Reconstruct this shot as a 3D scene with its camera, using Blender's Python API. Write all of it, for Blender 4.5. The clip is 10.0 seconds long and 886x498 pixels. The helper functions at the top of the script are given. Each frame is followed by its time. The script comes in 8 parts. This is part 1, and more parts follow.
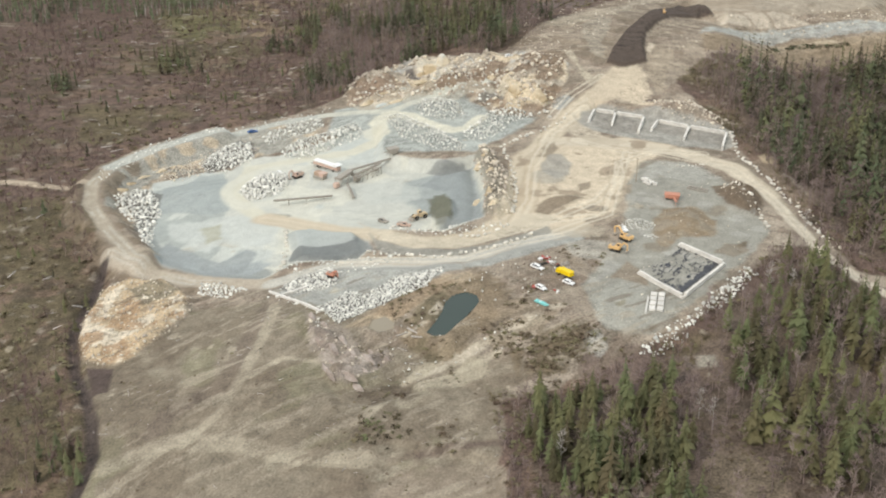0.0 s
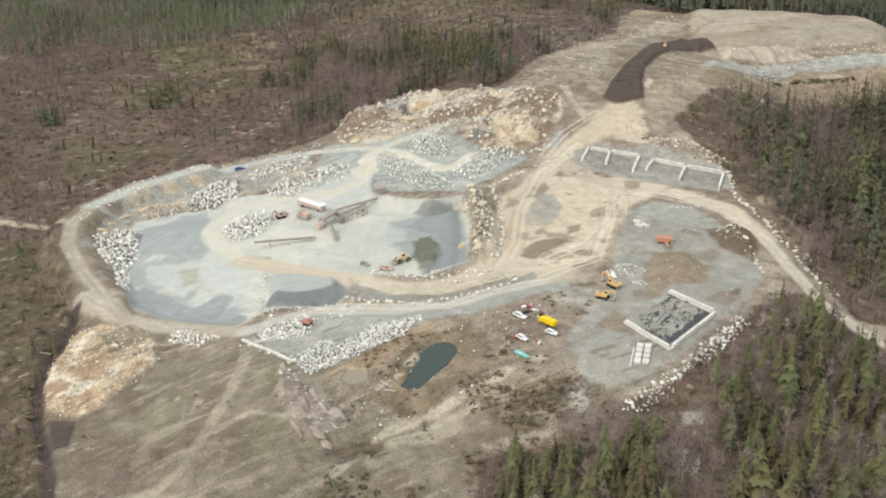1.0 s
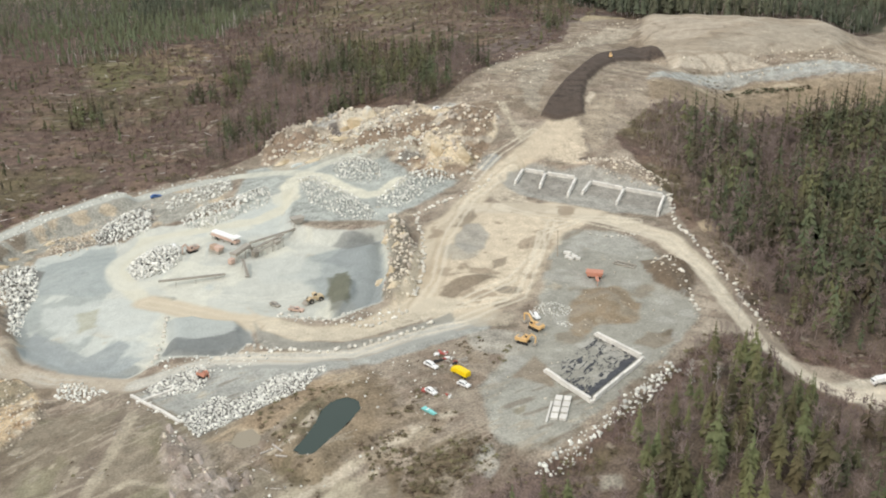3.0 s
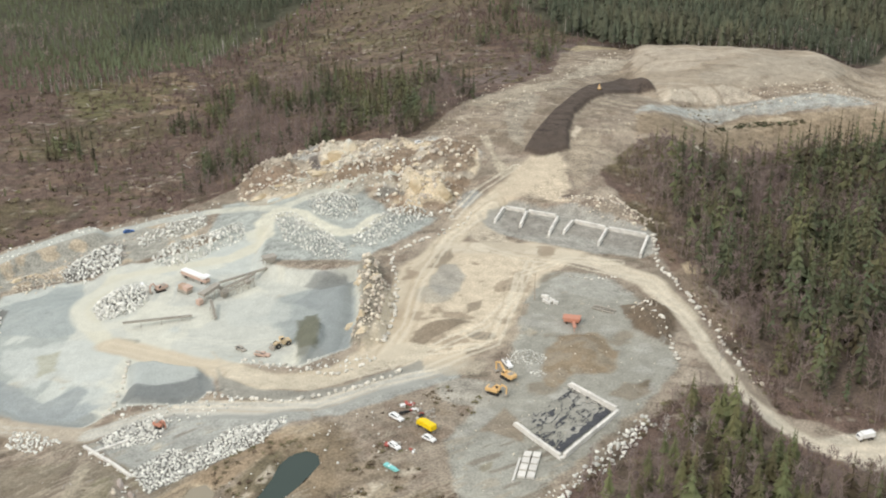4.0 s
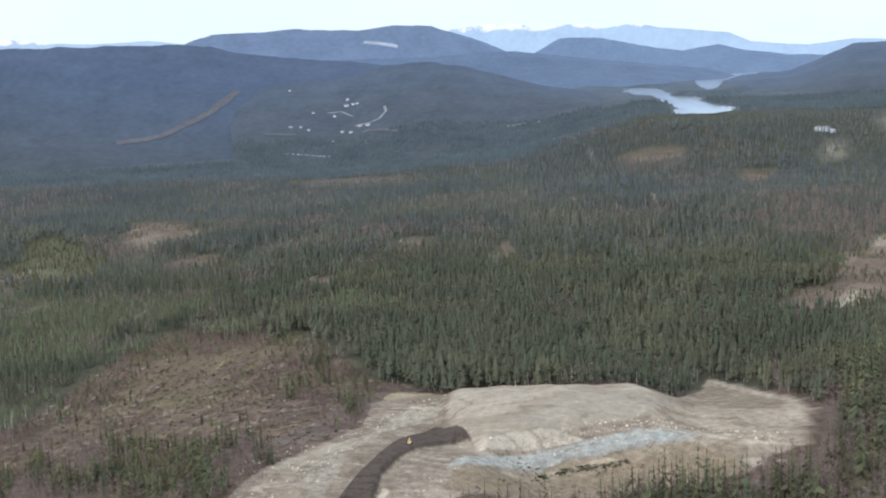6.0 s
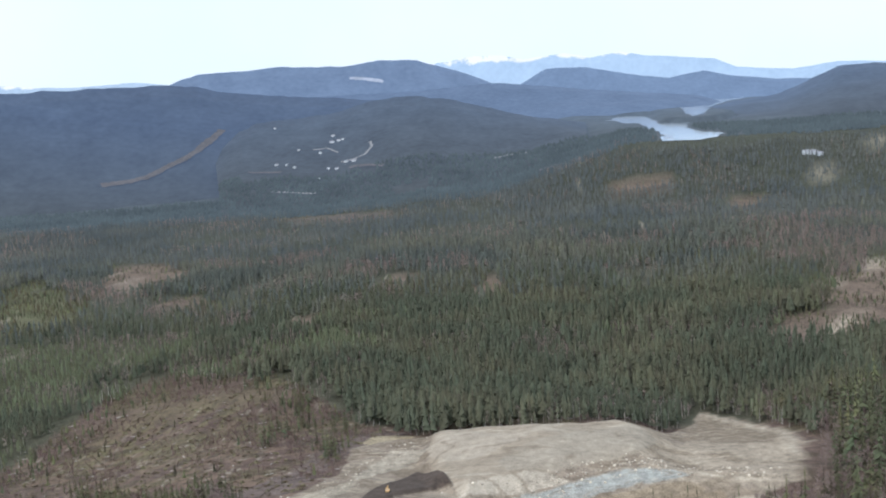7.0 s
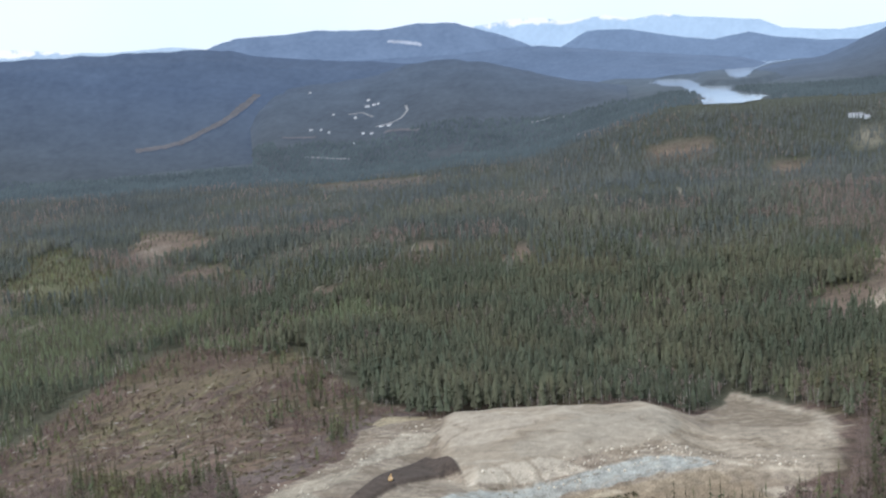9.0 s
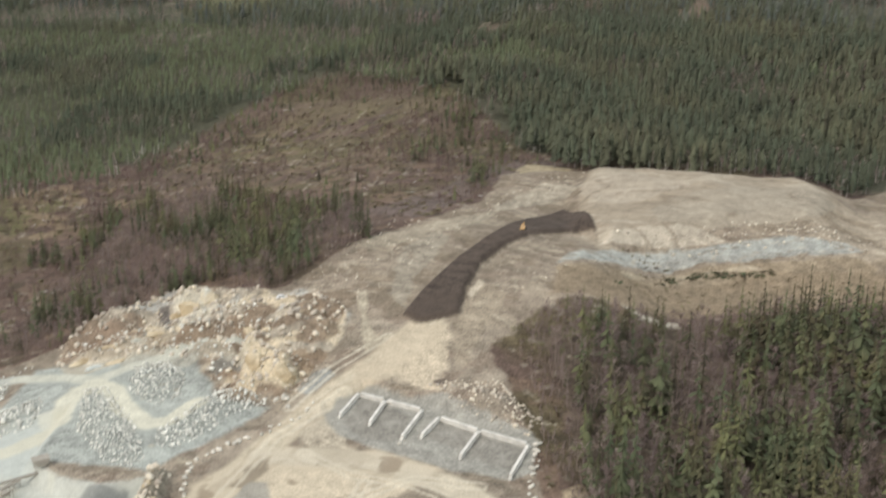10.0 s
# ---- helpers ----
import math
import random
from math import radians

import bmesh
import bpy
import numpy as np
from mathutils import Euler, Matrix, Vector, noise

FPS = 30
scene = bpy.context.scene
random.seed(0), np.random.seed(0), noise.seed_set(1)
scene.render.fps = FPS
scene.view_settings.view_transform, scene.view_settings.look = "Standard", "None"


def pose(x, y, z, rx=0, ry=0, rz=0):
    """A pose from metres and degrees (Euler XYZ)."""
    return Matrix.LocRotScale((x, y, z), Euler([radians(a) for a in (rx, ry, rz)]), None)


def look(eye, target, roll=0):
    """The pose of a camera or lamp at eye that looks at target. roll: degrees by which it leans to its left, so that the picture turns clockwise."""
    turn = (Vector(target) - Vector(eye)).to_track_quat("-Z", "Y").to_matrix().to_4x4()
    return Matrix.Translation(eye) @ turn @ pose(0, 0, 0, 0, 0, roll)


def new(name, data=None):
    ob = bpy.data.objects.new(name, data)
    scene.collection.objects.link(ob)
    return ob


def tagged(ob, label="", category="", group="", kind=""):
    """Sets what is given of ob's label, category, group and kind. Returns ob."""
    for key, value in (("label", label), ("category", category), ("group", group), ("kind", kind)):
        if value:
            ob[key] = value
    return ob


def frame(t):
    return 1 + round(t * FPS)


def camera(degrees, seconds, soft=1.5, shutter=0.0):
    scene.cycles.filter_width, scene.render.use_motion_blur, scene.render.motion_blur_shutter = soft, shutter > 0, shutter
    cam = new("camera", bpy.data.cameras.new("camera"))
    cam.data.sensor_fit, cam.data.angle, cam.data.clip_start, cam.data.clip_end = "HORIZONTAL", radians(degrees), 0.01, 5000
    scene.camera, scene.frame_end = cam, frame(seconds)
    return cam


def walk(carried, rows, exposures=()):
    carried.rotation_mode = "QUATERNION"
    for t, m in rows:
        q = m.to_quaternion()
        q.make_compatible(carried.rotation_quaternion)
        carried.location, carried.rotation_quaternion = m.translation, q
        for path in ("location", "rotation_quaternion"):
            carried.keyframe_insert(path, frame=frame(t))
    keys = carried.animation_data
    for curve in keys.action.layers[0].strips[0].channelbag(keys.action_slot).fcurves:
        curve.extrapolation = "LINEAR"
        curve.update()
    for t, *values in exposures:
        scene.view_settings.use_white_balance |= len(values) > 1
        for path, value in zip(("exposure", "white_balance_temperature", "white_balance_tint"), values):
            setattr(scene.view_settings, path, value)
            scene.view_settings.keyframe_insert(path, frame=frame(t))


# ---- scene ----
cam = camera(39.61, 10.0, soft=2.0, shutter=0.25)
# seconds, place, tilt from straight down, heading, roll
PATH = [
    (0.0, -32.38, -759.82, 207.56, 63.973, 9.047, 0.108),
    (0.5, -26.42, -749.20, 207.47, 64.773, 9.481, -0.138),
    (1.0, -20.92, -738.74, 207.41, 65.121, 10.066, -0.149),
    (1.5, -15.72, -728.03, 207.31, 64.822, 10.140, 0.252),
    (2.0, -10.43, -717.10, 207.23, 64.580, 9.655, 0.220),
    (2.5, -5.37, -706.40, 207.37, 64.710, 9.367, -0.640),
    (2.7, -3.16, -702.14, 207.45, 64.773, 9.384, -0.876),
    (3.8, 7.92, -679.46, 207.95, 65.409, 9.740, -0.497),
    (4.0, 9.87, -675.65, 208.10, 65.780, 9.829, -0.633),
    (4.5, 14.61, -664.31, 208.75, 66.571, 9.206, -0.665),
    (5.0, 19.99, -650.14, 209.11, 71.421, 7.089, -0.707),
    (5.5, 25.19, -634.83, 208.17, 78.266, 4.511, -2.812),
    (6.0, 30.11, -620.65, 206.84, 80.836, 2.349, -2.539),
    (7.5, 43.18, -586.26, 204.69, 82.596, 2.115, -4.611),
    (8.0, 47.14, -574.86, 204.61, 82.671, 2.441, -4.517),
    (8.5, 50.74, -564.85, 203.42, 82.563, 2.988, -4.283),
    (9.0, 54.73, -556.35, 202.36, 80.851, 4.142, -4.406),
    (9.5, 59.10, -548.34, 202.38, 75.515, 8.108, -2.851),
    (10.0, 63.68, -541.01, 201.08, 69.134, 12.686, -0.348),
]
walk(cam, [(t, pose(x, y, z, tilt, 0, yaw) @ pose(0, 0, 0, 0, 0, roll)) for t, x, y, z, tilt, yaw, roll in PATH],
     exposures=[(0.0, 0.03, 6720, 14.5), (4.6, 0.03, 6720, 14.5), (5.4, 0.03, 6050, 15), (8.8, 0.03, 5950, 15), (9.4, 0.01, 6350, 15), (10.0, -0.04, 6720, 14.5)])

# ---- sky and sun: bright thin overcast ----
SUN_HEIGHT, SUN_TURN = 42, 215
world = bpy.data.worlds.new("world")
scene.world = world
world.use_nodes = True
wn = world.node_tree.nodes
wn.clear()
sky = wn.new("ShaderNodeTexSky")
sky.sky_type, sky.sun_disc = "NISHITA", False
sky.sun_elevation, sky.sun_rotation = radians(SUN_HEIGHT), radians(SUN_TURN)
sky.dust_density, sky.air_density = 2.0, 1.0
clouds, ramp = wn.new("ShaderNodeTexNoise"), wn.new("ShaderNodeValToRGB")
clouds.inputs["Scale"].default_value, clouds.inputs["Detail"].default_value = 2.2, 5
ramp.color_ramp.elements[0].position, ramp.color_ramp.elements[0].color = 0.3, (8.3, 9.8, 10.4, 1)
ramp.color_ramp.elements[1].position, ramp.color_ramp.elements[1].color = 0.62, (9.7, 10.6, 10.9, 1)
veil, back, wout = wn.new("ShaderNodeMixRGB"), wn.new("ShaderNodeBackground"), wn.new("ShaderNodeOutputWorld")
veil.inputs["Fac"].default_value = 0.86
back.inputs["Strength"].default_value = 0.112
wl = world.node_tree.links
wl.new(clouds.outputs["Fac"], ramp.inputs["Fac"])
wl.new(sky.outputs["Color"], veil.inputs["Color1"])
wl.new(ramp.outputs["Color"], veil.inputs["Color2"])
wl.new(veil.outputs["Color"], back.inputs["Color"])
wl.new(back.outputs["Background"], wout.inputs["Surface"])

sun = new("sun", bpy.data.lights.new("sun", "SUN"))
sun.data.energy, sun.data.angle, sun.data.color = 1.5, radians(12), (1.0, 0.95, 0.87)
a, e = radians(SUN_TURN), radians(SUN_HEIGHT)
sun.matrix_world = look((math.sin(a) * math.cos(e), math.cos(a) * math.cos(e), math.sin(e)), (0, 0, 0))


# ---- materials ----
def material(name, colour, rough=0.9, vary=0.25, scale=1.0, bump_by=0.0, metal=0.0, per="", hue=0.0, fine=6.0, other=None, patch=0.01):
    """A weathered surface: base colour varied at two scales; per: "island" or "object" for piece-to-piece variation."""
    m = bpy.data.materials.new(name)
    m.use_nodes = True
    n, l = m.node_tree.nodes, m.node_tree.links
    p = n["Principled BSDF"]
    p.inputs["Roughness"].default_value, p.inputs["Metallic"].default_value = rough, metal
    p.inputs["Specular IOR Level"].default_value = 0.25
    geo = n.new("ShaderNodeNewGeometry")
    big, small = n.new("ShaderNodeTexNoise"), n.new("ShaderNodeTexNoise")
    for tex, sc, det in ((big, scale, 3), (small, scale * fine, 4)):
        tex.inputs["Scale"].default_value, tex.inputs["Detail"].default_value = sc, det
        l.new(geo.outputs["Position"], tex.inputs["Vector"])
    add = n.new("ShaderNodeMath")
    l.new(big.outputs["Fac"], add.inputs[0])
    l.new(small.outputs["Fac"], add.inputs[1])
    last = add.outputs[0]
    gain, offset = vary * 1.6, 1 - vary * 1.6
    if per:
        src = geo.outputs["Random Per Island"]
        if per == "plant":
            tint = n.new("ShaderNodeAttribute")
            tint.attribute_name = "tint"
            src = tint.outputs["Fac"]
        if per == "object":
            src = n.new("ShaderNodeObjectInfo").outputs["Random"]
        mul = n.new("ShaderNodeMath")
        mul.operation = "MULTIPLY_ADD"
        mul.inputs[1].default_value = 1.1
        l.new(src, mul.inputs[0])
        l.new(last, mul.inputs[2])
        last, offset = mul.outputs[0], 1 - vary * 1.6 * 1.55
    value = n.new("ShaderNodeMath")
    value.operation = "MULTIPLY_ADD"
    value.inputs[1].default_value, value.inputs[2].default_value = gain, offset
    l.new(last, value.inputs[0])
    hsv = n.new("ShaderNodeHueSaturation")
    hsv.inputs["Color"].default_value = (*colour, 1)
    l.new(value.outputs[0], hsv.inputs["Value"])
    if other:
        wide, band, blend = n.new("ShaderNodeTexNoise"), n.new("ShaderNodeMapRange"), n.new("ShaderNodeMixRGB")
        wide.inputs["Scale"].default_value, wide.inputs["Detail"].default_value = patch, 4
        band.inputs["From Min"].default_value, band.inputs["From Max"].default_value = 0.42, 0.62
        blend.inputs["Color1"].default_value, blend.inputs["Color2"].default_value = (*colour, 1), (*other, 1)
        l.new(geo.outputs["Position"], wide.inputs["Vector"])
        l.new(wide.outputs["Fac"], band.inputs["Value"])
        l.new(band.outputs["Result"], blend.inputs["Fac"])
        l.new(blend.outputs["Color"], hsv.inputs["Color"])
    if hue and per:
        h = n.new("ShaderNodeMath")
        h.operation = "MULTIPLY_ADD"
        h.inputs[1].default_value, h.inputs[2].default_value = hue, 0.5 - hue / 2
        l.new(src, h.inputs[0])
        l.new(h.outputs[0], hsv.inputs["Hue"])
    l.new(hsv.outputs["Color"], p.inputs["Base Color"])
    if bump_by:
        b = n.new("ShaderNodeBump")
        b.inputs["Distance"].default_value = bump_by
        l.new(small.outputs["Fac"], b.inputs["Height"])
        l.new(b.outputs["Normal"], p.inputs["Normal"])
    return m


def earth_material():
    """Bare ground: its colour is laid out per place, with grain, stones and stains on top."""
    m = bpy.data.materials.new("earth")
    m.use_nodes = True
    n, l = m.node_tree.nodes, m.node_tree.links
    p = n["Principled BSDF"]
    p.inputs["Roughness"].default_value = 0.95
    p.inputs["Specular IOR Level"].default_value = 0.15
    col, rough = n.new("ShaderNodeAttribute"), n.new("ShaderNodeAttribute")
    col.attribute_name, rough.attribute_name = "earth", "litter"
    geo = n.new("ShaderNodeNewGeometry")
    factor = None
    for sc, det, w in ((0.035, 4, 0.7), (0.22, 6, 1.3), (1.3, 5, 1.7)):
        tex = n.new("ShaderNodeTexNoise")
        tex.inputs["Scale"].default_value, tex.inputs["Detail"].default_value = sc, det
        l.new(geo.outputs["Position"], tex.inputs["Vector"])
        k = n.new("ShaderNodeMath")
        k.operation = "MULTIPLY_ADD"
        k.inputs[1].default_value, k.inputs[2].default_value = w, -w / 2
        l.new(tex.outputs["Fac"], k.inputs[0])
        if factor is None:
            factor = k.outputs[0]
        else:
            s = n.new("ShaderNodeMath")
            l.new(factor, s.inputs[0])
            l.new(k.outputs[0], s.inputs[1])
            factor = s.outputs[0]
        fine = tex
    amp = n.new("ShaderNodeMath")
    amp.operation = "MULTIPLY_ADD"
    l.new(factor, amp.inputs[0])
    l.new(rough.outputs["Fac"], amp.inputs[1])
    amp.inputs[2].default_value = 1.0
    hsv = n.new("ShaderNodeHueSaturation")
    l.new(col.outputs["Color"], hsv.inputs["Color"])
    l.new(amp.outputs[0], hsv.inputs["Value"])
    l.new(hsv.outputs["Color"], p.inputs["Base Color"])
    b = n.new("ShaderNodeBump")
    b.inputs["Distance"].default_value, b.inputs["Strength"].default_value = 0.5, 0.6
    l.new(fine.outputs["Fac"], b.inputs["Height"])
    l.new(b.outputs["Normal"], p.inputs["Normal"])
    return m


def water_material(name, colour, rough):
    m = material(name, colour, rough, 0.05, 0.02)
    m.node_tree.nodes["Principled BSDF"].inputs["Specular IOR Level"].default_value = 0.5
    return m


EARTH = earth_material()
FIR = material("fir_needles", (0.078, 0.083, 0.044), 0.85, 0.46, 0.08, per="plant", hue=0.10, other=(0.118, 0.106, 0.054), patch=0.03)
FIR_OBJECT = material("fir_needles_single", (0.108, 0.110, 0.050), 0.85, 0.4, 0.25, per="object", hue=0.08, other=(0.14, 0.124, 0.060), patch=0.03)
# next two: distance haze mixed into the needle colour, bluer the farther off
FIR_HAZED = material("fir_needles_hazed", (0.092, 0.103, 0.088), 0.9, 0.24, 0.006, per="plant", hue=0.04, fine=5, other=(0.124, 0.122, 0.090), patch=0.006)
FIR_HAZED_MORE = material("fir_needles_hazed_more", (0.092, 0.106, 0.106), 0.9, 0.22, 0.006, per="plant", hue=0.03, fine=5, other=(0.118, 0.122, 0.110), patch=0.006)
FOREST = material("forest_needles", (0.074, 0.083, 0.054), 0.9, 0.26, 0.012, per="plant", hue=0.05, fine=5, other=(0.108, 0.105, 0.064), patch=0.009)
ALDER = material("alder_twigs", (0.180, 0.124, 0.108), 0.9, 0.28, 0.05, per="plant", hue=0.04)
YOUNG = material("young_fir_needles", (0.114, 0.124, 0.070), 0.9, 0.3, 0.02, per="plant", hue=0.05)
BARK = material("bark", (0.16, 0.125, 0.10), 0.9, 0.3, 1.5)
TWIG = material("bare_twigs", (0.238, 0.180, 0.160), 0.9, 0.25, 0.1, per="plant", hue=0.03)
DEADWOOD = material("grey_deadwood", (0.42, 0.38, 0.34), 0.9, 0.25, 0.6, per="island")
BUSH = material("low_scrub", (0.150, 0.120, 0.072), 0.9, 0.32, 0.06, per="plant", hue=0.07)
ROCK = material("broken_rock", (0.67, 0.655, 0.59), 0.9, 0.34, 0.7, 0.08, per="island")
ROCK_TAN = material("tan_rock", (0.57, 0.50, 0.405), 0.9, 0.36, 0.4, 0.08, per="island", hue=0.02)
BOULDER = material("boulder", (0.62, 0.58, 0.50), 0.9, 0.24, 0.8, 0.06, per="object")
CONCRETE = material("cast_concrete", (0.66, 0.63, 0.57), 0.85, 0.14, 0.8, 0.02, per="object")
BELT_DUST = material("dusty_belt", (0.27, 0.245, 0.205), 0.9, 0.2, 0.6)
CREAM = material("cream_rock_face", (0.64, 0.54, 0.385), 0.9, 0.3, 0.16, 0.3, fine=5, other=(0.46, 0.36, 0.23), patch=0.12)
BLUISH = material("blue_grey_rock_face", (0.56, 0.58, 0.54), 0.9, 0.3, 0.2, 0.3, fine=5, other=(0.62, 0.54, 0.40), patch=0.1)
YELLOW = material("machine_yellow", (0.70, 0.45, 0.20), 0.5, 0.14, 1.2)
YELLOW_BUS = material("bright_yellow_paint", (0.85, 0.58, 0.01), 0.45, 0.1, 0.8)
ORANGE = material("faded_orange_paint", (0.52, 0.24, 0.16), 0.6, 0.16, 1.2)
WHITE = material("white_paint", (0.80, 0.79, 0.76), 0.45, 0.08, 0.8)
TEAL = material("teal_paint", (0.22, 0.58, 0.55), 0.5, 0.12, 0.8)
BLUE = material("blue_paint", (0.05, 0.12, 0.3), 0.45, 0.12, 0.8)
RED = material("rusty_red_paint", (0.40, 0.10, 0.08), 0.6, 0.25, 1.0)
PINK = material("faded_pink_paint", (0.56, 0.40, 0.32), 0.6, 0.18, 1.0)
RUST = material("dust_covered_rust", (0.42, 0.30, 0.22), 0.85, 0.3, 1.0)
DUSTY = material("dust_covered_yellow", (0.60, 0.47, 0.30), 0.8, 0.2, 1.5)
STEEL = material("dusty_steel", (0.36, 0.325, 0.275), 0.75, 0.3, 0.9, metal=0.1)
RUBBER = material("rubber", (0.035, 0.033, 0.03), 0.85, 0.2, 2.0)
GLASS = material("dark_window", (0.03, 0.04, 0.05), 0.1, 0.05, 1.0)
SLAB = material("pinkish_grey_rock", (0.42, 0.36, 0.315), 0.9, 0.34, 0.3, 0.25, fine=5, other=(0.30, 0.245, 0.205), patch=0.2)
SHEET = material("black_plastic_sheet", (0.05, 0.05, 0.055), 0.4, 0.3, 0.5, 0.1)
WOOD = material("weathered_timber", (0.36, 0.30, 0.23), 0.9, 0.25, 1.0)
POND = water_material("pond_water", (0.032, 0.05, 0.04), 0.06)
POND.node_tree.nodes["Principled BSDF"].inputs["Specular IOR Level"].default_value = 0.28
SILT = water_material("silty_water", (0.27, 0.225, 0.155), 0.3)
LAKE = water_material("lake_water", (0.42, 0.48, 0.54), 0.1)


# ---- shape of the land ----
def smooth(v):
    v = np.clip(v, 0.0, 1.0)
    return v * v * (3 - 2 * v)


def bump(x, y, cx, cy, rx, ry, turn=0.0):
    """A soft dome: 1 in the middle, 0 outside an ellipse."""
    c, s = math.cos(radians(turn)), math.sin(radians(turn))
    u, v = ((x - cx) * c + (y - cy) * s) / rx, (-(x - cx) * s + (y - cy) * c) / ry
    return smooth(1 - np.sqrt(u * u + v * v))


def signed(x, y, outline):
    """Metres inside (positive) or outside (negative) of a closed outline."""
    p = np.array(outline, float)
    if np.size(x) > 5000:
        lo, hi = p.min(0) - 90, p.max(0) + 90
        close = (x > lo[0]) & (x < hi[0]) & (y > lo[1]) & (y < hi[1])
        if close.mean() < 0.8:
            far = np.full(np.shape(x), -90.0)
            if close.any():
                far[close] = crop_signed(x[close], y[close], p)
            return far
    return crop_signed(x, y, p)


def crop_signed(x, y, p):
    best, inside = np.full(np.shape(x), 1e9), np.zeros(np.shape(x), bool)
    for a, b in zip(p, np.roll(p, -1, 0)):
        d = b - a
        k = np.clip(((x - a[0]) * d[0] + (y - a[1]) * d[1]) / max(d @ d, 1e-9), 0, 1)
        best = np.minimum(best, np.hypot(x - a[0] - k * d[0], y - a[1] - k * d[1]))
        cross = (a[1] > y) != (b[1] > y)
        inside ^= cross & (x < a[0] + d[0] * (y - a[1]) / (d[1] if abs(d[1]) > 1e-9 else 1e-9))
    return np.where(inside, best, -best)


def along(x, y, line):
    """Metres from an open line of places."""
    p = np.array(line, float)
    if np.size(x) > 5000:
        lo, hi = p.min(0) - 90, p.max(0) + 90
        close = (x > lo[0]) & (x < hi[0]) & (y > lo[1]) & (y < hi[1])
        if close.mean() < 0.8:
            far = np.full(np.shape(x), 90.0)
            if close.any():
                far[close] = crop_along(x[close], y[close], p)
            return far
    return crop_along(x, y, p)


def crop_along(x, y, p):
    best = np.full(np.shape(x), 1e9)
    for a, b in zip(p[:-1], p[1:]):
        d = b - a
        k = np.clip(((x - a[0]) * d[0] + (y - a[1]) * d[1]) / max(d @ d, 1e-9), 0, 1)
        best = np.minimum(best, np.hypot(x - a[0] - k * d[0], y - a[1] - k * d[1]))
    return best


def lie(x, y):
    """Height of the land itself, before digging and dumping."""
    left = smooth((-60 - x) / 220)
    z = -24 * left * (1 - 0.45 * smooth((y - 120) / 300))
    z = z - 9 * smooth((-378 - y) / 45) * (1 - 0.8 * left) - 8 * smooth((-430 - y) / 120)
    z = z - 11 * smooth((x - 22 + 0.06 * (y + 240)) / 45) * smooth((30 - y) / 60)
    z = z - 20 * smooth((y - 70) / 220)
    z = z + 11 * smooth(1.25 - np.hypot((x + 45) / 110, (y + 70) / 115))
    right = smooth(x / 380)
    z = z + right * (84 * smooth((y - 1380) / 420) + 14 * smooth((y - 2200) / 1800))
    return z + (1 - right) * 110 * smooth((y - 1700) / 2700)


# ---- plan of the place, in metres ----
PIT = [(-241, -297), (-254, -245), (-233, -234), (-219, -232), (-217, -217), (-200, -216), (-179, -201), (-159, -188), (-155, -182), (-148, -225), (-132, -236), (-115, -241), (-100, -235), (-92, -271), (-89, -304), (-103, -318), (-124, -314), (-136, -318), (-130, -332), (-133, -341), (-158, -340), (-168, -353), (-189, -350), (-217, -333)]
SITE = [(-288, -255), (-280, -212), (-260, -189), (-230, -160), (-206, -149), (-191, -130), (-185, -95), (-153, -77), (-128, -98), (-100, -95), (-92, -60), (-64, -16), (-46, 36), (-46, 95), (-20, 112), (110, 116), (140, 124), (160, 160), (174, 208), (193, 190), (217, 112), (206, 58), (193, 4), (178, -3), (150, -22), (70, -45), (9, -95), (-8, -140), (10, -178), (22, -217), (38, -268), (60, -313), (87, -320), (100, -315), (97, -334), (69, -332), (40, -310), (13, -345), (-8, -388), (-50, -420), (-66, -430), (-60, -470), (-58, -520), (-185, -520), (-192, -460), (-220, -407), (-233, -350), (-262, -300)]
GREY_HEAP = [(-241, -297), (-252, -252), (-231, -241), (-219, -241), (-206, -271), (-205, -295), (-182, -325), (-173, -348), (-190, -349), (-217, -333)]
GREY_STEP = [(-170, -311), (-159, -308), (-138, -316), (-131, -333), (-135, -340), (-159, -339)]
GREY_BAY = [(-117, -246), (-101, -238), (-92, -275), (-89, -304), (-97, -314), (-107, -309), (-114, -281), (-112, -262)]
WET_HEAP = [(-113, -281), (-104, -282), (-101, -293), (-103, -308), (-109, -306)]
MAIN_ROAD = [(-34, -116), (-38, -140), (-48, -160), (-60, -182), (-68, -211), (-78, -249), (-76, -282), (-76, -306), (-91, -327), (-112, -330), (-133, -317), (-160, -302), (-186, -292)]
EAST_ROAD = [(-67, -218), (-32, -215), (-7, -223), (15, -238), (28, -264), (38, -290), (46, -309), (60, -323), (76, -331), (98, -328), (140, -320)]
LOWER_ROAD = [(-240, -330), (-229, -339), (-198, -351), (-163, -359), (-139, -345), (-109, -346), (-84, -339), (-63, -323), (-49, -313)]
RING_ROAD = [(-198, -351), (-229, -334), (-251, -308), (-271, -281), (-280, -257), (-279, -238), (-266, -210), (-245, -187), (-221, -168), (-192, -159)]
PIT_TRACK = [(-186, -292), (-211, -262), (-211, -228), (-185, -222), (-164, -214), (-153, -197), (-159, -178), (-155, -167), (-143, -174), (-131, -189), (-117, -200), (-110, -198), (-105, -186)]
TOP_TRACK = [(-192, -159), (-171, -160), (-156, -164), (-147, -154), (-127, -145), (-104, -144)]
WEST_TRACK = [(-520, -240), (-400, -252), (-318, -254), (-283, -257)]
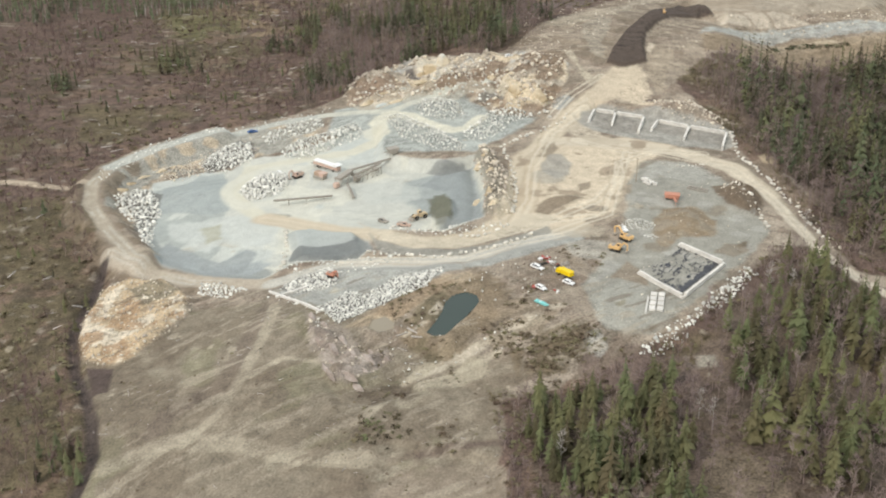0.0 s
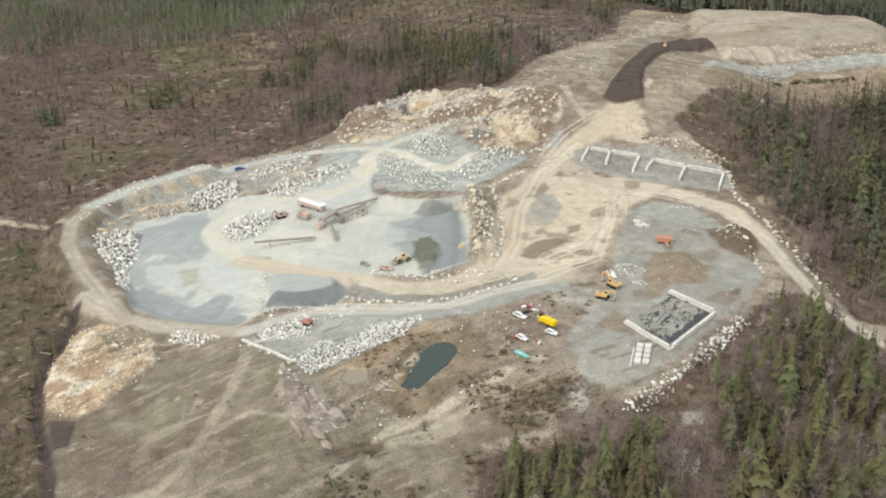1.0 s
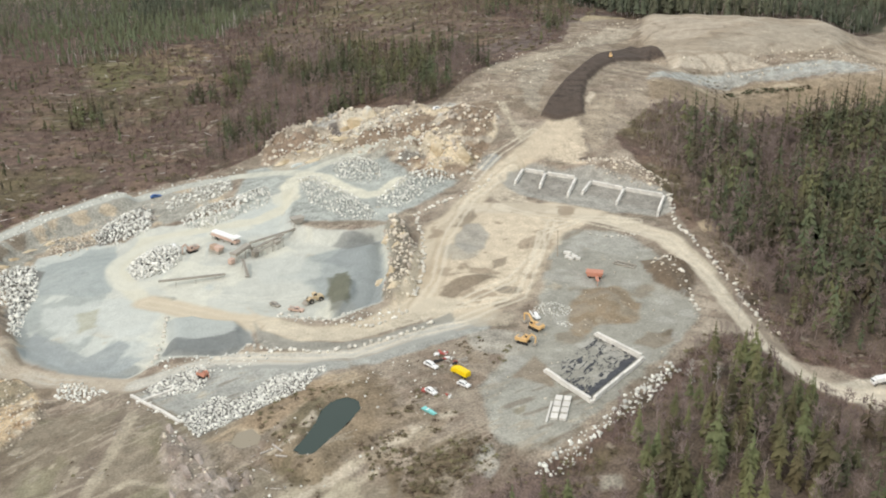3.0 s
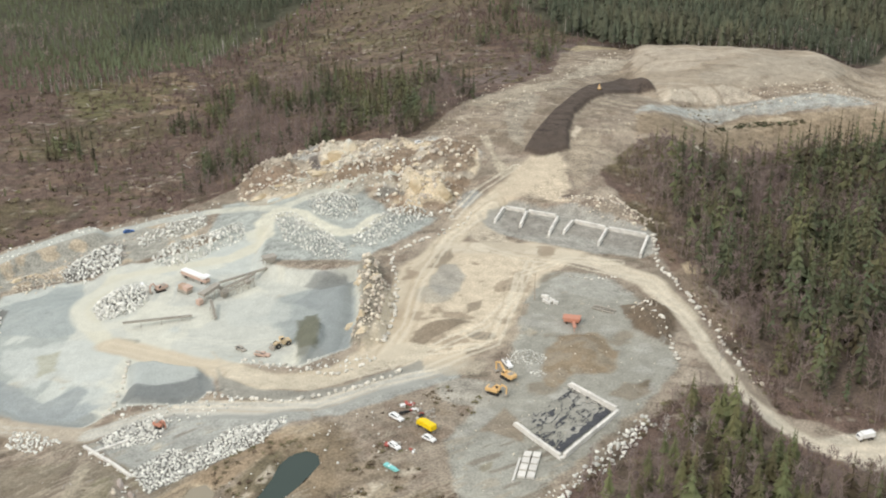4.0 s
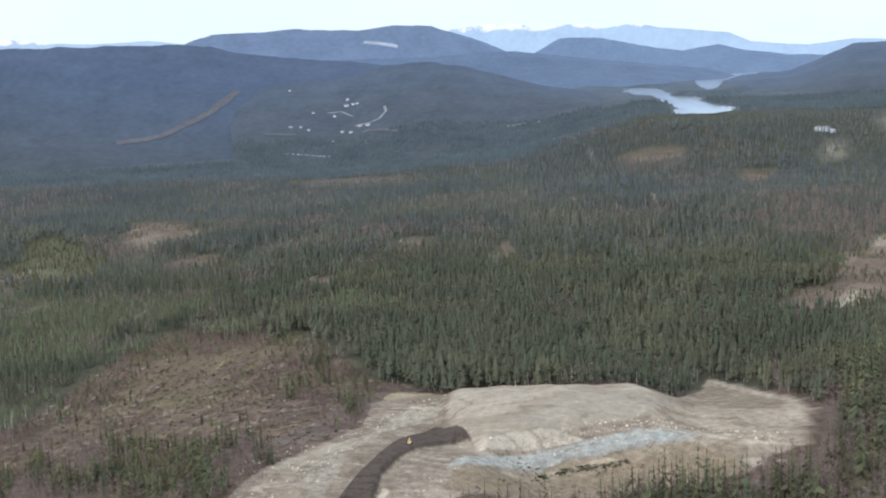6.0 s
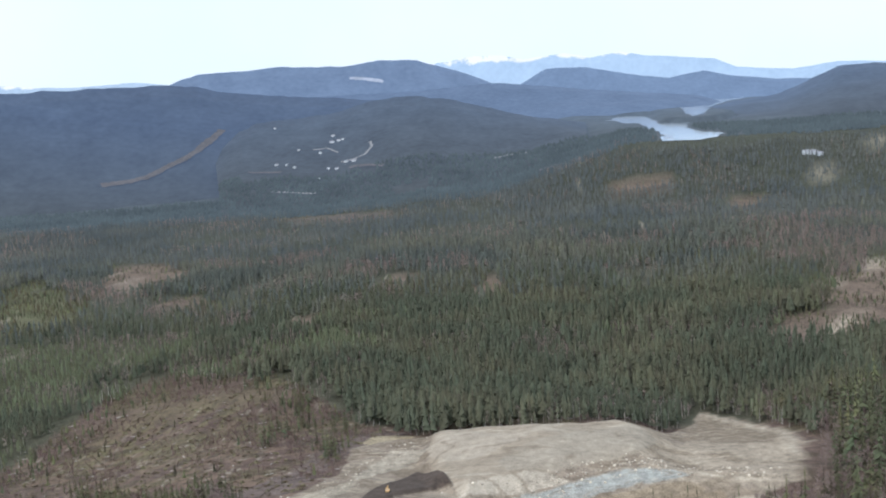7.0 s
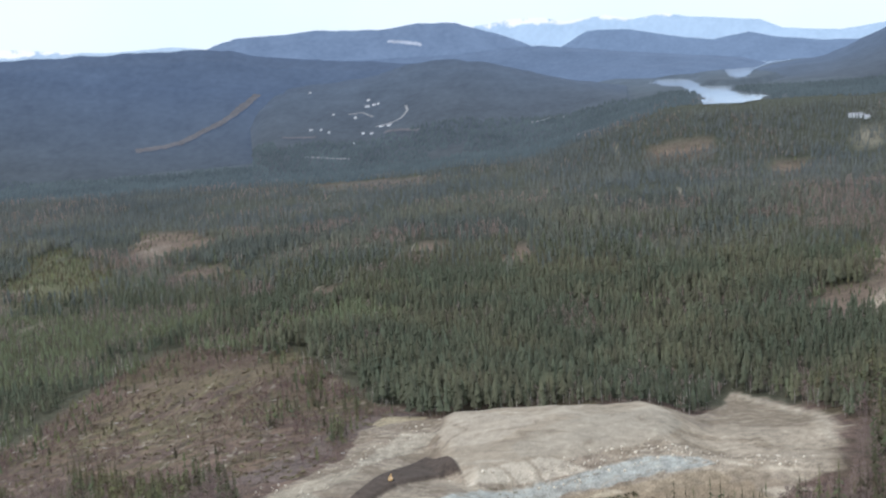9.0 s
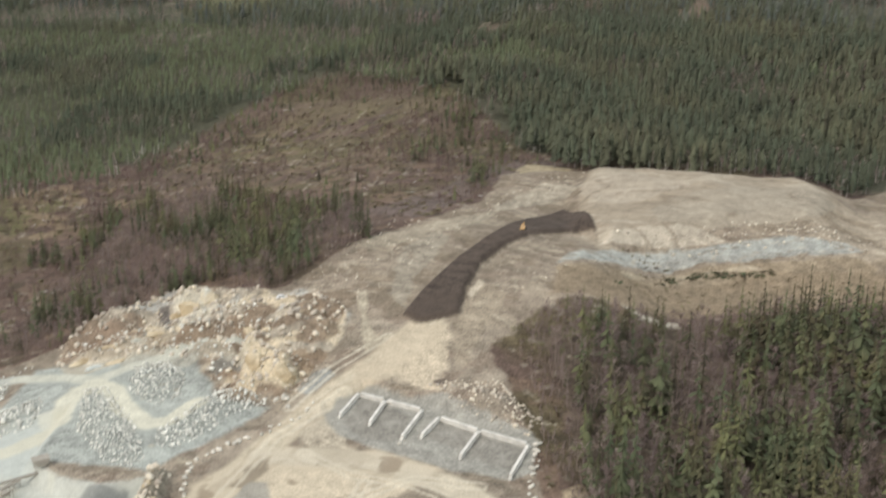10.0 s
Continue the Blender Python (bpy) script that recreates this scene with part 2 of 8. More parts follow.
NEW_ROAD = [(-46, -125), (-43, -99), (-37, -64), (-29, -36), (-19, 8), (-6, 44), (8, 26), (15, 0), (9, 1), (0, -4), (-12, -26), (-21, -51), (-26, -71), (-27, -96), (-25, -119), (-29, -124), (-39, -130)]
APRON = [(-84, -239), (-68, -214), (-32, -208), (-12, -215), (-26, -238), (-33, -264), (-33, -292), (-49, -315), (-66, -318), (-78, -309), (-79, -270)]
SAND_RAMP = [(-44, -128), (-27, -124), (-25, -150), (-31, -166), (-45, -165), (-57, -184), (-63, -176), (-52, -148)]
BIN_PAD = [(-58, -184), (-49, -169), (-26, -174), (16, -190), (18, -214), (1, -217), (-32, -208), (-57, -196)]
YARD = [(-28, -235), (-6, -234), (14, -256), (28, -302), (20, -323), (2, -356), (-10, -381), (-19, -391), (-33, -390), (-41, -379), (-45, -360), (-32, -317), (-32, -264)]
BENCH = [(-161, -365), (-137, -383), (-128, -395), (-120, -384), (-94, -355), (-79, -350), (-45, -322), (-49, -313), (-63, -325), (-87, -343), (-138, -348)]
POND_EDGE = [(-95, -401), (-93, -391), (-92, -386), (-92, -379), (-90, -373), (-86, -370), (-82, -371), (-80, -376), (-82, -384), (-86, -394), (-89, -402), (-92, -403)]
PUDDLE_EDGE = [(-116, -397), (-116, -391), (-112, -388), (-108, -392), (-108, -396), (-112, -399)]
CLIFF = [(-231, -379), (-233, -356), (-226, -346), (-207, -352), (-191, -368), (-188, -382), (-193, -397), (-201, -413), (-216, -411), (-227, -395)]
DITCH = [(-242, -333), (-237, -355), (-233, -380), (-228, -396), (-219, -414), (-209, -428), (-199, -445), (-191, -463), (-188, -520)]
SCREE = [(-143, -389), (-133, -398), (-123, -406), (-107, -407), (-104, -413), (-111, -424), (-119, -429), (-126, -423), (-131, -413), (-136, -407)]
FIR_STANDS = [[(-207, 29), (-220, 112), (-196, 92), (-164, 45), (-128, 26), (-105, 27), (-87, -56), (-102, -93), (-132, -88), (-148, -74), (-172, -29)], [(-259, 24), (-244, 64), (-225, 43), (-204, -12), (-210, -37), (-235, -41)], [(-276, -15), (-260, -3), (-246, -31), (-263, -38)], [(-325, -57), (-311, -42), (-292, -79), (-310, -84)], [(-108, 120), (-113, 230), (-98, 330), (-88, 230), (-88, 118)], [(-66, 105), (-52, 180), (-44, 106), (-56, 65)], [(-375, -107), (-362, -99), (-345, -130), (-356, -138)]]
MOUND = [(-19, -306), (-14, -289), (-3, -285), (3, -297), (4, -311), (-9, -314), (-15, -322)]
SPOIL = [(7, -265), (16, -253), (27, -265), (24, -292), (16, -289), (8, -281)]
RING_SHELF = [(-284, -240), (-268, -206), (-246, -182), (-222, -163), (-192, -154), (-185, -200), (-219, -222), (-233, -230), (-256, -242), (-246, -285), (-240, -300), (-262, -288)]
HEDGE = [(30, -60), (43, -34), (59, -16), (77, -12), (94, -8)]
OLIVE_FIELD = [(-374, 61), (-326, 78), (-285, 64), (-282, 0), (-318, -24), (-343, -9)]
BARE_STAND = [(-290, -60), (-258, -9), (-205, -30), (-190, -90), (-187, -132), (-210, -146), (-240, -135), (-275, -110)]
PALE_BANK = [(-96, -412), (-74, -404), (-69, -414), (-82, -426), (-97, -443), (-102, -437)]
SCRUB = [(-73, -399), (-49, -394), (-40, -396), (-46, -411), (-61, -417)]
ROCKY = [(-191, -120), (-185, -95), (-153, -77), (-106, -103), (-89, -101), (-65, -128), (-66, -154), (-71, -185), (-99, -179), (-120, -153), (-151, -145), (-181, -149)]
ORANGE_FACE = [(-102, -147), (-76, -161), (-73, -182), (-94, -179)]
RIGHT_DUMP = [(130, 84), (150, 100), (168, 160), (177, 206), (190, 186), (214, 112), (204, 60), (188, 2), (165, 5), (135, 0), (112, 14), (112, 44)]
RIDGE = [(-102, -235), (-94, -232), (-80, -270), (-77, -299), (-82, -309), (-89, -304), (-92, -271)]
SAND_TOP = [(1, 61), (2, 105), (36, 110), (71, 107), (110, 118), (133, 88), (114, 44), (69, 24), (23, -10), (5, 12)]
BLUE_BAND = [(4, -56), (6, -42), (28, -13), (53, 6), (76, 14), (104, 26), (127, 24), (129, 14), (104, 8), (53, -3), (21, -42)]
CREST_RUBBLE = [(65, 22), (78, 30), (105, 41), (126, 46), (127, 27), (104, 28), (76, 16), (60, 12)]
PALE_FOOT = [(17, -3), (39, 5), (65, 20), (53, 9), (18, -16)]
KNOLL_CUT = [(-405, 15), (-360, 45), (-322, 75), (-288, 92), (-300, 200), (-290, 300), (-273, 410), (-239, 448), (-138, 371), (-66, 221), (-28, 128), (-46, 95), (-46, 36), (-70, -20), (-110, 10), (-150, 0), (-209, 78), (-240, 40), (-225, -60), (-221, -135), (-290, -215), (-520, -260), (-640, -80)]
EAST_WOOD = [(2, -118), (36, -92), (72, -68), (104, -46), (145, -38), (188, -14), (202, 16), (216, 60), (226, 112), (204, 180), (420, 180), (420, -560), (-55, -560), (-52, -470), (-60, -440), (-62, -428), (-46, -420), (-12, -402), (10, -366), (24, -338), (36, -318), (45, -318), (62, -334), (118, -340), (118, -313), (60, -306), (50, -272), (36, -236), (28, -205), (22, -180), (14, -150)]
THICKET = [(-159, 52), (-103, 15), (-76, 68), (-54, 144), (-13, 133), (-47, 72), (-64, -17), (-109, 1)]
TAN_KNOB = [(-45, 27), (-46, 103), (-35, 134), (-6, 127), (-18, 81), (-30, 25)]
TAN_BAND = [(-347, 82), (-266, 103), (-227, 81), (-256, 48), (-272, -8), (-293, -6)]
TAN_BANK = [(-126, -397), (-97, -357), (-85, -353), (-80, -366), (-95, -378), (-104, -385), (-112, -398)]
SIDE_TRACK = [(28, -70), (41, -77), (56, -72)]
RIPRAP = [[(-159, -364), (-153, -354), (-144, -348), (-136, -352), (-137, -363), (-149, -369)], [(-138, -383), (-130, -370), (-123, -373), (-114, -359), (-97, -352), (-101, -366), (-113, -381), (-128, -395)], [(-206, -252), (-203, -243), (-196, -240), (-190, -243), (-186, -252), (-190, -261), (-196, -264), (-203, -261)], [(-239, -223), (-236, -203), (-230, -189), (-220, -194), (-214, -214), (-220, -225), (-231, -234)], [(-264, -265), (-260, -252), (-245, -258), (-237, -287), (-234, -308), (-243, -300), (-248, -285)]]
BELT = [(-221, -135), (-225, -60), (-235, 40), (-209, 75), (-143, -13), (-110, 17), (-78, -40), (-91, -73), (-111, -101), (-153, -73), (-182, -122), (-199, -146)]
CUT_BLOCKS = [[(262, 1525), (262, 1574), (317, 1592), (366, 1587), (368, 1540), (327, 1520)], [(408, 1345), (425, 1385), (457, 1440), (510, 1452), (518, 1410), (440, 1310)], [(-500, 1000), (-500, 1101), (-521, 1226), (-431, 1190), (-380, 1110), (-380, 960), (-430, 920)],
              [(-351, 800), (-351, 886), (-325, 900), (-286, 880), (-290, 790)], [(264, 391), (295, 470), (329, 486), (400, 643), (540, 860), (383, 394), (312, 376)], [(-610, 1011), (-596, 1099), (-485, 956), (-428, 760), (-482, 700), (-542, 780)],
              [(-168, 590), (-162, 662), (-136, 640), (-130, 575)], [(-86, 780), (-72, 889), (-43, 860), (-43, 760)], [(22, 720), (44, 825), (57, 784), (46, 700)], [(-377, 1740), (-377, 1800), (-255, 1800), (-123, 1673), (-110, 1540), (-250, 1620)]]


def rng(seed):
    return np.random.default_rng(seed)


def lattice(x, y, seed=0):
    """Smooth value noise, 0 to 1, one cell a unit."""
    i, j = np.floor(x).astype(np.int64), np.floor(y).astype(np.int64)
    u, v = x - i, y - j
    u, v = u * u * (3 - 2 * u), v * v * (3 - 2 * v)

    def corner(a, b):
        h = (a * 374761393 + b * 668265263 + seed * 974634777) & 0x7FFFFFFF
        h = ((h ^ (h >> 13)) * 1274126177) & 0x7FFFFFFF
        return ((h ^ (h >> 16)) & 0xFFFF) / 65535.0
    return (corner(i, j) * (1 - u) + corner(i + 1, j) * u) * (1 - v) + (corner(i, j + 1) * (1 - u) + corner(i + 1, j + 1) * u) * v


def fbm(x, y, size, octaves=4, seed=0):
    total, weight, k = 0.0, 0.0, 1.0
    for o in range(octaves):
        total = total + k * lattice(x / size * 2 ** o, y / size * 2 ** o, seed + o)
        weight, k = weight + k, k * 0.5
    return total / weight


def height(x, y):
    """The ground as it stands now, dug, dumped and worn."""
    x, y = np.asarray(x, float), np.asarray(y, float)
    site = smooth((signed(x, y, SITE) + 6) / 10)
    z = lie(x, y) + (fbm(x, y, 70, 4, 3) - 0.5) * 5 * (1 - site) + (fbm(x, y, 14, 4, 5) - 0.5) * (0.9 + 0.9 * (1 - site))
    z = z + 9 * bump(x, y, -160, 300, 190, 160) + 6 * bump(x, y, -148, -425, 85, 62)
    ramp_in = smooth(1 - (along(x, y, MAIN_ROAD[8:]) - 5) / 14) * smooth((x + 165) / 45)
    z = z + 5.0 * smooth(1.7 - along(x, y, RING_ROAD[1:8]) / 8.0) * (1 - smooth((signed(x, y, PIT) + 2) / 4))
    z = z - (0.8 + 4.6 * smooth((x + 188) / 62)) * smooth((signed(x, y, PIT) + 1) / 5) * (1 - 0.9 * ramp_in)
    z = z + 3.2 * bump(x, y, -226, -262, 30, 26) + 4 * smooth(signed(x, y, GREY_STEP) / 5 + 0.2) + 2 * smooth(signed(x, y, GREY_BAY) / 8)
    z = z + 2.5 * smooth(signed(x, y, WET_HEAP) / 3 + 0.3) + 3.5 * bump(x, y, -196, -252, 14, 15)
    flat = smooth((signed(x, y, BIN_PAD) + 2) / 4)
    z = z * (1 - flat) + 0.3 * flat
    z = z + 5 * bump(x, y, -4, -176, 30, 12, -20)
    z = z + (2.2 + 3 * fbm(x, y, 9, 3, 8)) * smooth(signed(x, y, RIDGE) / 3 + 0.1)
    rocky = smooth((signed(x, y, ROCKY) + 3) / 8)
    z = z + rocky * ((fbm(x, y, 22, 4, 11) - 0.45) * 12 + np.abs(fbm(x, y, 12, 3, 12) - 0.5) * 13 - 1) + 5 * smooth(signed(x, y, ORANGE_FACE) / 6 + 0.2)
    z = z + 2.5 * smooth(signed(x, y, NEW_ROAD) / 3 + 0.4)
    sand = smooth((signed(x, y, SAND_TOP) + 8) / 16)
    z = z - 5.0 * bump(x, y, 3, 26, 46, 70)
    z = z + sand * (6.4 - 2.5 * smooth((x - 30) / 90) + (fbm(x, y, 24, 3, 35) - 0.5) * 3.5) + 1.5 * bump(x, y, 70, 65, 50, 35) - 7 * bump(x, y, 185, 150, 75, 120)
    pond = signed(x, y, POND_EDGE)
    bank = smooth((pond + 8) / 6)
    z = z * (1 - bank) + np.maximum(z, -1.2) * bank
    z = z - 2.2 * smooth((pond + 1.2) / 2.5)
    puddle = signed(x, y, PUDDLE_EDGE)
    level = smooth((puddle + 4) / 3)
    z = z * (1 - level) + (-4.3 + 0.5 * smooth(-puddle / 2) * (puddle < 0)) * level - 0.6 * smooth((puddle + 0.4) / 1.5)
    z = z - 2.2 * smooth(1 - along(x, y, DITCH) / 4.5)
    cliff = smooth((signed(x, y, CLIFF) + 2) / 6)
    z = z + cliff * ((fbm(x, y, 11, 4, 21) - 0.5) * 5 + 2.5)
    scree = smooth((signed(x, y, SCREE) + 2) / 5)
    z = z + scree * ((fbm(x * 0.8 + y * 0.6, (y * 0.8 - x * 0.6) * 2.6, 9, 4, 31) - 0.4) * 11 + 0.8) - 1.6 * smooth((signed(x, y, [(-123, -430), (-112, -426), (-102, -420), (-93, -427), (-106, -438), (-117, -438)]) + 3) / 5)
    z = z - 1.8 * smooth((-454 - y - 0.12 * (x + 80)) / 3) * smooth((-60 - x) / 5) * smooth((x + 104) / 8)
    z = z + 3.2 * smooth(signed(x, y, MOUND) / 9 + 0.1) + 1.0 * bump(x, y, -26, -305, 8, 7) + 3.4 * smooth(signed(x, y, SPOIL) / 7 + 0.1) * (0.5 + fbm(x, y, 4, 3, 36))
    z = z + 1.4 * bump(x, y, -66, -262, 12, 12) + 1.0 * bump(x, y, -58, -285, 14, 7) + 1.1 * bump(x, y, -24, -352, 0.1, 0.1)
    for line, wide, depth in ((MAIN_ROAD, 6, 0.3), (EAST_ROAD, 4.5, 0.3), (LOWER_ROAD, 4, 0.25), (RING_ROAD, 5, 0.3)):
        z = z - depth * smooth(1.3 - along(x, y, line) / wide)
    lower = smooth(1 - (along(x, y, LOWER_ROAD[2:7]) - 4) / 3) * smooth(signed(x, y, BENCH) / 3)
    z = z - 7.5 * smooth((x - 112) / 35) * smooth((y - 5) / 40) * (1 - smooth((y - 200) / 120)) * (1 - smooth((x - 230) / 60))
    z = z + 1.6 * smooth(signed(x, y, CREST_RUBBLE) / 3 + 0.4) * (fbm(x, y, 6, 3, 113) - 0.3)
    near_shore = smooth(3 * bump(x, y, 475, 1800, 230, 130))
    z = z + (np.maximum(z, 66.0) - z) * near_shore
    return z - 0.4 * lower


# ---- ground: one sheet to the horizon, finer at the quarry ----
def steps(parts, end_low, end_high):
    """Grid lines: stretches of (low, high, spacing), growing wider beyond them on both sides."""
    core = np.concatenate([np.arange(low, high - 0.01, fine) for low, high, fine in parts])
    out, d, v = [], parts[-1][2], parts[-1][1]
    while v < end_high:
        out.append(v)
        d *= 1.09
        v += min(d, 70)
    out.append(v)
    back_, d, v = [], parts[0][2], parts[0][0]
    while v > end_low:
        d *= 1.09
        v -= min(d, 70)
        back_.append(v)
    return np.concatenate([back_[::-1], core, out])


def mix(base, colour, k):
    k = np.clip(k, 0, 1)[..., None]
    return base * (1 - k) + np.array(colour) * k


def road_gap(x, y):
    return np.min([along(x, y, r_) - w_ for r_, w_ in ((MAIN_ROAD, 6), (EAST_ROAD, 4.2), (LOWER_ROAD, 4.3), (RING_ROAD, 4.2), (PIT_TRACK, 4.5), (TOP_TRACK, 4))], axis=0)


def firm(v):
    """A quicker change than smooth, for edges of spread or worn ground."""
    return smooth((v - 0.5) * 1.7 + 0.5)


def earth_colours(x, y):
    """Base colour of the ground and how strongly litter varies it."""
    edge = (fbm(x, y, 9, 4, 41) - 0.5) * 9 + (fbm(x, y, 2.4, 2, 42) - 0.5) * 3

    def patch(base, outline, colour, width=2.0, k=0.9, wobble=0.3):
        return mix(base, colour, firm((signed(x, y, outline) + edge * wobble + width * 0.4) / width) * k)
    big, mid, small = fbm(x, y, 60, 4, 43), fbm(x, y, 16, 4, 44), fbm(x, y, 4, 3, 45)
    plain = 1 - (1 - firm((-490 - y) / 50)) * (1 - firm((x - 140) / 60)) * (1 - firm((-330 - x) / 80)) * (1 - firm((y - 220) / 100))
    small, mid = small * (1 - plain) + 0.5 * plain, mid * (1 - plain) + 0.5 * plain
    c = np.zeros((*x.shape, 3)) + np.array((0.130, 0.090, 0.071))
    c = mix(c, (0.118, 0.100, 0.054), firm((big - 0.53) * 7) * 0.7)
    c = mix(c, (0.15, 0.14, 0.066), firm((signed(x, y, OLIVE_FIELD) + edge * 3) / 14) * 0.8)
    c = mix(c, (0.175, 0.15, 0.078), bump(x, y, -185, 230, 130, 190) * 0.9 * firm((mid - 0.38) * 5))
    c = mix(c, (0.175, 0.122, 0.088), firm((mid - 0.54) * 8) * 0.8)
    c = mix(c, (0.23, 0.17, 0.11), firm((signed(x, y, TAN_BAND) + edge * 2) / 12) * firm((mid - 0.4) * 6))
    c = mix(c, (0.29, 0.25, 0.195), firm((small - 0.68) * 9) * 0.65)
    c = mix(c, (0.085, 0.068, 0.046), firm((0.42 - fbm(x, y, 11, 4, 46)) * 8) * 0.7)
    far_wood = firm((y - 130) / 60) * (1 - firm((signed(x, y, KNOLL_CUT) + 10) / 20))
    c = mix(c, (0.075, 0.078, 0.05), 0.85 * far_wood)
    c = mix(c, (0.135, 0.102, 0.078), firm((signed(x, y, EAST_WOOD) + edge) / 6) * 0.9)
    c = mix(c, (0.22, 0.175, 0.125), firm((signed(x, y, [(26, -224), (40, -233), (54, -237), (52, -263), (39, -259), (28, -244)]) + edge) / 5) * 0.8)
    c = mix(c, (0.19, 0.15, 0.105), firm((signed(x, y, [(-4, -441), (13, -439), (22, -457), (30, -480), (-7, -480)]) + edge * 1.5) / 6) * 0.8)
    c = mix(c, (0.27, 0.25, 0.20), firm((signed(x, y, [(-12, -395), (3, -395), (6, -403), (-8, -405)]) + edge * 0.4) / 3) * 0.8)
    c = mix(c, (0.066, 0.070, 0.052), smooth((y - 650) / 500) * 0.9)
    for n, block in enumerate(CUT_BLOCKS):
        cut = firm((signed(x, y, block) + edge * 3 + 10) / 16) * 0.9
        c = mix(c, (0.125, 0.104, 0.088) if n == 9 else (0.165, 0.120, 0.090) if n != 5 else (0.13, 0.125, 0.07), cut)
        c = mix(c, (0.27, 0.22, 0.175), cut * firm((fbm(x, y, 26, 3, 150) - 0.57) * 9) * 0.8 * (n < 4))
    for track in ([(308, 377), (345, 460), (376, 512), (415, 574), (460, 640)], [(340, 560), (370, 616), (420, 671), (467, 732)]):
        c = mix(c, (0.40, 0.33, 0.25), firm(1.4 - (along(x, y, track) + edge) / 6))
    c = mix(c, (0.15, 0.115, 0.10), firm((signed(x, y, THICKET) + edge) / 8) * 0.8)
    c = mix(c, (0.34, 0.28, 0.185), firm((signed(x, y, TAN_KNOB) + edge) / 5) * firm((mid - 0.36) * 7))
    c = mix(c, (0.40, 0.36, 0.29), firm(1.5 - along(x, y, SIDE_TRACK) / 2.6))
    s = signed(x, y, SITE)
    k = firm((s + edge * 0.6 + 1) / 4)
    litter = 1.15 - 0.15 * k
    c = mix(c, (0.275, 0.228, 0.175), k)
    streak = fbm(x * 0.95 - y * 0.32, (x * 0.32 + y * 0.95) * 0.16, 5, 4, 47)
    stain = fbm(x, y, 7, 4, 59)
    c = mix(c, (0.37, 0.31, 0.24), k * firm((mid - 0.5) * 7) * 0.7)
    c = mix(c, (0.20, 0.165, 0.125), k * firm((0.45 - fbm(x, y, 20, 4, 48)) * 8) * 0.75)
    c = mix(c, (0.215, 0.165, 0.125), k * firm((stain - 0.56) * 11) * 0.7)
    # bulldozed hillside in front
    front = k * firm((-372 - y + edge) / 12) * firm((-112 - x + edge) / 14) * (1 - firm((signed(x, y, CLIFF) + 2) / 4))
    front = np.maximum(front, firm((-400 - y + edge) / 12) * firm((-58 - x + edge) / 6) * k)
    drag = fbm(x * 0.75 + y * 0.66 + 4 * mid, (y * 0.75 - x * 0.66) * 0.22, 7, 4, 47)
    c = mix(c, (0.222, 0.187, 0.138), front)
    c = mix(c, (0.285, 0.25, 0.185), front * firm((drag - 0.53) * 9) * firm((mid - 0.42) * 6) * 0.8)
    c = mix(c, (0.182, 0.148, 0.108), front * firm((0.47 - fbm(x, y, 24, 4, 101)) * 8) * 0.8)
    c = mix(c, (0.205, 0.19, 0.12), front * firm((fbm(x, y, 17, 4, 102) - 0.55) * 8) * 0.6)
    c = mix(c, (0.17, 0.135, 0.105), front * firm(1.4 - along(x, y, [(-157, -381), (-159, -406), (-157, -431), (-172, -444), (-175, -454)]) / (4 + edge * 0.4)) * 0.75)
    for line, wide in (([(-155, -379), (-153, -400), (-153, -417), (-153, -431), (-154, -445), (-159, -453), (-169, -462), (-180, -480)], 1.9), ([(-152, -428), (-142, -415), (-130, -417)], 1.4),
                       ([(-184, -468), (-167, -458), (-144, -459), (-125, -464), (-104, -463)], 3.4), ([(-108, -445), (-101, -429), (-92, -413), (-79, -401), (-68, -396), (-57, -386)], 2.1), ([(-101, -429), (-86, -418), (-70, -404)], 1.3)):
        c = mix(c, (0.40, 0.35, 0.262), firm(1.5 - (along(x, y, line) + edge * 0.22) / wide) * (0.55 + 0.4 * firm((mid - 0.4) * 5)))
    c = mix(c, (0.34, 0.30, 0.22), firm((signed(x, y, PALE_BANK) + edge * 0.7) / 4) * firm((small - 0.36) * 6) * 0.7)
    c = mix(c, (0.11, 0.085, 0.062), firm((signed(x, y, [(-123, -430), (-112, -426), (-102, -420), (-93, -427), (-106, -438), (-117, -438)]) + edge * 0.7) / 4) * 0.85)
    c = mix(c, (0.10, 0.085, 0.05), firm((signed(x, y, [(-110, -445), (-95, -439), (-91, -451), (-103, -460)]) + edge) / 4) * firm((small - 0.48) * 9) * 0.85)
    # shadow line along the low step, painted dark into the ground
    c = mix(c, (0.12, 0.085, 0.07), firm(1.2 - along(x, y, [(-96, -460), (-82, -455), (-62, -450)]) / (2.4 + edge * 0.3)) * 0.7)
    c = mix(c, (0.25, 0.205, 0.155), firm((signed(x, y, [(-94, -463), (-62, -456), (-56, -480), (-104, -482)]) + edge * 0.4) / 3) * 0.8)
    c = mix(c, (0.10, 0.07, 0.06), firm((signed(x, y, [(-62, -454), (-55, -453), (-52, -480), (-58, -480)]) + edge * 0.3) / 3) * 0.8)
    c = mix(c, (0.36, 0.285, 0.195), firm((signed(x, y, TAN_BANK) + edge * 0.5 + 1) / 4) * 0.9)
    bank = k * firm((y + 135) / 20)
    c = mix(c, (0.25, 0.20, 0.15), bank * 0.6)
    c = mix(c, (0.39, 0.325, 0.24), bank * firm((fbm(x, y, 10, 5, 130) - 0.54) * 14) * 0.4)
    c = mix(c, (0.19, 0.148, 0.105), bank * firm((fbm(x * 0.7 + y * 0.5, y * 0.7 - x * 0.5, 12, 5, 131) - 0.54) * 14) * 0.6)
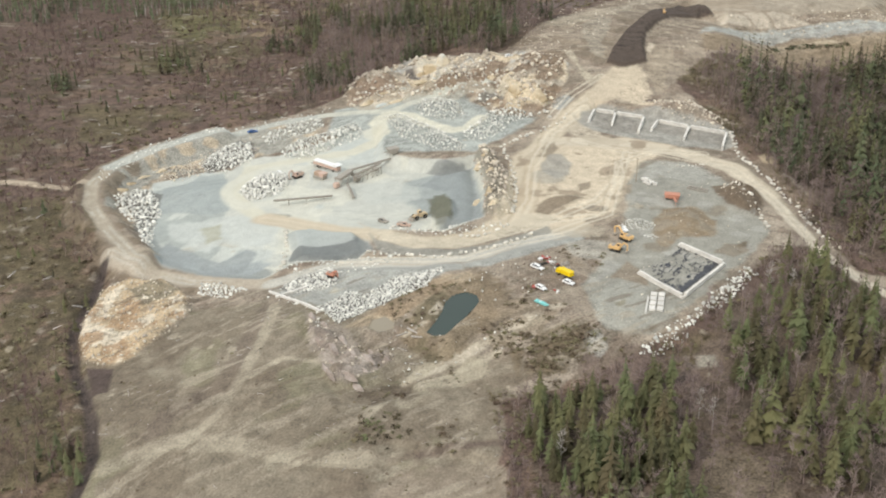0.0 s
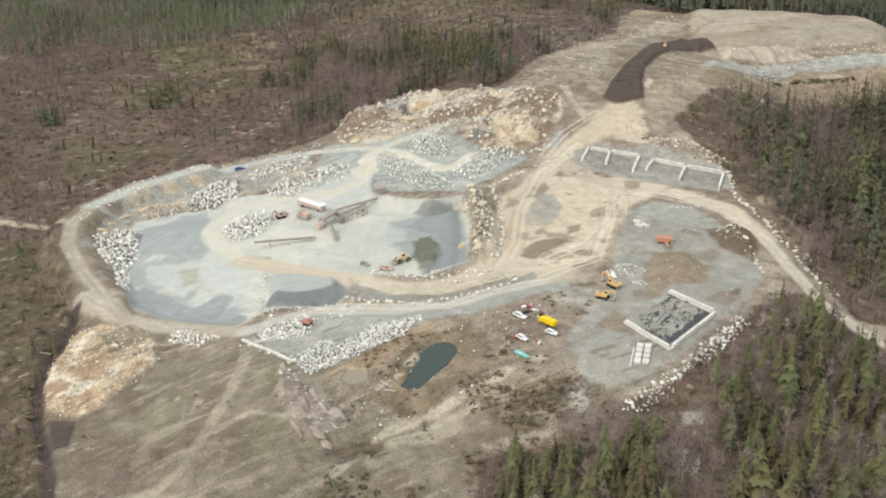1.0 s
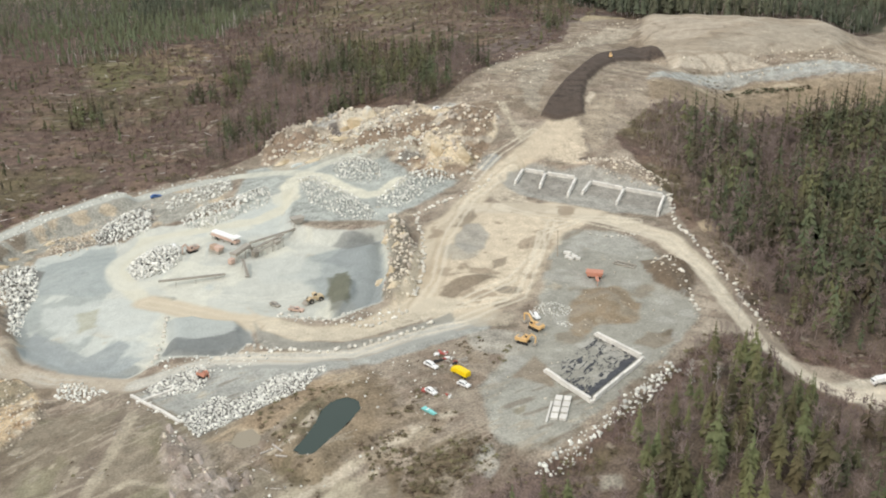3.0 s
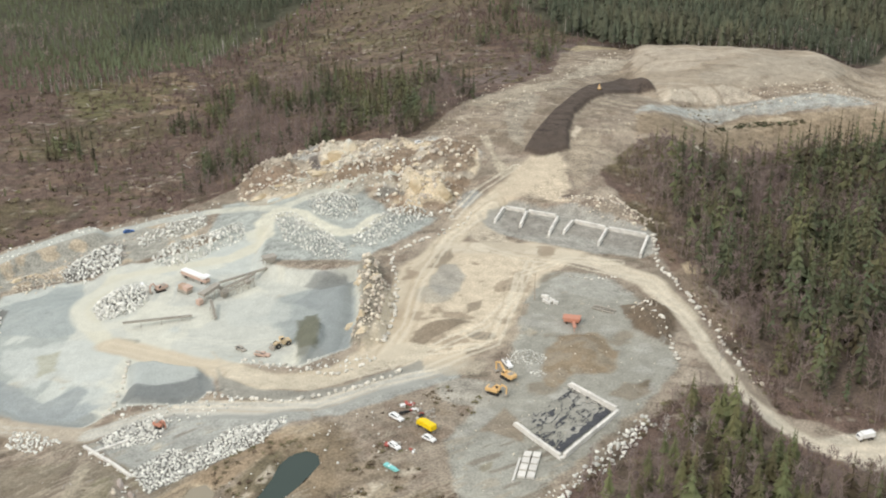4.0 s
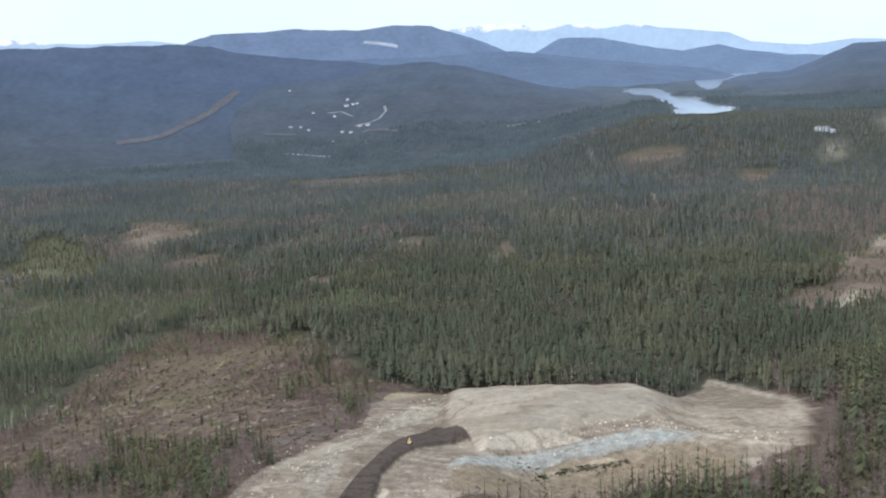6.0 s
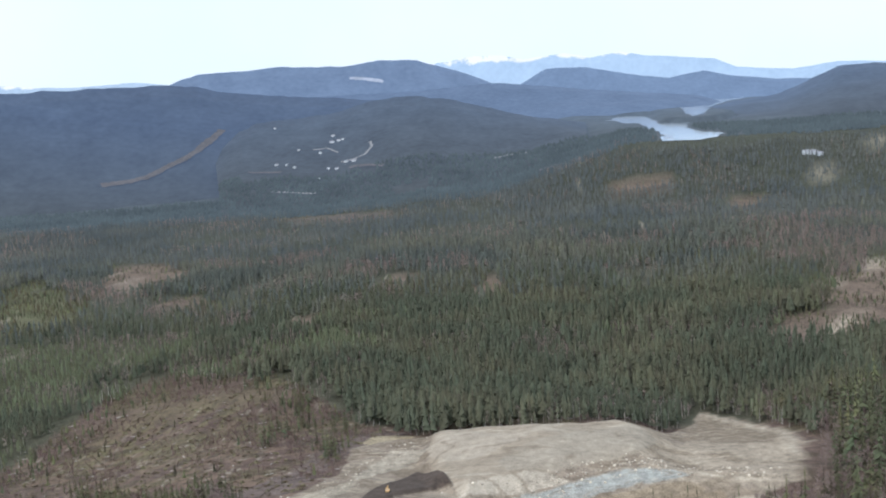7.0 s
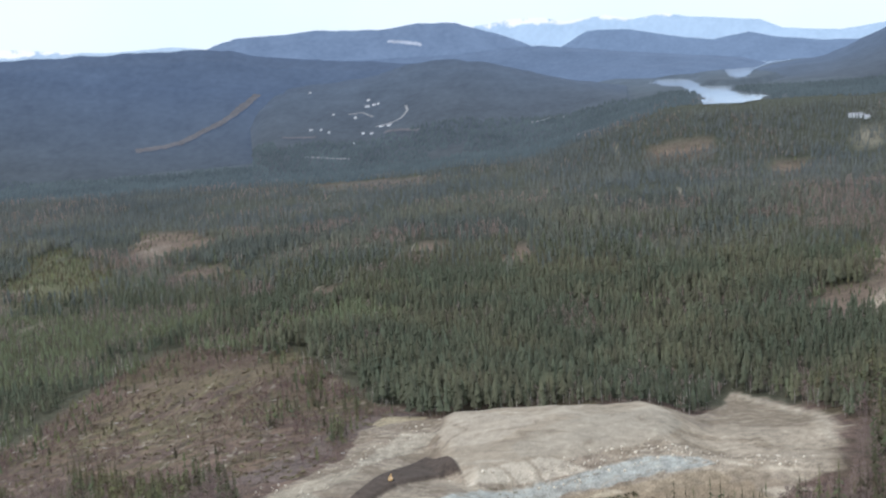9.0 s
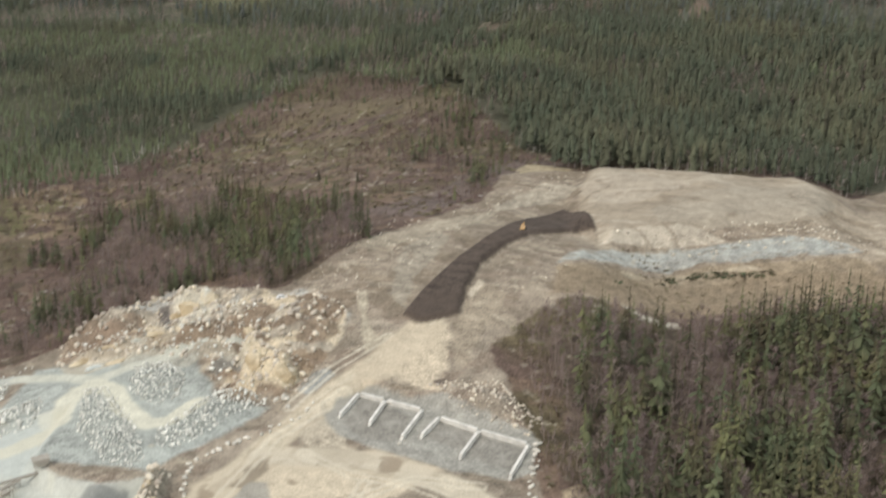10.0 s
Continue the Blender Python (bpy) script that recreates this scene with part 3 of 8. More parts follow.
    c = mix(c, (0.165, 0.132, 0.094), front * firm((fbm(x * 0.8 + y * 0.5, y * 0.6 - x * 0.4, 13, 5, 132) - 0.54) * 14) * 0.32)
    c = mix(c, (0.30, 0.255, 0.19), front * firm((fbm(x, y, 9, 5, 133) - 0.57) * 14) * 0.4)
    # yards and benches of crushed grey stone
    for outline, colour, soft_edge in ((BENCH, (0.335, 0.335, 0.30), 3), (YARD, (0.30, 0.29, 0.245), 4), (BIN_PAD, (0.305, 0.282, 0.235), 3)):
        c = mix(c, colour, firm((signed(x, y, outline) + edge * 0.45 + 1) / soft_edge) * 0.95)
    yard = firm((signed(x, y, YARD) + edge) / 5)
    c = mix(c, (0.235, 0.20, 0.15), yard * firm((fbm(x, y, 18, 4, 49) - 0.5) * 9) * 0.8)
    c = mix(c, (0.13, 0.098, 0.068), firm((signed(x, y, SPOIL) + edge * 0.5) / 3) * 0.95)
    c = mix(c, (0.14, 0.11, 0.075), firm((signed(x, y, [(11, -318), (17, -312), (19, -321), (13, -326)]) + edge * 0.4 + 1) / 3) * 0.9)
    c = mix(c, (0.27, 0.25, 0.22), firm((signed(x, y, [(-39, -194), (-38, -178), (-26, -182), (-28, -201)]) + 1) / 2) * 0.6)
    c = mix(c, (0.37, 0.355, 0.31), yard * firm((stain - 0.57) * 10) * 0.7)
    c = mix(c, (0.25, 0.195, 0.132), firm((signed(x, y, MOUND) + edge * 0.5 + 3) / 3) * (0.75 + 0.25 * firm((small - 0.4) * 5)))
    c = patch(c, [(-41, -377), (-36, -359), (-23, -357), (-20, -374), (-21, -387), (-34, -390), (-38, -386)], (0.345, 0.335, 0.285), 2.5, 0.85, 0.4)
    c = patch(c, [(-33, -373), (-28, -368), (-29, -374), (-31, -376)], (0.24, 0.215, 0.155), 1, 0.85, 0.15)
    c = patch(c, [(-42, -399), (-41, -392), (-37, -390), (-33, -398), (-36, -404)], (0.375, 0.36, 0.31), 1.5, 0.85, 0.3)
    c = patch(c, [(4, -261), (10, -257), (17, -267), (24, -271), (25, -279), (19, -288), (12, -283), (9, -273)], (0.165, 0.125, 0.088), 1.5, 0.9, 0.4)
    c = patch(c, [(8, -317), (16, -318), (17, -324), (11, -329), (4, -326)], (0.22, 0.18, 0.13), 1.5, 0.7, 0.4)
    c = patch(c, [(-24, -243), (-17, -235), (1, -239), (10, -250), (-1, -257), (-17, -253)], (0.355, 0.345, 0.3), 2, 0.7, 0.4)
    # rocky upper end
    rocky = firm((signed(x, y, ROCKY) + edge * 0.6 + 2) / 5)
    c = mix(c, (0.375, 0.325, 0.255), rocky)
    c = mix(c, (0.42, 0.41, 0.37), rocky * firm((fbm(x, y, 16, 4, 114) - 0.52) * 9) * 0.85)
    c = mix(c, (0.56, 0.47, 0.34), rocky * firm((fbm(x, y, 8, 4, 50) - 0.52) * 12))
    c = mix(c, (0.225, 0.165, 0.115), rocky * firm((fbm(x * 0.55 - y * 0.3, y, 11, 4, 51) - 0.49) * 12) * 0.9)
    c = mix(c, (0.54, 0.45, 0.32), firm((signed(x, y, ORANGE_FACE) + edge * 0.4) / 3))
    c = mix(c, (0.35, 0.365, 0.33), firm((signed(x, y, [(-185, -190), (-190, -150), (-150, -142), (-118, -150), (-95, -182), (-72, -186), (-100, -235), (-150, -225)]) + edge * 0.5) / 5) * 0.95)
    shelf = firm((signed(x, y, RING_SHELF) + edge * 0.5 + 1) / 4)
    c = mix(c, (0.315, 0.305, 0.26), shelf * 0.9)
    c = mix(c, (0.47, 0.38, 0.27), shelf * firm((fbm(x, y, 9, 4, 112) - 0.54) * 10) * 0.8)
    c = patch(c, [(-153, -100), (-159, -72), (-143, -83), (-131, -104), (-128, -130), (-141, -122)], (0.6, 0.55, 0.44), 1.2, 0.8, 0.3)
    c = patch(c, [(-177, -151), (-164, -134), (-145, -121), (-135, -136), (-152, -148), (-168, -162)], (0.43, 0.37, 0.28), 2, 0.7, 0.5)
    c = patch(c, [(-183, -145), (-177, -118), (-165, -105), (-156, -118), (-164, -133), (-178, -150)], (0.26, 0.19, 0.135), 2, 0.75, 0.5)
    c = patch(c, [(-160, -100), (-155, -98), (-143, -124), (-142, -134)], (0.12, 0.105, 0.095), 1, 0.9, 0.2)
    c = patch(c, [(-91, -120), (-86, -107), (-71, -118), (-67, -140), (-72, -150), (-82, -146), (-83, -131)], (0.225, 0.165, 0.115), 2, 0.8, 0.5)
    c = patch(c, [(-89, -109), (-73, -103), (-66, -113), (-71, -125), (-81, -123)], (0.2, 0.15, 0.105), 1.5, 0.7, 0.5)
    c = patch(c, [(-86, -160), (-76, -152), (-69, -162), (-70, -174), (-76, -163), (-81, -166)], (0.28, 0.2, 0.13), 1.5, 0.7, 0.4)
    c = patch(c, [(-91, -171), (-92, -161), (-86, -163), (-82, -173), (-77, -171), (-75, -162), (-72, -173), (-74, -180), (-85, -176)], (0.6, 0.505, 0.35), 1.2, 0.85, 0.25)
    c = patch(c, [(-111, -164), (-108, -158), (-102, -157), (-93, -169), (-101, -165), (-105, -167)], (0.19, 0.18, 0.155), 1, 0.85, 0.25)
    c = patch(c, [(-72, -178), (-69, -166), (-64, -161), (-60, -167), (-66, -180)], (0.3, 0.305, 0.285), 1.5, 0.85, 0.25)
    c = patch(c, [(-157, -147), (-130, -138), (-96, -158), (-91, -167), (-110, -157), (-121, -158), (-145, -156)], (0.4, 0.365, 0.29), 2, 0.6, 0.4)
    # pit floor and its heaps
    pit = firm((signed(x, y, PIT) + edge * 0.3 + 3) / 4)
    c = mix(c, (0.50, 0.50, 0.44), pit)
    c = mix(c, (0.47, 0.49, 0.45), pit * firm((fbm(x, y, 30, 4, 52) - 0.5) * 7) * 0.8)
    c = mix(c, (0.60, 0.585, 0.49), pit * firm((fbm(x + y * 0.4, y, 19, 4, 57) - 0.53) * 8) * 0.7)
    for outline in (GREY_HEAP, GREY_STEP, GREY_BAY):
        c = mix(c, (0.345, 0.366, 0.338), firm((signed(x, y, outline) + edge * 0.35 + 1) / 4) * 0.9)
    c = mix(c, (0.54, 0.55, 0.49), firm((signed(x, y, GREY_HEAP) + 3) / 4) * firm((fbm(x * 0.9 - y * 0.4, x * 0.12 + y * 0.3, 9, 4, 53) - 0.5) * 8) * 0.7)
    c = mix(c, (0.24, 0.25, 0.235), firm((signed(x, y, GREY_BAY) + edge * 0.4) / 4) * firm((fbm(x, y, 22, 3, 60) - 0.3) * 5) * 0.85)
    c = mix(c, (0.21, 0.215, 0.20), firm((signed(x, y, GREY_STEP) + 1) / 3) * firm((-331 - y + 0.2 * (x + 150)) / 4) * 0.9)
    c = mix(c, (0.20, 0.20, 0.165), firm((signed(x, y, WET_HEAP) + edge * 0.25) / 2) * 0.9)
    c = mix(c, (0.25, 0.265, 0.25), pit * firm(1.4 - along(x, y, [(-236, -310), (-215, -331), (-192, -347), (-172, -347)]) / (7 + edge)) * 0.85)
    c = mix(c, (0.44, 0.385, 0.29), firm(1.3 - along(x, y, [(-228, -330), (-200, -312), (-190, -318)]) / (3 + edge)) * 0.5)
    c = mix(c, (0.37, 0.40, 0.38), firm((signed(x, y, [(-240, -261), (-218, -250), (-205, -275), (-210, -279), (-228, -276)]) + edge * 0.35) / 3) * 0.85)
    c = mix(c, (0.22, 0.23, 0.21), firm((signed(x, y, [(-188, -290), (-184, -286), (-175, -290), (-178, -294)]) + edge * 0.2 + 0.6) / 2) * 0.8)
    c = mix(c, (0.25, 0.245, 0.17), firm((signed(x, y, [(-207, -309), (-205, -304), (-199, -312), (-202, -317)]) + edge * 0.3) / 3) * firm((small - 0.35) * 6) * 0.8)
    c = mix(c, (0.30, 0.325, 0.31), firm((signed(x, y, [(-136, -248), (-117, -242), (-100, -245), (-87, -293), (-89, -311), (-101, -295), (-115, -294), (-132, -271)]) + edge * 0.5) / 6) * 0.85)
    # wheel marks over the pit floor and the yards
    for line in ([(-205, -312), (-190, -290), (-170, -286), (-140, -290), (-118, -288)], [(-212, -300), (-198, -280), (-180, -278), (-165, -262)], [(-222, -268), (-214, -250), (-206, -236), (-190, -228), (-176, -226)],
                 [(-178, -262), (-174, -254), (-178, -240)], [(-150, -296), (-128, -300), (-120, -290), (-112, -296)], [(-188, -272), (-182, -260), (-184, -246), (-196, -234), (-210, -240)]):
        c = mix(c, (0.585, 0.57, 0.485), pit * firm(1.2 - np.abs(along(x, y, line) + edge * 0.08 - 1.4) / 0.7) * 0.55)
    c = mix(c, (0.155, 0.155, 0.115), firm((signed(x, y, [(-118, -273), (-109, -270), (-103, -284), (-102, -301), (-112, -291)]) + edge * 0.3) / 2.5) * 0.85)
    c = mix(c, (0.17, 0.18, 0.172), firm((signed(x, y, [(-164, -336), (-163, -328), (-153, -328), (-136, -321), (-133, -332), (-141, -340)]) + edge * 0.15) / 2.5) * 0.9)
    c = mix(c, (0.335, 0.36, 0.35), firm((signed(x, y, [(-224, -323), (-197, -347), (-174, -349), (-164, -334), (-173, -333), (-195, -336), (-223, -310)]) + edge * 0.5) / 4) * 0.8)
    c = patch(c, [(-249, -249), (-239, -246), (-234, -236), (-223, -233), (-210, -260), (-205, -280), (-213, -283), (-226, -281), (-240, -281)], (0.33, 0.355, 0.335), 2.5, 0.9, 0.25)
    c = patch(c, [(-232, -291), (-200, -285), (-177, -294), (-175, -317), (-185, -322), (-198, -314), (-200, -324), (-223, -309)], (0.5, 0.515, 0.47), 5, 0.8, 0.8)
    c = patch(c, [(-220, -332), (-225, -310), (-215, -317), (-200, -328), (-192, -333), (-184, -322), (-178, -327), (-178, -345), (-191, -349), (-202, -337), (-214, -334)], (0.285, 0.305, 0.295), 3, 0.85, 0.5)
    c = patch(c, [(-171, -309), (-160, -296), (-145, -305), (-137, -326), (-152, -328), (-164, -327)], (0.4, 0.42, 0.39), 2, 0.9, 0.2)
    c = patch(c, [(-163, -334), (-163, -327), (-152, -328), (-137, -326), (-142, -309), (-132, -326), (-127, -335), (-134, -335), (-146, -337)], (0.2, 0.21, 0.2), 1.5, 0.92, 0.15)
    c = patch(c, [(-123, -258), (-117, -243), (-105, -239), (-101, -251), (-96, -267), (-88, -304), (-93, -310), (-102, -298), (-109, -267)], (0.275, 0.295, 0.285), 2.5, 0.9, 0.3)
    c = patch(c, [(-123, -243), (-120, -241), (-105, -238), (-103, -247), (-113, -247)], (0.215, 0.22, 0.205), 2.5, 0.85, 0.35)
    c = patch(c, [(-114, -281), (-114, -270), (-109, -269), (-104, -287), (-102, -301), (-108, -301), (-113, -289)], (0.15, 0.15, 0.11), 1.5, 0.9, 0.3)
    c = patch(c, [(-188, -290), (-187, -286), (-175, -288), (-173, -290), (-176, -292), (-184, -293)], (0.24, 0.245, 0.215), 1.5, 0.8, 0.25)
    c = patch(c, [(-214, -298), (-204, -294), (-199, -310), (-204, -314)], (0.36, 0.34, 0.24), 3, 0.6, 0.5)
    c = patch(c, [(-155, -256), (-136, -245), (-123, -258), (-121, -274), (-142, -277)], (0.49, 0.5, 0.45), 5, 0.6, 0.7)
    c = mix(c, (0.25, 0.225, 0.175), firm((signed(x, y, RIDGE) + 1) / 3) * 0.85)
    c = mix(c, (0.46, 0.41, 0.325), firm((signed(x, y, [(66, -326), (80, -318), (100, -311), (124, -316), (124, -346), (80, -341)]) + edge * 0.5) / 4))
    # roads
    wob = edge * 0.25
    verge = firm(1.5 - np.abs(along(x, y, RING_ROAD[:6]) - 9) / 5) * (1 - pit) * firm((fbm(x, y, 8, 4, 140) - 0.4) * 8)
    c = mix(c, (0.195, 0.152, 0.108), verge * 0.8)
    roads = ((WEST_TRACK, 2.5, (0.38, 0.31, 0.23)), (RING_ROAD, 2.7, (0.375, 0.325, 0.25)), (RING_ROAD[5:], 3.6, (0.43, 0.435, 0.385)), (LOWER_ROAD[:4], 4.2, (0.42, 0.36, 0.28)),
             (LOWER_ROAD[3:], 3.4, (0.47, 0.45, 0.39)), (TOP_TRACK, 3.2, (0.50, 0.49, 0.41)), (PIT_TRACK, 3.6, (0.57, 0.545, 0.44)))
    for line, wide, colour in roads:
        c = mix(c, colour, firm(1.6 - (along(x, y, line) + wob) / wide * 1.0))
    c = mix(c, (0.55, 0.465, 0.345), firm((signed(x, y, APRON) + edge * 0.7 + 3) / 6))
    c = mix(c, (0.50, 0.42, 0.31), firm((signed(x, y, SAND_RAMP) + edge * 0.5 + 1) / 5))
    for line, wide, colour in ((MAIN_ROAD, 4.6, (0.53, 0.455, 0.34)), (EAST_ROAD, 3.1, (0.53, 0.465, 0.36)), (EAST_ROAD[:5], 4.6, (0.54, 0.47, 0.36))):
        c = mix(c, colour, firm(1.7 - (along(x, y, line) + wob) / wide))
    for line, gauge, colour in ((MAIN_ROAD, 2.2, (0.60, 0.525, 0.405)), (EAST_ROAD, 1.6, (0.60, 0.535, 0.43)), (LOWER_ROAD, 1.6, (0.52, 0.48, 0.40)), (RING_ROAD, 1.5, (0.49, 0.46, 0.39))):
        c = mix(c, colour, firm(1.2 - np.abs(along(x, y, line) + wob * 0.2 - gauge) / 0.9) * 0.55 * firm((mid - 0.3) * 4))
    c = mix(c, (0.40, 0.33, 0.245), firm((signed(x, y, APRON) + 6) / 6) * firm((streak - 0.55) * 9) * 0.5)
    apron = firm((signed(x, y, APRON) + edge) / 4)
    c = mix(c, (0.29, 0.23, 0.165), apron * firm((fbm(x, y, 9, 4, 54) - 0.58) * 14) * 0.8)
    c = mix(c, (0.27, 0.225, 0.165), firm((signed(x, y, [(-68, -304), (-62, -285), (-52, -279), (-47, -283), (-57, -293)]) + edge * 0.35 + 0.5) / 2.5) * 0.85)
    c = mix(c, (0.25, 0.20, 0.15), firm((signed(x, y, [(-47, -305), (-39, -297), (-38, -304), (-44, -309)]) + edge * 0.25 + 0.5) / 2) * 0.85)
    c = mix(c, (0.26, 0.22, 0.165), firm((signed(x, y, [(-72, -229), (-66, -218), (-64, -228)]) + edge * 0.3 + 1) / 2.5) * 0.8)
    c = mix(c, (0.36, 0.33, 0.27), firm(bump(x, y, -66, -262, 11, 11) * 3) * 0.8)
    c = mix(c, (0.27, 0.23, 0.175), firm(bump(x, y, -43, -292, 7, 4) * 4))
    c = patch(c, [(-68, -300), (-67, -292), (-63, -286), (-54, -281), (-49, -283), (-57, -293), (-62, -302)], (0.245, 0.195, 0.14), 1.5, 0.9, 0.3)
    c = patch(c, [(-73, -238), (-70, -229), (-66, -220), (-63, -226), (-67, -239)], (0.25, 0.205, 0.15), 1.5, 0.85, 0.3)
    c = patch(c, [(-47, -302), (-44, -299), (-39, -301), (-41, -305), (-46, -306)], (0.22, 0.18, 0.13), 1.2, 0.9, 0.2)
    c = patch(c, [(-70, -245), (-67, -235), (-61, -233), (-56, -244), (-56, -257), (-62, -265), (-68, -258)], (0.335, 0.315, 0.27), 2.5, 0.85, 0.3)
    c = patch(c, [(-52, -268), (-46, -263), (-46, -272), (-51, -276)], (0.25, 0.205, 0.15), 1.5, 0.85, 0.3)
    c = patch(c, [(-41, -253), (-37, -249), (-38, -255)], (0.22, 0.175, 0.125), 1, 0.9, 0.15)
    c = patch(c, [(-56, -206), (-49, -207), (-50, -211), (-56, -210)], (0.25, 0.205, 0.15), 1, 0.85, 0.2)
    c = patch(c, [(-34, -266), (-29, -264), (-29, -274), (-33, -276)], (0.3, 0.245, 0.18), 1.2, 0.8, 0.15)
    c = patch(c, [(-60, -314), (-47, -308), (-38, -311), (-40, -319), (-51, -322), (-58, -320)], (0.43, 0.375, 0.285), 3, 0.6, 0.5)
    c = patch(c, [(-78, -286), (-76, -271), (-77, -249), (-75, -240), (-71, -271), (-71, -289), (-73, -301)], (0.47, 0.385, 0.275), 2.5, 0.7, 0.4)
    c = patch(c, [(-55, -328), (-45, -322), (-33, -323), (-31, -339), (-39, -340), (-50, -338)], (0.335, 0.315, 0.265), 3, 0.8, 0.5)
    c = patch(c, [(-36, -355), (-29, -339), (-22, -348), (-21, -357), (-31, -354)], (0.25, 0.2, 0.145), 2, 0.8, 0.4)
    c = patch(c, [(-64, -200), (-58, -182), (-43, -207), (-30, -213), (-50, -218)], (0.47, 0.405, 0.31), 2.5, 0.85, 0.4)
    c = mix(c, (0.585, 0.57, 0.48), firm(1.4 - np.abs(np.hypot((x + 196.5) / 1.0, (y + 253) / 1.3) - 17.5) / 3.2) * 0.7)
    # wheel marks on the haul roads and the apron
    for n, line in enumerate((
            [(-74, -311), (-71, -287), (-73, -249), (-68, -206), (-54, -175)],
            [(-68, -319), (-56, -300), (-43, -284), (-34, -256), (-32, -227)],
            [(-58, -318), (-38, -297), (-35, -267), (-35, -239), (-18, -222), (3, -222)],
            [(-56, -214), (-37, -224), (-18, -226), (15, -239), (34, -277)],
            [(-70, -188), (-62, -163), (-48, -139)],
            [(-124, -323), (-105, -331), (-89, -329), (-77, -322), (-62, -308), (-44, -300)],
            [(-138, -342), (-110, -344), (-90, -344), (-73, -330), (-56, -320)])):
        run = along(x, y, line) + edge * 0.12
        c = mix(c, (0.62, 0.555, 0.435), firm(1.3 - np.abs(run - 1.6) / 0.8) * 0.6)
        c = mix(c, (0.41, 0.34, 0.25), firm(1.2 - np.abs(run - 3.6 - n % 2) / 0.7) * firm((mid - 0.36) * 6) * 0.6)
    # dump and new road
    c = mix(c, (0.34, 0.28, 0.21), firm((signed(x, y, RIGHT_DUMP) + edge * 0.5 + 2) / 5))
    c = mix(c, (0.24, 0.19, 0.135), firm((signed(x, y, RIGHT_DUMP) + 2) / 5) * firm((fbm(x, y * 1.6, 15, 4, 58) - 0.55) * 9) * 0.8)
    dump = firm((signed(x, y, SAND_TOP) + edge * 0.4 + 3) / 6)
    c = mix(c, (0.345, 0.285, 0.213), dump)
    c = mix(c, (0.335, 0.285, 0.215), dump * firm((signed(x, y, CREST_RUBBLE) + edge + 1) / 4) * 0.7)
    c = mix(c, (0.47, 0.405, 0.315), firm((signed(x, y, PALE_FOOT) + edge * 0.6 + 1) / 4) * 0.8)
    c = mix(c, (0.35, 0.295, 0.225), dump * firm((fbm(x * 0.5 + y * 0.2, y, 22, 4, 55) - 0.5) * 8) * 0.8)
    c = mix(c, (0.30, 0.245, 0.18), dump * firm((fbm(x * 0.4 + y * 0.25, y * 1.3, 9, 5, 111) - 0.54) * 14) * 0.65)
    c = mix(c, (0.45, 0.385, 0.298), dump * firm((fbm(x * 0.45 - y * 0.2, y * 1.2, 12, 5, 134) - 0.55) * 13) * 0.7)
    c = mix(c, (0.35, 0.33, 0.28), firm((signed(x, y, BLUE_BAND) + edge * 0.5 + 1) / 4) * 0.85)
    c = mix(c, (0.365, 0.37, 0.335), firm((signed(x, y, BLUE_BAND) + edge * 0.4) / 3) * firm((small - 0.33) * 6) * 0.75)
    c = patch(c, [(38, 30), (46, 51), (107, 90), (123, 85), (129, 79), (119, 50), (99, 36), (68, 21), (56, 20), (43, 16)], (0.345, 0.295, 0.228), 1.5, 0.8, 0.25)
    c = patch(c, [(-3, 78), (8, 86), (34, 86), (59, 79), (37, 50), (23, 43), (5, 52)], (0.40, 0.34, 0.265), 2, 0.7, 0.4)
    c = patch(c, [(19, -14), (23, -4), (34, 6), (52, 18), (65, 20), (75, 14), (48, 3)], (0.49, 0.425, 0.335), 1.5, 0.8, 0.3)
    c = patch(c, [(4, -58), (11, -43), (23, -16), (66, 8), (104, 18), (130, 27), (135, 15), (104, 6), (66, -4), (25, -34)], (0.345, 0.345, 0.31), 2.0, 0.8, 0.6)
    c = patch(c, [(4, -62), (66, -5), (134, 10), (143, 1), (127, -18), (56, -49), (22, -74)], (0.275, 0.215, 0.145), 2, 0.8, 0.4)
    c = patch(c, [(30, -39), (74, -6), (96, -1), (89, -5), (54, -17), (33, -44)], (0.4, 0.335, 0.24), 1.2, 0.7, 0.5)
    c = patch(c, [(-39, 27), (-22, 81), (2, 82), (-5, 68), (-22, 42), (-35, 16)], (0.43, 0.375, 0.29), 2, 0.6, 0.5)
    c = patch(c, [(-89, -52), (-60, -20), (-35, 16), (-35, -12), (-55, -41), (-75, -62)], (0.4, 0.345, 0.26), 2, 0.6, 0.6)
    c = patch(c, [(-56, -106), (-64, -57), (-52, -33), (-45, -39), (-49, -87), (-47, -118)], (0.34, 0.3, 0.235), 2.5, 0.6, 0.6)
    c = patch(c, [(146, 104), (160, 150), (174, 204), (188, 182), (208, 116), (196, 92), (170, 96)], (0.225, 0.178, 0.128), 5, 0.85, 1.0)
    c = mix(c, (0.43, 0.365, 0.28), firm(1.4 - (along(x, y, [(176, 200), (192, 172), (210, 114), (202, 62)]) + edge * 0.3) / 3.4) * 0.8)
    spread_ = np.maximum(np.maximum(dump, bank), firm((signed(x, y, RIGHT_DUMP) + 2) / 5))
    # ledges drawn in colour only, as dark and pale contour lines
    ledge_line = np.abs((fbm(x * 0.35 + y * 0.15, y, 34, 3, 170) * 9) % 1 - 0.5)
    c = mix(c, (0.225, 0.18, 0.13), spread_ * firm((0.1 - ledge_line) / 0.08) * firm((mid - 0.42) * 6) * 0.65)
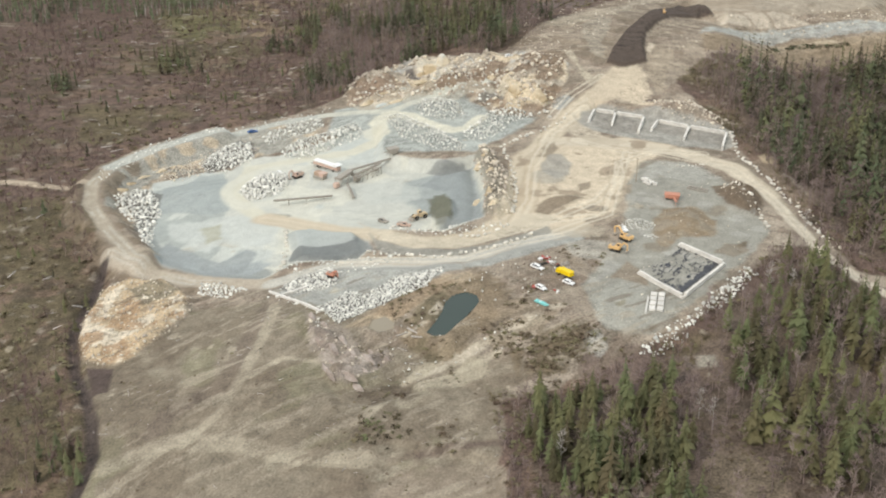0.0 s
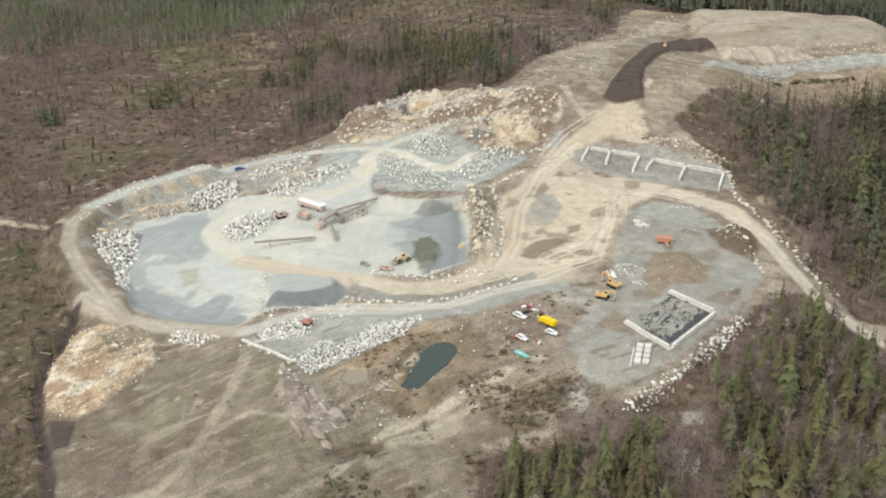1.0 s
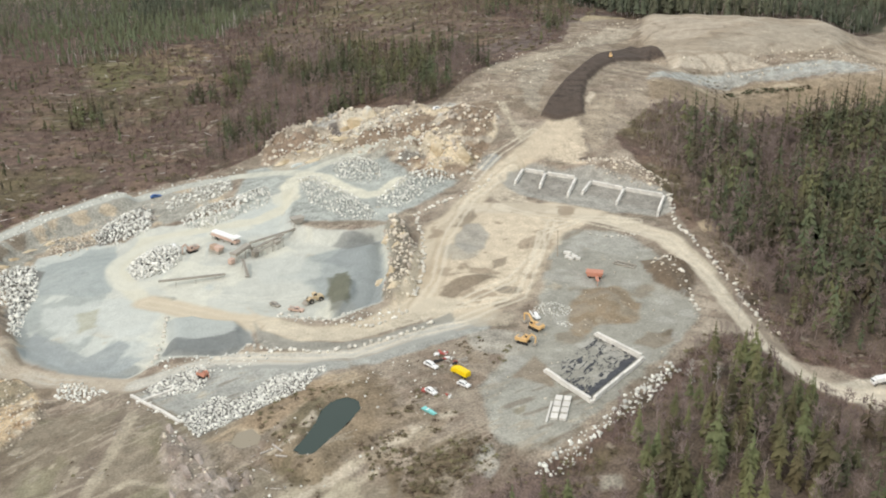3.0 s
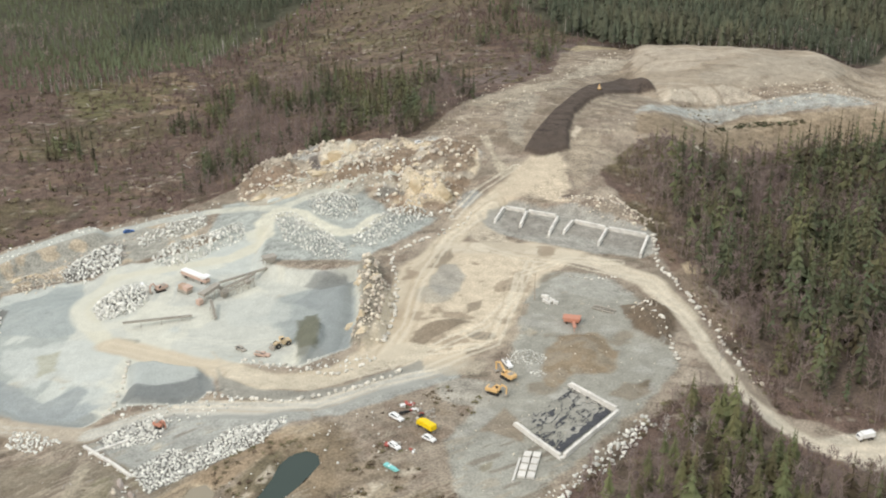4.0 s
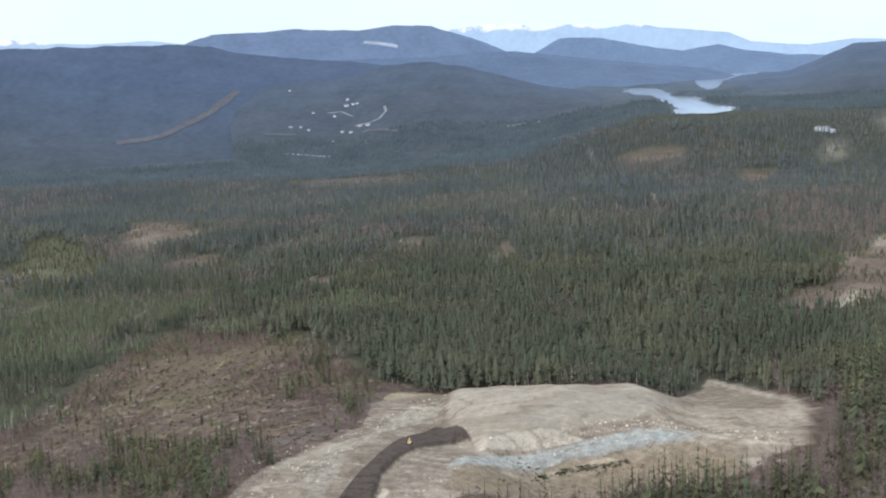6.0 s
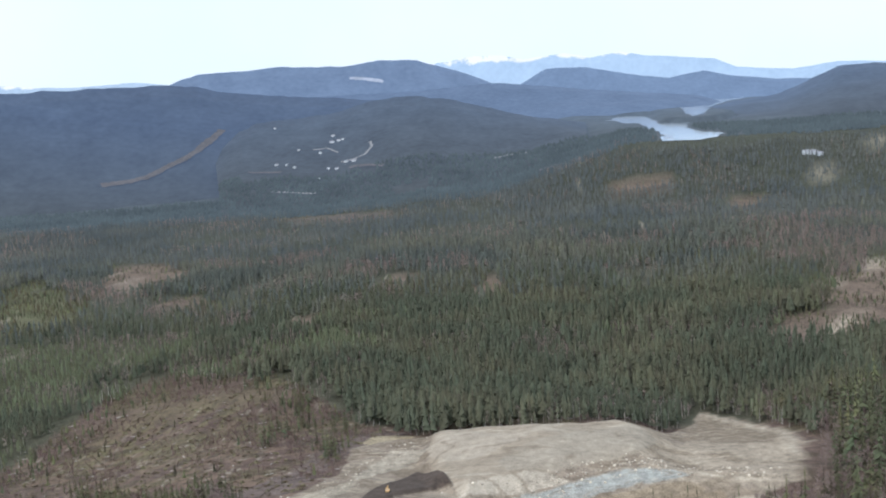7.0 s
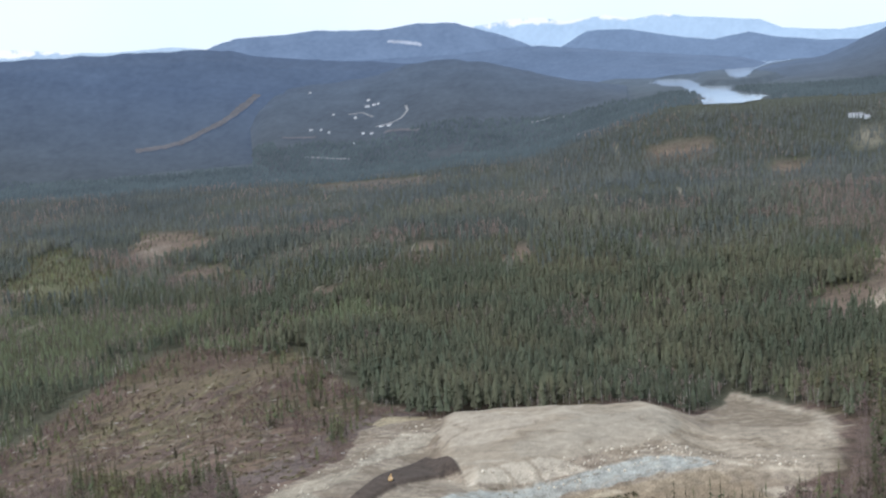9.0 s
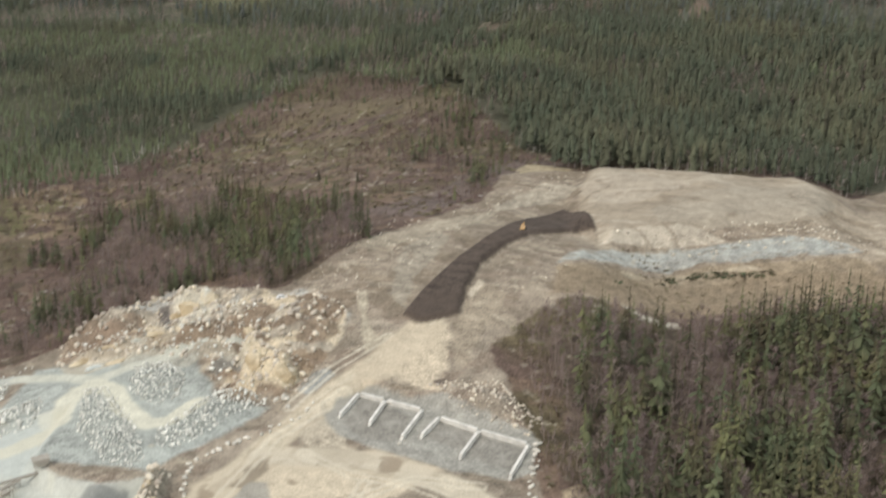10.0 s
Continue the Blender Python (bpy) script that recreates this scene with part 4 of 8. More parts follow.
    c = mix(c, (0.47, 0.405, 0.31), spread_ * firm((ledge_line - 0.4) / 0.08) * firm((0.58 - mid) * 6) * 0.5)
    brown = firm((signed(x, y, [(2, -62), (93, -4), (150, 2), (160, -20), (88, -48), (4, -95)]) + edge * 0.5) / 5)
    c = mix(c, (0.24, 0.185, 0.125), brown * 0.9)
    c = patch(c, [(23, -228), (30, -213), (37, -221), (39, -234), (45, -240), (50, -250), (47, -271), (39, -272), (31, -246)], (0.255, 0.195, 0.14), 2.5, 0.85, 0.5)
    c = patch(c, [(27, -216), (33, -210), (37, -219), (30, -227)], (0.4, 0.32, 0.215), 1.5, 0.75, 0.3)
    c = patch(c, [(36, -227), (45, -239), (47, -251), (44, -245), (38, -237)], (0.38, 0.335, 0.275), 1.5, 0.7, 0.3)
    c = patch(c, [(-42, -131), (-27, -125), (-25, -137), (-22, -158), (-22, -171), (-29, -171), (-40, -167), (-47, -170), (-55, -178), (-53, -157), (-46, -137)], (0.525, 0.44, 0.325), 5, 0.85, 0.9)
    c = patch(c, [(-58, -190), (-55, -178), (-48, -169), (-33, -172), (-18, -174), (2, -184), (14, -187), (19, -212), (11, -217), (-7, -215), (-27, -210), (-39, -206), (-50, -200)], (0.325, 0.31, 0.27), 2, 0.9, 0.3)
    c = patch(c, [(-49, -194), (-48, -175), (-28, -184), (-27, -200), (-30, -203), (-40, -202)], (0.265, 0.245, 0.21), 1.2, 0.85, 0.2)
    c = patch(c, [(-21, -196), (-18, -186), (13, -198), (12, -212), (2, -209), (-10, -202)], (0.265, 0.245, 0.21), 1.2, 0.85, 0.2)
    c = patch(c, [(-69, -108), (-66, -105), (-60, -125), (-52, -141), (-46, -137), (-53, -151), (-59, -136)], (0.46, 0.4, 0.3), 1.5, 0.8, 0.3)
    c = patch(c, [(-26, -129), (-25, -100), (-21, -87), (-10, -96), (-14, -134), (-14, -153), (-20, -154)], (0.345, 0.285, 0.21), 3, 0.7, 0.5)
    c = patch(c, [(-41, -169), (-31, -168), (-27, -171), (-37, -171)], (0.235, 0.19, 0.14), 1, 0.85, 0.2)
    c = patch(c, [(-25, -164), (-21, -161), (-20, -168), (-25, -167)], (0.13, 0.1, 0.08), 0.8, 0.9, 0.15)
    c = patch(c, [(-26, -101), (-24, -85), (-21, -87), (-23, -107)], (0.5, 0.43, 0.33), 1.2, 0.8, 0.2)
    c = mix(c, (0.092, 0.07, 0.056), firm((signed(x, y, NEW_ROAD) + edge * 0.12 + 1) / 1.6))
    c = patch(c, [(-136, -312), (-128, -324), (-113, -334), (-96, -336), (-84, -332), (-76, -325), (-66, -318), (-61, -312), (-59, -318), (-69, -326), (-78, -331), (-85, -337), (-93, -341), (-111, -341), (-122, -339), (-127, -334)], (0.285, 0.275, 0.235), 1.5, 0.85, 0.15)
    c = patch(c, [(-142, -299), (-126, -317), (-107, -325), (-90, -325), (-79, -317), (-74, -304), (-69, -301), (-59, -302), (-61, -312), (-77, -325), (-85, -331), (-96, -335), (-113, -333), (-127, -324), (-136, -311)], (0.53, 0.465, 0.355), 2, 0.85, 0.25)
    # cliff, ditch, scree, pond rim, scrub
    cliff = firm((signed(x, y, CLIFF) + edge * 0.4 + 1) / 4)
    c = mix(c, (0.50, 0.385, 0.25), cliff)
    c = mix(c, (0.66, 0.58, 0.45), cliff * firm((fbm(x, y, 7, 4, 103) - 0.5) * 11) * 0.9)
    c = mix(c, (0.35, 0.23, 0.135), cliff * firm((fbm(x, y, 6, 4, 56) - 0.56) * 12) * 0.8)
    c = mix(c, (0.21, 0.185, 0.13), firm((signed(x, y, [(-224, -360), (-213, -349), (-199, -358), (-198, -370), (-208, -380)]) + edge * 0.5) / 4) * 0.85)
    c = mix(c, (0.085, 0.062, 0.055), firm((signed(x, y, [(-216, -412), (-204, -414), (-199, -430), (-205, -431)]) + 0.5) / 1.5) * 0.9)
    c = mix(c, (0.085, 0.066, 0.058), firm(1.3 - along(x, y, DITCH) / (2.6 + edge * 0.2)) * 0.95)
    c = mix(c, (0.47, 0.41, 0.35), firm((signed(x, y, SCREE) + edge * 0.4) / 3) * firm((fbm(x * 0.8 + y * 0.6, (y * 0.8 - x * 0.6) * 2.2, 7, 4, 31) - 0.36) * 9) * 0.95)
    # shade of crevices between the slabs, painted in as dark stripes
    c = mix(c, (0.15, 0.115, 0.09), firm((signed(x, y, SCREE) + edge * 0.4) / 3) * firm((fbm(x * 0.8 + y * 0.6, (y * 0.8 - x * 0.6) * 2.4, 6, 4, 33) - 0.57) * 12) * 0.9)
    rim = firm((signed(x, y, POND_EDGE) + 11 + edge) / 5)
    c = mix(c, (0.225, 0.175, 0.115), rim * 0.85)
    c = mix(c, (0.13, 0.11, 0.07), rim * firm((mid - 0.52) * 9) * 0.8)
    c = patch(c, [(-60, -395), (-55, -391), (-42, -388), (-42, -399), (-47, -412), (-58, -414)], (0.165, 0.13, 0.085), 4, 0.75, 1.2)
    c = patch(c, [(-43, -402), (-20, -396), (-3, -394), (-1, -413), (-43, -419)], (0.155, 0.115, 0.095), 5, 0.8, 1)
    c = patch(c, [(-94, -345), (-75, -360), (-64, -380), (-73, -391), (-79, -396), (-86, -379), (-79, -368)], (0.215, 0.165, 0.11), 4, 0.7, 1)
    c = patch(c, [(-106, -361), (-90, -361), (-95, -372), (-106, -388), (-116, -388)], (0.255, 0.19, 0.125), 3, 0.8, 0.5)
    c = patch(c, [(-143, -385), (-121, -400), (-115, -408), (-104, -408), (-111, -423), (-116, -429), (-125, -427), (-132, -411)], (0.33, 0.28, 0.235), 4, 0.6, 0.8)
    c = patch(c, [(-75, -391), (-64, -380), (-52, -375), (-55, -390), (-64, -399), (-72, -402)], (0.225, 0.18, 0.125), 4, 0.6, 1)
    for line in ([(-88, -413), (-78, -403), (-63, -388), (-52, -378)], [(-93, -424), (-86, -410), (-79, -405)], [(-93, -382), (-97, -395), (-103, -399)]):
        c = mix(c, (0.43, 0.375, 0.29), firm(1.5 - (along(x, y, line) + edge * 0.5) / 2.2) * firm((small - 0.36) * 6) * 0.8)
    furrow = fbm((x * 0.77 + y * 0.64) * 0.12, y * 0.77 - x * 0.64, 2.1, 3, 152)
    c = mix(c, (0.165, 0.13, 0.095), k * firm((-352 - y) / 10) * firm((furrow - 0.6) * 12) * firm((mid - 0.4) * 6) * 0.6)
    c = mix(c, (0.36, 0.31, 0.235), k * firm((-352 - y) / 10) * firm((0.38 - furrow) * 12) * firm((0.6 - mid) * 6) * 0.5)
    # ground under the riprap painted dark, as shade in the gaps between rocks
    for outline in RIPRAP:
        c = mix(c, (0.16, 0.155, 0.14), firm((signed(x, y, outline) + 0.5) / 1.5) * 0.85)
    c = mix(c, (0.31, 0.27, 0.20), firm((signed(x, y, PUDDLE_EDGE) + 1) / 2))
    c = mix(c, (0.15, 0.115, 0.075), firm((signed(x, y, SCRUB) + edge) / 5) * firm((small - 0.4) * 6) * 0.85)
    yardf = firm((signed(x, y, [(-75, -345), (-52, -330), (-42, -345), (-44, -385), (-70, -388)]) + edge) / 6)
    c = mix(c, (0.22, 0.175, 0.125), yardf * firm((mid - 0.48) * 8) * 0.8)
    litter = litter - 0.5 * pit - 0.45 * dump - 0.55 * firm((4 - road_gap(x, y)) / 3) - 0.45 * firm((signed(x, y, APRON) + 4) / 6)
    litter = litter - 0.5 * front - 0.45 * yard - 0.3 * firm((signed(x, y, BENCH) + 1) / 3)
    litter = litter - 0.2 * firm((signed(x, y, BIN_PAD) + 1) / 3) + 0.2 * front - 0.2 * pit
    litter = np.clip(litter, 0.16, 1.2)
    return c, litter


xs = steps([(-300, -285, 1.3), (-285, 55, 0.85), (55, 150, 1.3)], -3200, 3600)
ys = steps([(-475, -440, 1.2), (-440, -95, 0.85), (-95, 125, 1.25)], -1500, 1800)
gx, gy = np.meshgrid(xs, ys)
gz = height(gx, gy)
colours, litter = earth_colours(gx, gy)
road_d = road_gap(gx, gy)
zone = np.where(road_d < 0, 1, np.where(signed(gx, gy, NEW_ROAD) > 0, 2, np.where(signed(gx, gy, PIT) > 0, 3, 0)))


def sheet(name, keep):
    """The cells of the ground that belong to one zone."""
    ny, nx = gx.shape
    k = np.arange(nx * ny).reshape(ny, nx)
    quads = np.stack([k[:-1, :-1], k[:-1, 1:], k[1:, 1:], k[1:, :-1]], -1)[keep]
    used, inverse = np.unique(quads, return_inverse=True)
    me = quick_mesh(name, np.stack([gx.ravel(), gy.ravel(), gz.ravel()], 1)[used], inverse.reshape(-1, 4), EARTH)
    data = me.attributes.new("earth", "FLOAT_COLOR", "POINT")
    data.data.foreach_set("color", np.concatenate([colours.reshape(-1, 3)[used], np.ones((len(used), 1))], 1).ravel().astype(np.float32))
    me.attributes.new("litter", "FLOAT", "POINT").data.foreach_set("value", litter.ravel()[used].astype(np.float32))
    me.polygons.foreach_set("use_smooth", np.ones(len(quads), bool))
    return new(name, me)


def quick_mesh(name, verts, faces, mat):
    me = bpy.data.meshes.new(name)
    faces = np.asarray(faces, np.int32)
    me.vertices.add(len(verts))
    me.vertices.foreach_set("co", np.asarray(verts, np.float32).ravel())
    me.loops.add(faces.size)
    me.loops.foreach_set("vertex_index", faces.ravel())
    me.polygons.add(len(faces))
    me.polygons.foreach_set("loop_start", np.arange(0, faces.size, faces.shape[1], dtype=np.int32))
    me.materials.append(mat)
    me.update(calc_edges=True)
    return me


cell = zone[:-1, :-1]
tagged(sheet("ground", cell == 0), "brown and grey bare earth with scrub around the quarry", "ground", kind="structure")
tagged(sheet("road", cell == 1), "pale tan packed gravel haul roads", "road", kind="structure")
tagged(sheet("new_road", cell == 2), "dark brown freshly spread soil road", "road", kind="structure")
tagged(sheet("quarry_floor", cell == 3), "pale dusty crushed stone floor of the pit", "ground", kind="structure")


def pool(name, outline, z, mat, label, spread=1.0):
    p = np.array(outline, float)
    mid_ = p.mean(0)
    dense = []
    for a, b in zip(p, np.roll(p, -1, 0)):
        for k in np.linspace(0, 1, 6)[:-1]:
            q = a + (b - a) * k
            w = 1 + 0.05 * math.sin(q[0] * 1.7) + 0.04 * math.sin(q[1] * 2.9)
            dense.append(mid_ + (q - mid_) * w * spread)
    n = len(dense)
    verts = [(q[0], q[1], z) for q in dense] + [(mid_[0], mid_[1], z)]
    me = quick_mesh(name, verts, [(k, (k + 1) % n, n) for k in range(n)], mat)
    return tagged(new(name, me), label, "water", kind="structure")


pool("water", POND_EDGE, -1.9, POND, "still dark green settling pond", 1.04)
pool("water", PUDDLE_EDGE, -4.45, SILT, "small tan silt pool beside the riprap", 1.08)


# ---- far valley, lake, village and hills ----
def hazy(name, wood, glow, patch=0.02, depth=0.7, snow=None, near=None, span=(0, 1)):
    """Distant wooded land, a dim backdrop: haze of miles of air added as glow."""
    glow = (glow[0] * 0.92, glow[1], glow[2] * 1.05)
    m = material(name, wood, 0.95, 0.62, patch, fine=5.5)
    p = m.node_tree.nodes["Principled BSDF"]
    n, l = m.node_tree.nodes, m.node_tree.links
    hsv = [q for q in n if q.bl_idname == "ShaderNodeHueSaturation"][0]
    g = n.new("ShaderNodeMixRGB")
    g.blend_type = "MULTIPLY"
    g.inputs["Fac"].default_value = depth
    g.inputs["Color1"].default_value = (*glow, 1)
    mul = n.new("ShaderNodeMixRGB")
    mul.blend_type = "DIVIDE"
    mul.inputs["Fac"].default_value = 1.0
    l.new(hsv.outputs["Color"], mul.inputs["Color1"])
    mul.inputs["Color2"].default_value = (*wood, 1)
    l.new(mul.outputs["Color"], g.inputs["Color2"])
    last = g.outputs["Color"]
    # haze thickens with distance: the glow shifts from near to far colour
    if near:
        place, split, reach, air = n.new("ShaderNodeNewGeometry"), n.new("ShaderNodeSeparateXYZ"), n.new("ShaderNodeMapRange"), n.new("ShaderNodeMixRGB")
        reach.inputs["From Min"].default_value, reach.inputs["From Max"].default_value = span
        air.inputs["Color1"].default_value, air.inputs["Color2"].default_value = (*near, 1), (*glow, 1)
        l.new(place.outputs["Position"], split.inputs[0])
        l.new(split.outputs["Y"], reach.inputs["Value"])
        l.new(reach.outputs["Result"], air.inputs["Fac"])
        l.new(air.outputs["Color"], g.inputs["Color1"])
    # snow is drawn as white glow on the high slopes
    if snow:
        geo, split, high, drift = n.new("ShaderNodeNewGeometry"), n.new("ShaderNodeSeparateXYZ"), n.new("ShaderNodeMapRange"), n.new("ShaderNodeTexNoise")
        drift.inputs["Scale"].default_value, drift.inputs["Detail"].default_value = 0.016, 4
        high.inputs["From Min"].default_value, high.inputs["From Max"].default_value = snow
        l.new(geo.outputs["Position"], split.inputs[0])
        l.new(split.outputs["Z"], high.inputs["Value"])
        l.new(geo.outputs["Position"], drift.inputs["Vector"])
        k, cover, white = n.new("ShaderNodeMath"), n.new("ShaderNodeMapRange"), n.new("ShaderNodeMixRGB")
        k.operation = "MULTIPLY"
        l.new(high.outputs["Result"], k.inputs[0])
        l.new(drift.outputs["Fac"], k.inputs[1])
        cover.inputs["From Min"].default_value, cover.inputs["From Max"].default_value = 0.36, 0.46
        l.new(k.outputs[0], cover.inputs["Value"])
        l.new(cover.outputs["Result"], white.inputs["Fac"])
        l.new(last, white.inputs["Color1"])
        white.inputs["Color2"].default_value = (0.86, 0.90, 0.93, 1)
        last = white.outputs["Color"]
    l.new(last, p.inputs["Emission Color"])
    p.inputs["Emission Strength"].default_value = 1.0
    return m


def hill(name, ridge, depth, foot_drop, mat, label, rough=10.0, seed=0):
    """A long wooded hill: a front slope up to its ridge, and a back."""
    p = np.array(ridge, float)
    t = np.linspace(0, len(p) - 1, (len(p) - 1) * 10 + 1)
    line = np.stack([np.interp(t, np.arange(len(p)), p[:, k]) for k in range(3)], 1)
    eye = np.array((47.0, -575.0))
    out = line[:, :2] - eye
    out = out / np.linalg.norm(out, axis=1)[:, None]
    rows = []
    steps_ = np.linspace(0, 1, 9)
    for s in steps_:
        xy = line[:, :2] - out * depth * (1 - s)
        foot = lie(xy[:, 0], xy[:, 1]) - foot_drop
        k = s ** 1.15
        z = foot * (1 - k) + line[:, 2] * k
        z = z + (fbm(xy[:, 0], xy[:, 1], 160, 4, seed) - 0.5) * rough * 4 * math.sin(math.pi * s) + (fbm(xy[:, 0], xy[:, 1], 40, 3, seed + 9) - 0.5) * rough * 0.7 * (0.4 + s)
        rows.append(np.column_stack([xy, z]))
    xy = line[:, :2] + out * 60
    rows.append(np.column_stack([xy, line[:, 2] - 120]))
    v = np.array(rows)
    n, m_ = v.shape[:2]
    k = np.arange(n * m_).reshape(n, m_)
    quads = np.stack([k[:-1, :-1], k[:-1, 1:], k[1:, 1:], k[1:, :-1]], -1).reshape(-1, 4)
    me = quick_mesh(name, v.reshape(-1, 3), quads, mat)
    me.polygons.foreach_set("use_smooth", np.ones(len(quads), bool))
    return tagged(new(name, me), label, "hill", kind="structure")


vx, vy = np.meshgrid(np.arange(-2700, 2500, 26.0), np.arange(1775, 4330, 26.0))
vz = lie(vx, vy) + (fbm(vx, vy, 90, 4, 81) - 0.5) * 16 * smooth((vy - 1790) / 150) - 0.6
lake_near = [(411, 2969), (458, 3245), (539, 3135), (527, 2768), (538, 2690), (575, 2545), (525, 2253), (515, 2103), (532, 1973), (538, 1910), (498, 1793), (471, 1767), (457, 1735), (423, 1760), (392, 1775), (398, 1828), (441, 2158), (431, 2245), (450, 2586), (436, 2709), (421, 2841)]
lake_far = [(832, 4355), (896, 4420), (999, 4154), (1060, 4092), (992, 3828), (897, 3655), (772, 3249), (690, 2906), (640, 2678), (590, 2560), (600, 2723), (683, 3344), (748, 3797)]
for outline, level in ((lake_near, 66.5), (lake_far, 78)):
    shore = signed(vx, vy, outline)
    vz = np.where(shore > 6, level - 1.2, np.where(shore > -70, np.maximum(vz, level + 0.5), vz))
vz = np.where(vy < 1815, np.minimum(vz, height(vx, vy) - 1.0), vz)
k = np.arange(vx.size).reshape(vx.shape)
quads = np.stack([k[:-1, :-1], k[:-1, 1:], k[1:, 1:], k[1:, :-1]], -1).reshape(-1, 4)
# haze over the valley floor is painted as bluish emission
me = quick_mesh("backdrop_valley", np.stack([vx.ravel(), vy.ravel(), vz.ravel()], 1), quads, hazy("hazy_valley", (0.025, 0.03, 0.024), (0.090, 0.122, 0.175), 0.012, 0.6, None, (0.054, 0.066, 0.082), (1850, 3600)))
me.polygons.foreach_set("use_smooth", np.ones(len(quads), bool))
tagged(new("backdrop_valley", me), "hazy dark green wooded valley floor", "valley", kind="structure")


def lake(name, outline, z):
    p_ = np.array(outline, float)
    bm = bmesh.new()
    vs = []
    for a_, b_ in zip(p_, np.roll(p_, -1, 0)):
        for t in np.linspace(0, 1, 9)[:-1]:
            q = a_ + (b_ - a_) * t
            j = (float(fbm(q[0], q[1], 70, 3, 83)) - 0.5) * 16
            vs.append(bm.verts.new((q[0] + j, q[1] + j * 3, z)))
    bm.faces.new(vs)
    bmesh.ops.triangulate(bm, faces=bm.faces[:])
    me_ = bpy.data.meshes.new(name)
    bm.to_mesh(me_)
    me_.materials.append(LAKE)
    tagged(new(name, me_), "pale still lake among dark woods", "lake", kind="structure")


lake("lake_water", lake_near, 66.5)
lake("lake_water", lake_far, 78)

# each farther range glows paler and bluer, as painted haze
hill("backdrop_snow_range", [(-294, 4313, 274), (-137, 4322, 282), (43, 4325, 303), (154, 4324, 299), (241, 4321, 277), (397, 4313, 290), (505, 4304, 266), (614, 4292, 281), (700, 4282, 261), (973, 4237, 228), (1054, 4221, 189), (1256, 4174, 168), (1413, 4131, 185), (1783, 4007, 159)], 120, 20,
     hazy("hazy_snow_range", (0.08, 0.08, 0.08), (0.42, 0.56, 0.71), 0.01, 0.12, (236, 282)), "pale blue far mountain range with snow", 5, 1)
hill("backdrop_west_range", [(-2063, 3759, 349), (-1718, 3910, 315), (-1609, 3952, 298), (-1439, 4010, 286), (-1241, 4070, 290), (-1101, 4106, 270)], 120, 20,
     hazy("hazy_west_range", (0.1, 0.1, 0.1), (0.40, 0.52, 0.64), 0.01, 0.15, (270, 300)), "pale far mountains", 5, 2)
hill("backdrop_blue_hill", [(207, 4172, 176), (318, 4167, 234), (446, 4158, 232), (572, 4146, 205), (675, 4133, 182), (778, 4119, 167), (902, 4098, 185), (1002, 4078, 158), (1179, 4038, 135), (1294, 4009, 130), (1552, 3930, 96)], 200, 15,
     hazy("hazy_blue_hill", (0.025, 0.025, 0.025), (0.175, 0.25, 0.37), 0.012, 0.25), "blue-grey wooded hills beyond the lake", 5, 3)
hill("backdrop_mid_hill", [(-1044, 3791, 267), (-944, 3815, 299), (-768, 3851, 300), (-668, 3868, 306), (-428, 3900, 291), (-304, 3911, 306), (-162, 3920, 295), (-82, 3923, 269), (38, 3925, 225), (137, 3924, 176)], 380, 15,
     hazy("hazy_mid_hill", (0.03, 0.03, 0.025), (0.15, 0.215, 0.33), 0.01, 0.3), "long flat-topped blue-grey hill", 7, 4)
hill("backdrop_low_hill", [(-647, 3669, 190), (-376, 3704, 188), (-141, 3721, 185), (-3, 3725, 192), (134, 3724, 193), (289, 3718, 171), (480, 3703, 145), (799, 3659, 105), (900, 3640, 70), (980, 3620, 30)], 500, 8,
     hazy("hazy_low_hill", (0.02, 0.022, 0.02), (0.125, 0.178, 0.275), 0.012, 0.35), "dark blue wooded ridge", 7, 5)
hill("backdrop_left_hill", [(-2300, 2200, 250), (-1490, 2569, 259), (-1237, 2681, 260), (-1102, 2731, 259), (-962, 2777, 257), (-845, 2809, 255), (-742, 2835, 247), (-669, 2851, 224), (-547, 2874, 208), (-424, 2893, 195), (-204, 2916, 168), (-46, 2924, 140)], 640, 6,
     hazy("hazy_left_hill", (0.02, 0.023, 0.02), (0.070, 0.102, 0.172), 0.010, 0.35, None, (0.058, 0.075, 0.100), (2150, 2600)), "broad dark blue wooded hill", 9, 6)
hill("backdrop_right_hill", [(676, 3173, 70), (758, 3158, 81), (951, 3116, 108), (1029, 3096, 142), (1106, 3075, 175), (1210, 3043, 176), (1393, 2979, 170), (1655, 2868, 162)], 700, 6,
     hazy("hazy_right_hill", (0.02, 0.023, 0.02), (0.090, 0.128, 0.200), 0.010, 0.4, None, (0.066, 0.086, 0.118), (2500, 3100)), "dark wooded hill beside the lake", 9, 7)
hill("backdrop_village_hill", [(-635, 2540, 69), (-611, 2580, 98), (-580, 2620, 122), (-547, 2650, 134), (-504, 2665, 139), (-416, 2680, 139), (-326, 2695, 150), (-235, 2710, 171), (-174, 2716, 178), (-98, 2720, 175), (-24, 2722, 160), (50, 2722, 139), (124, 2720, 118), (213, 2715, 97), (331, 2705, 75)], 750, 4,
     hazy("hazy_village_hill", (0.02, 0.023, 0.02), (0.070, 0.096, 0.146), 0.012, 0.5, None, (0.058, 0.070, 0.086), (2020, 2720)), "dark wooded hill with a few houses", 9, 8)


def on_hill(x, y):
    """Drops a place onto the far land."""
    best = -1e9
    for ob in scene.objects:
        if ob.name.startswith(("backdrop_village", "backdrop_left", "backdrop_valley", "backdrop_mid")):
            hit_, where, _, _ = ob.ray_cast((x, y, 900), (0, 0, -1))
            best = max(best, where.z) if hit_ else best
    return best


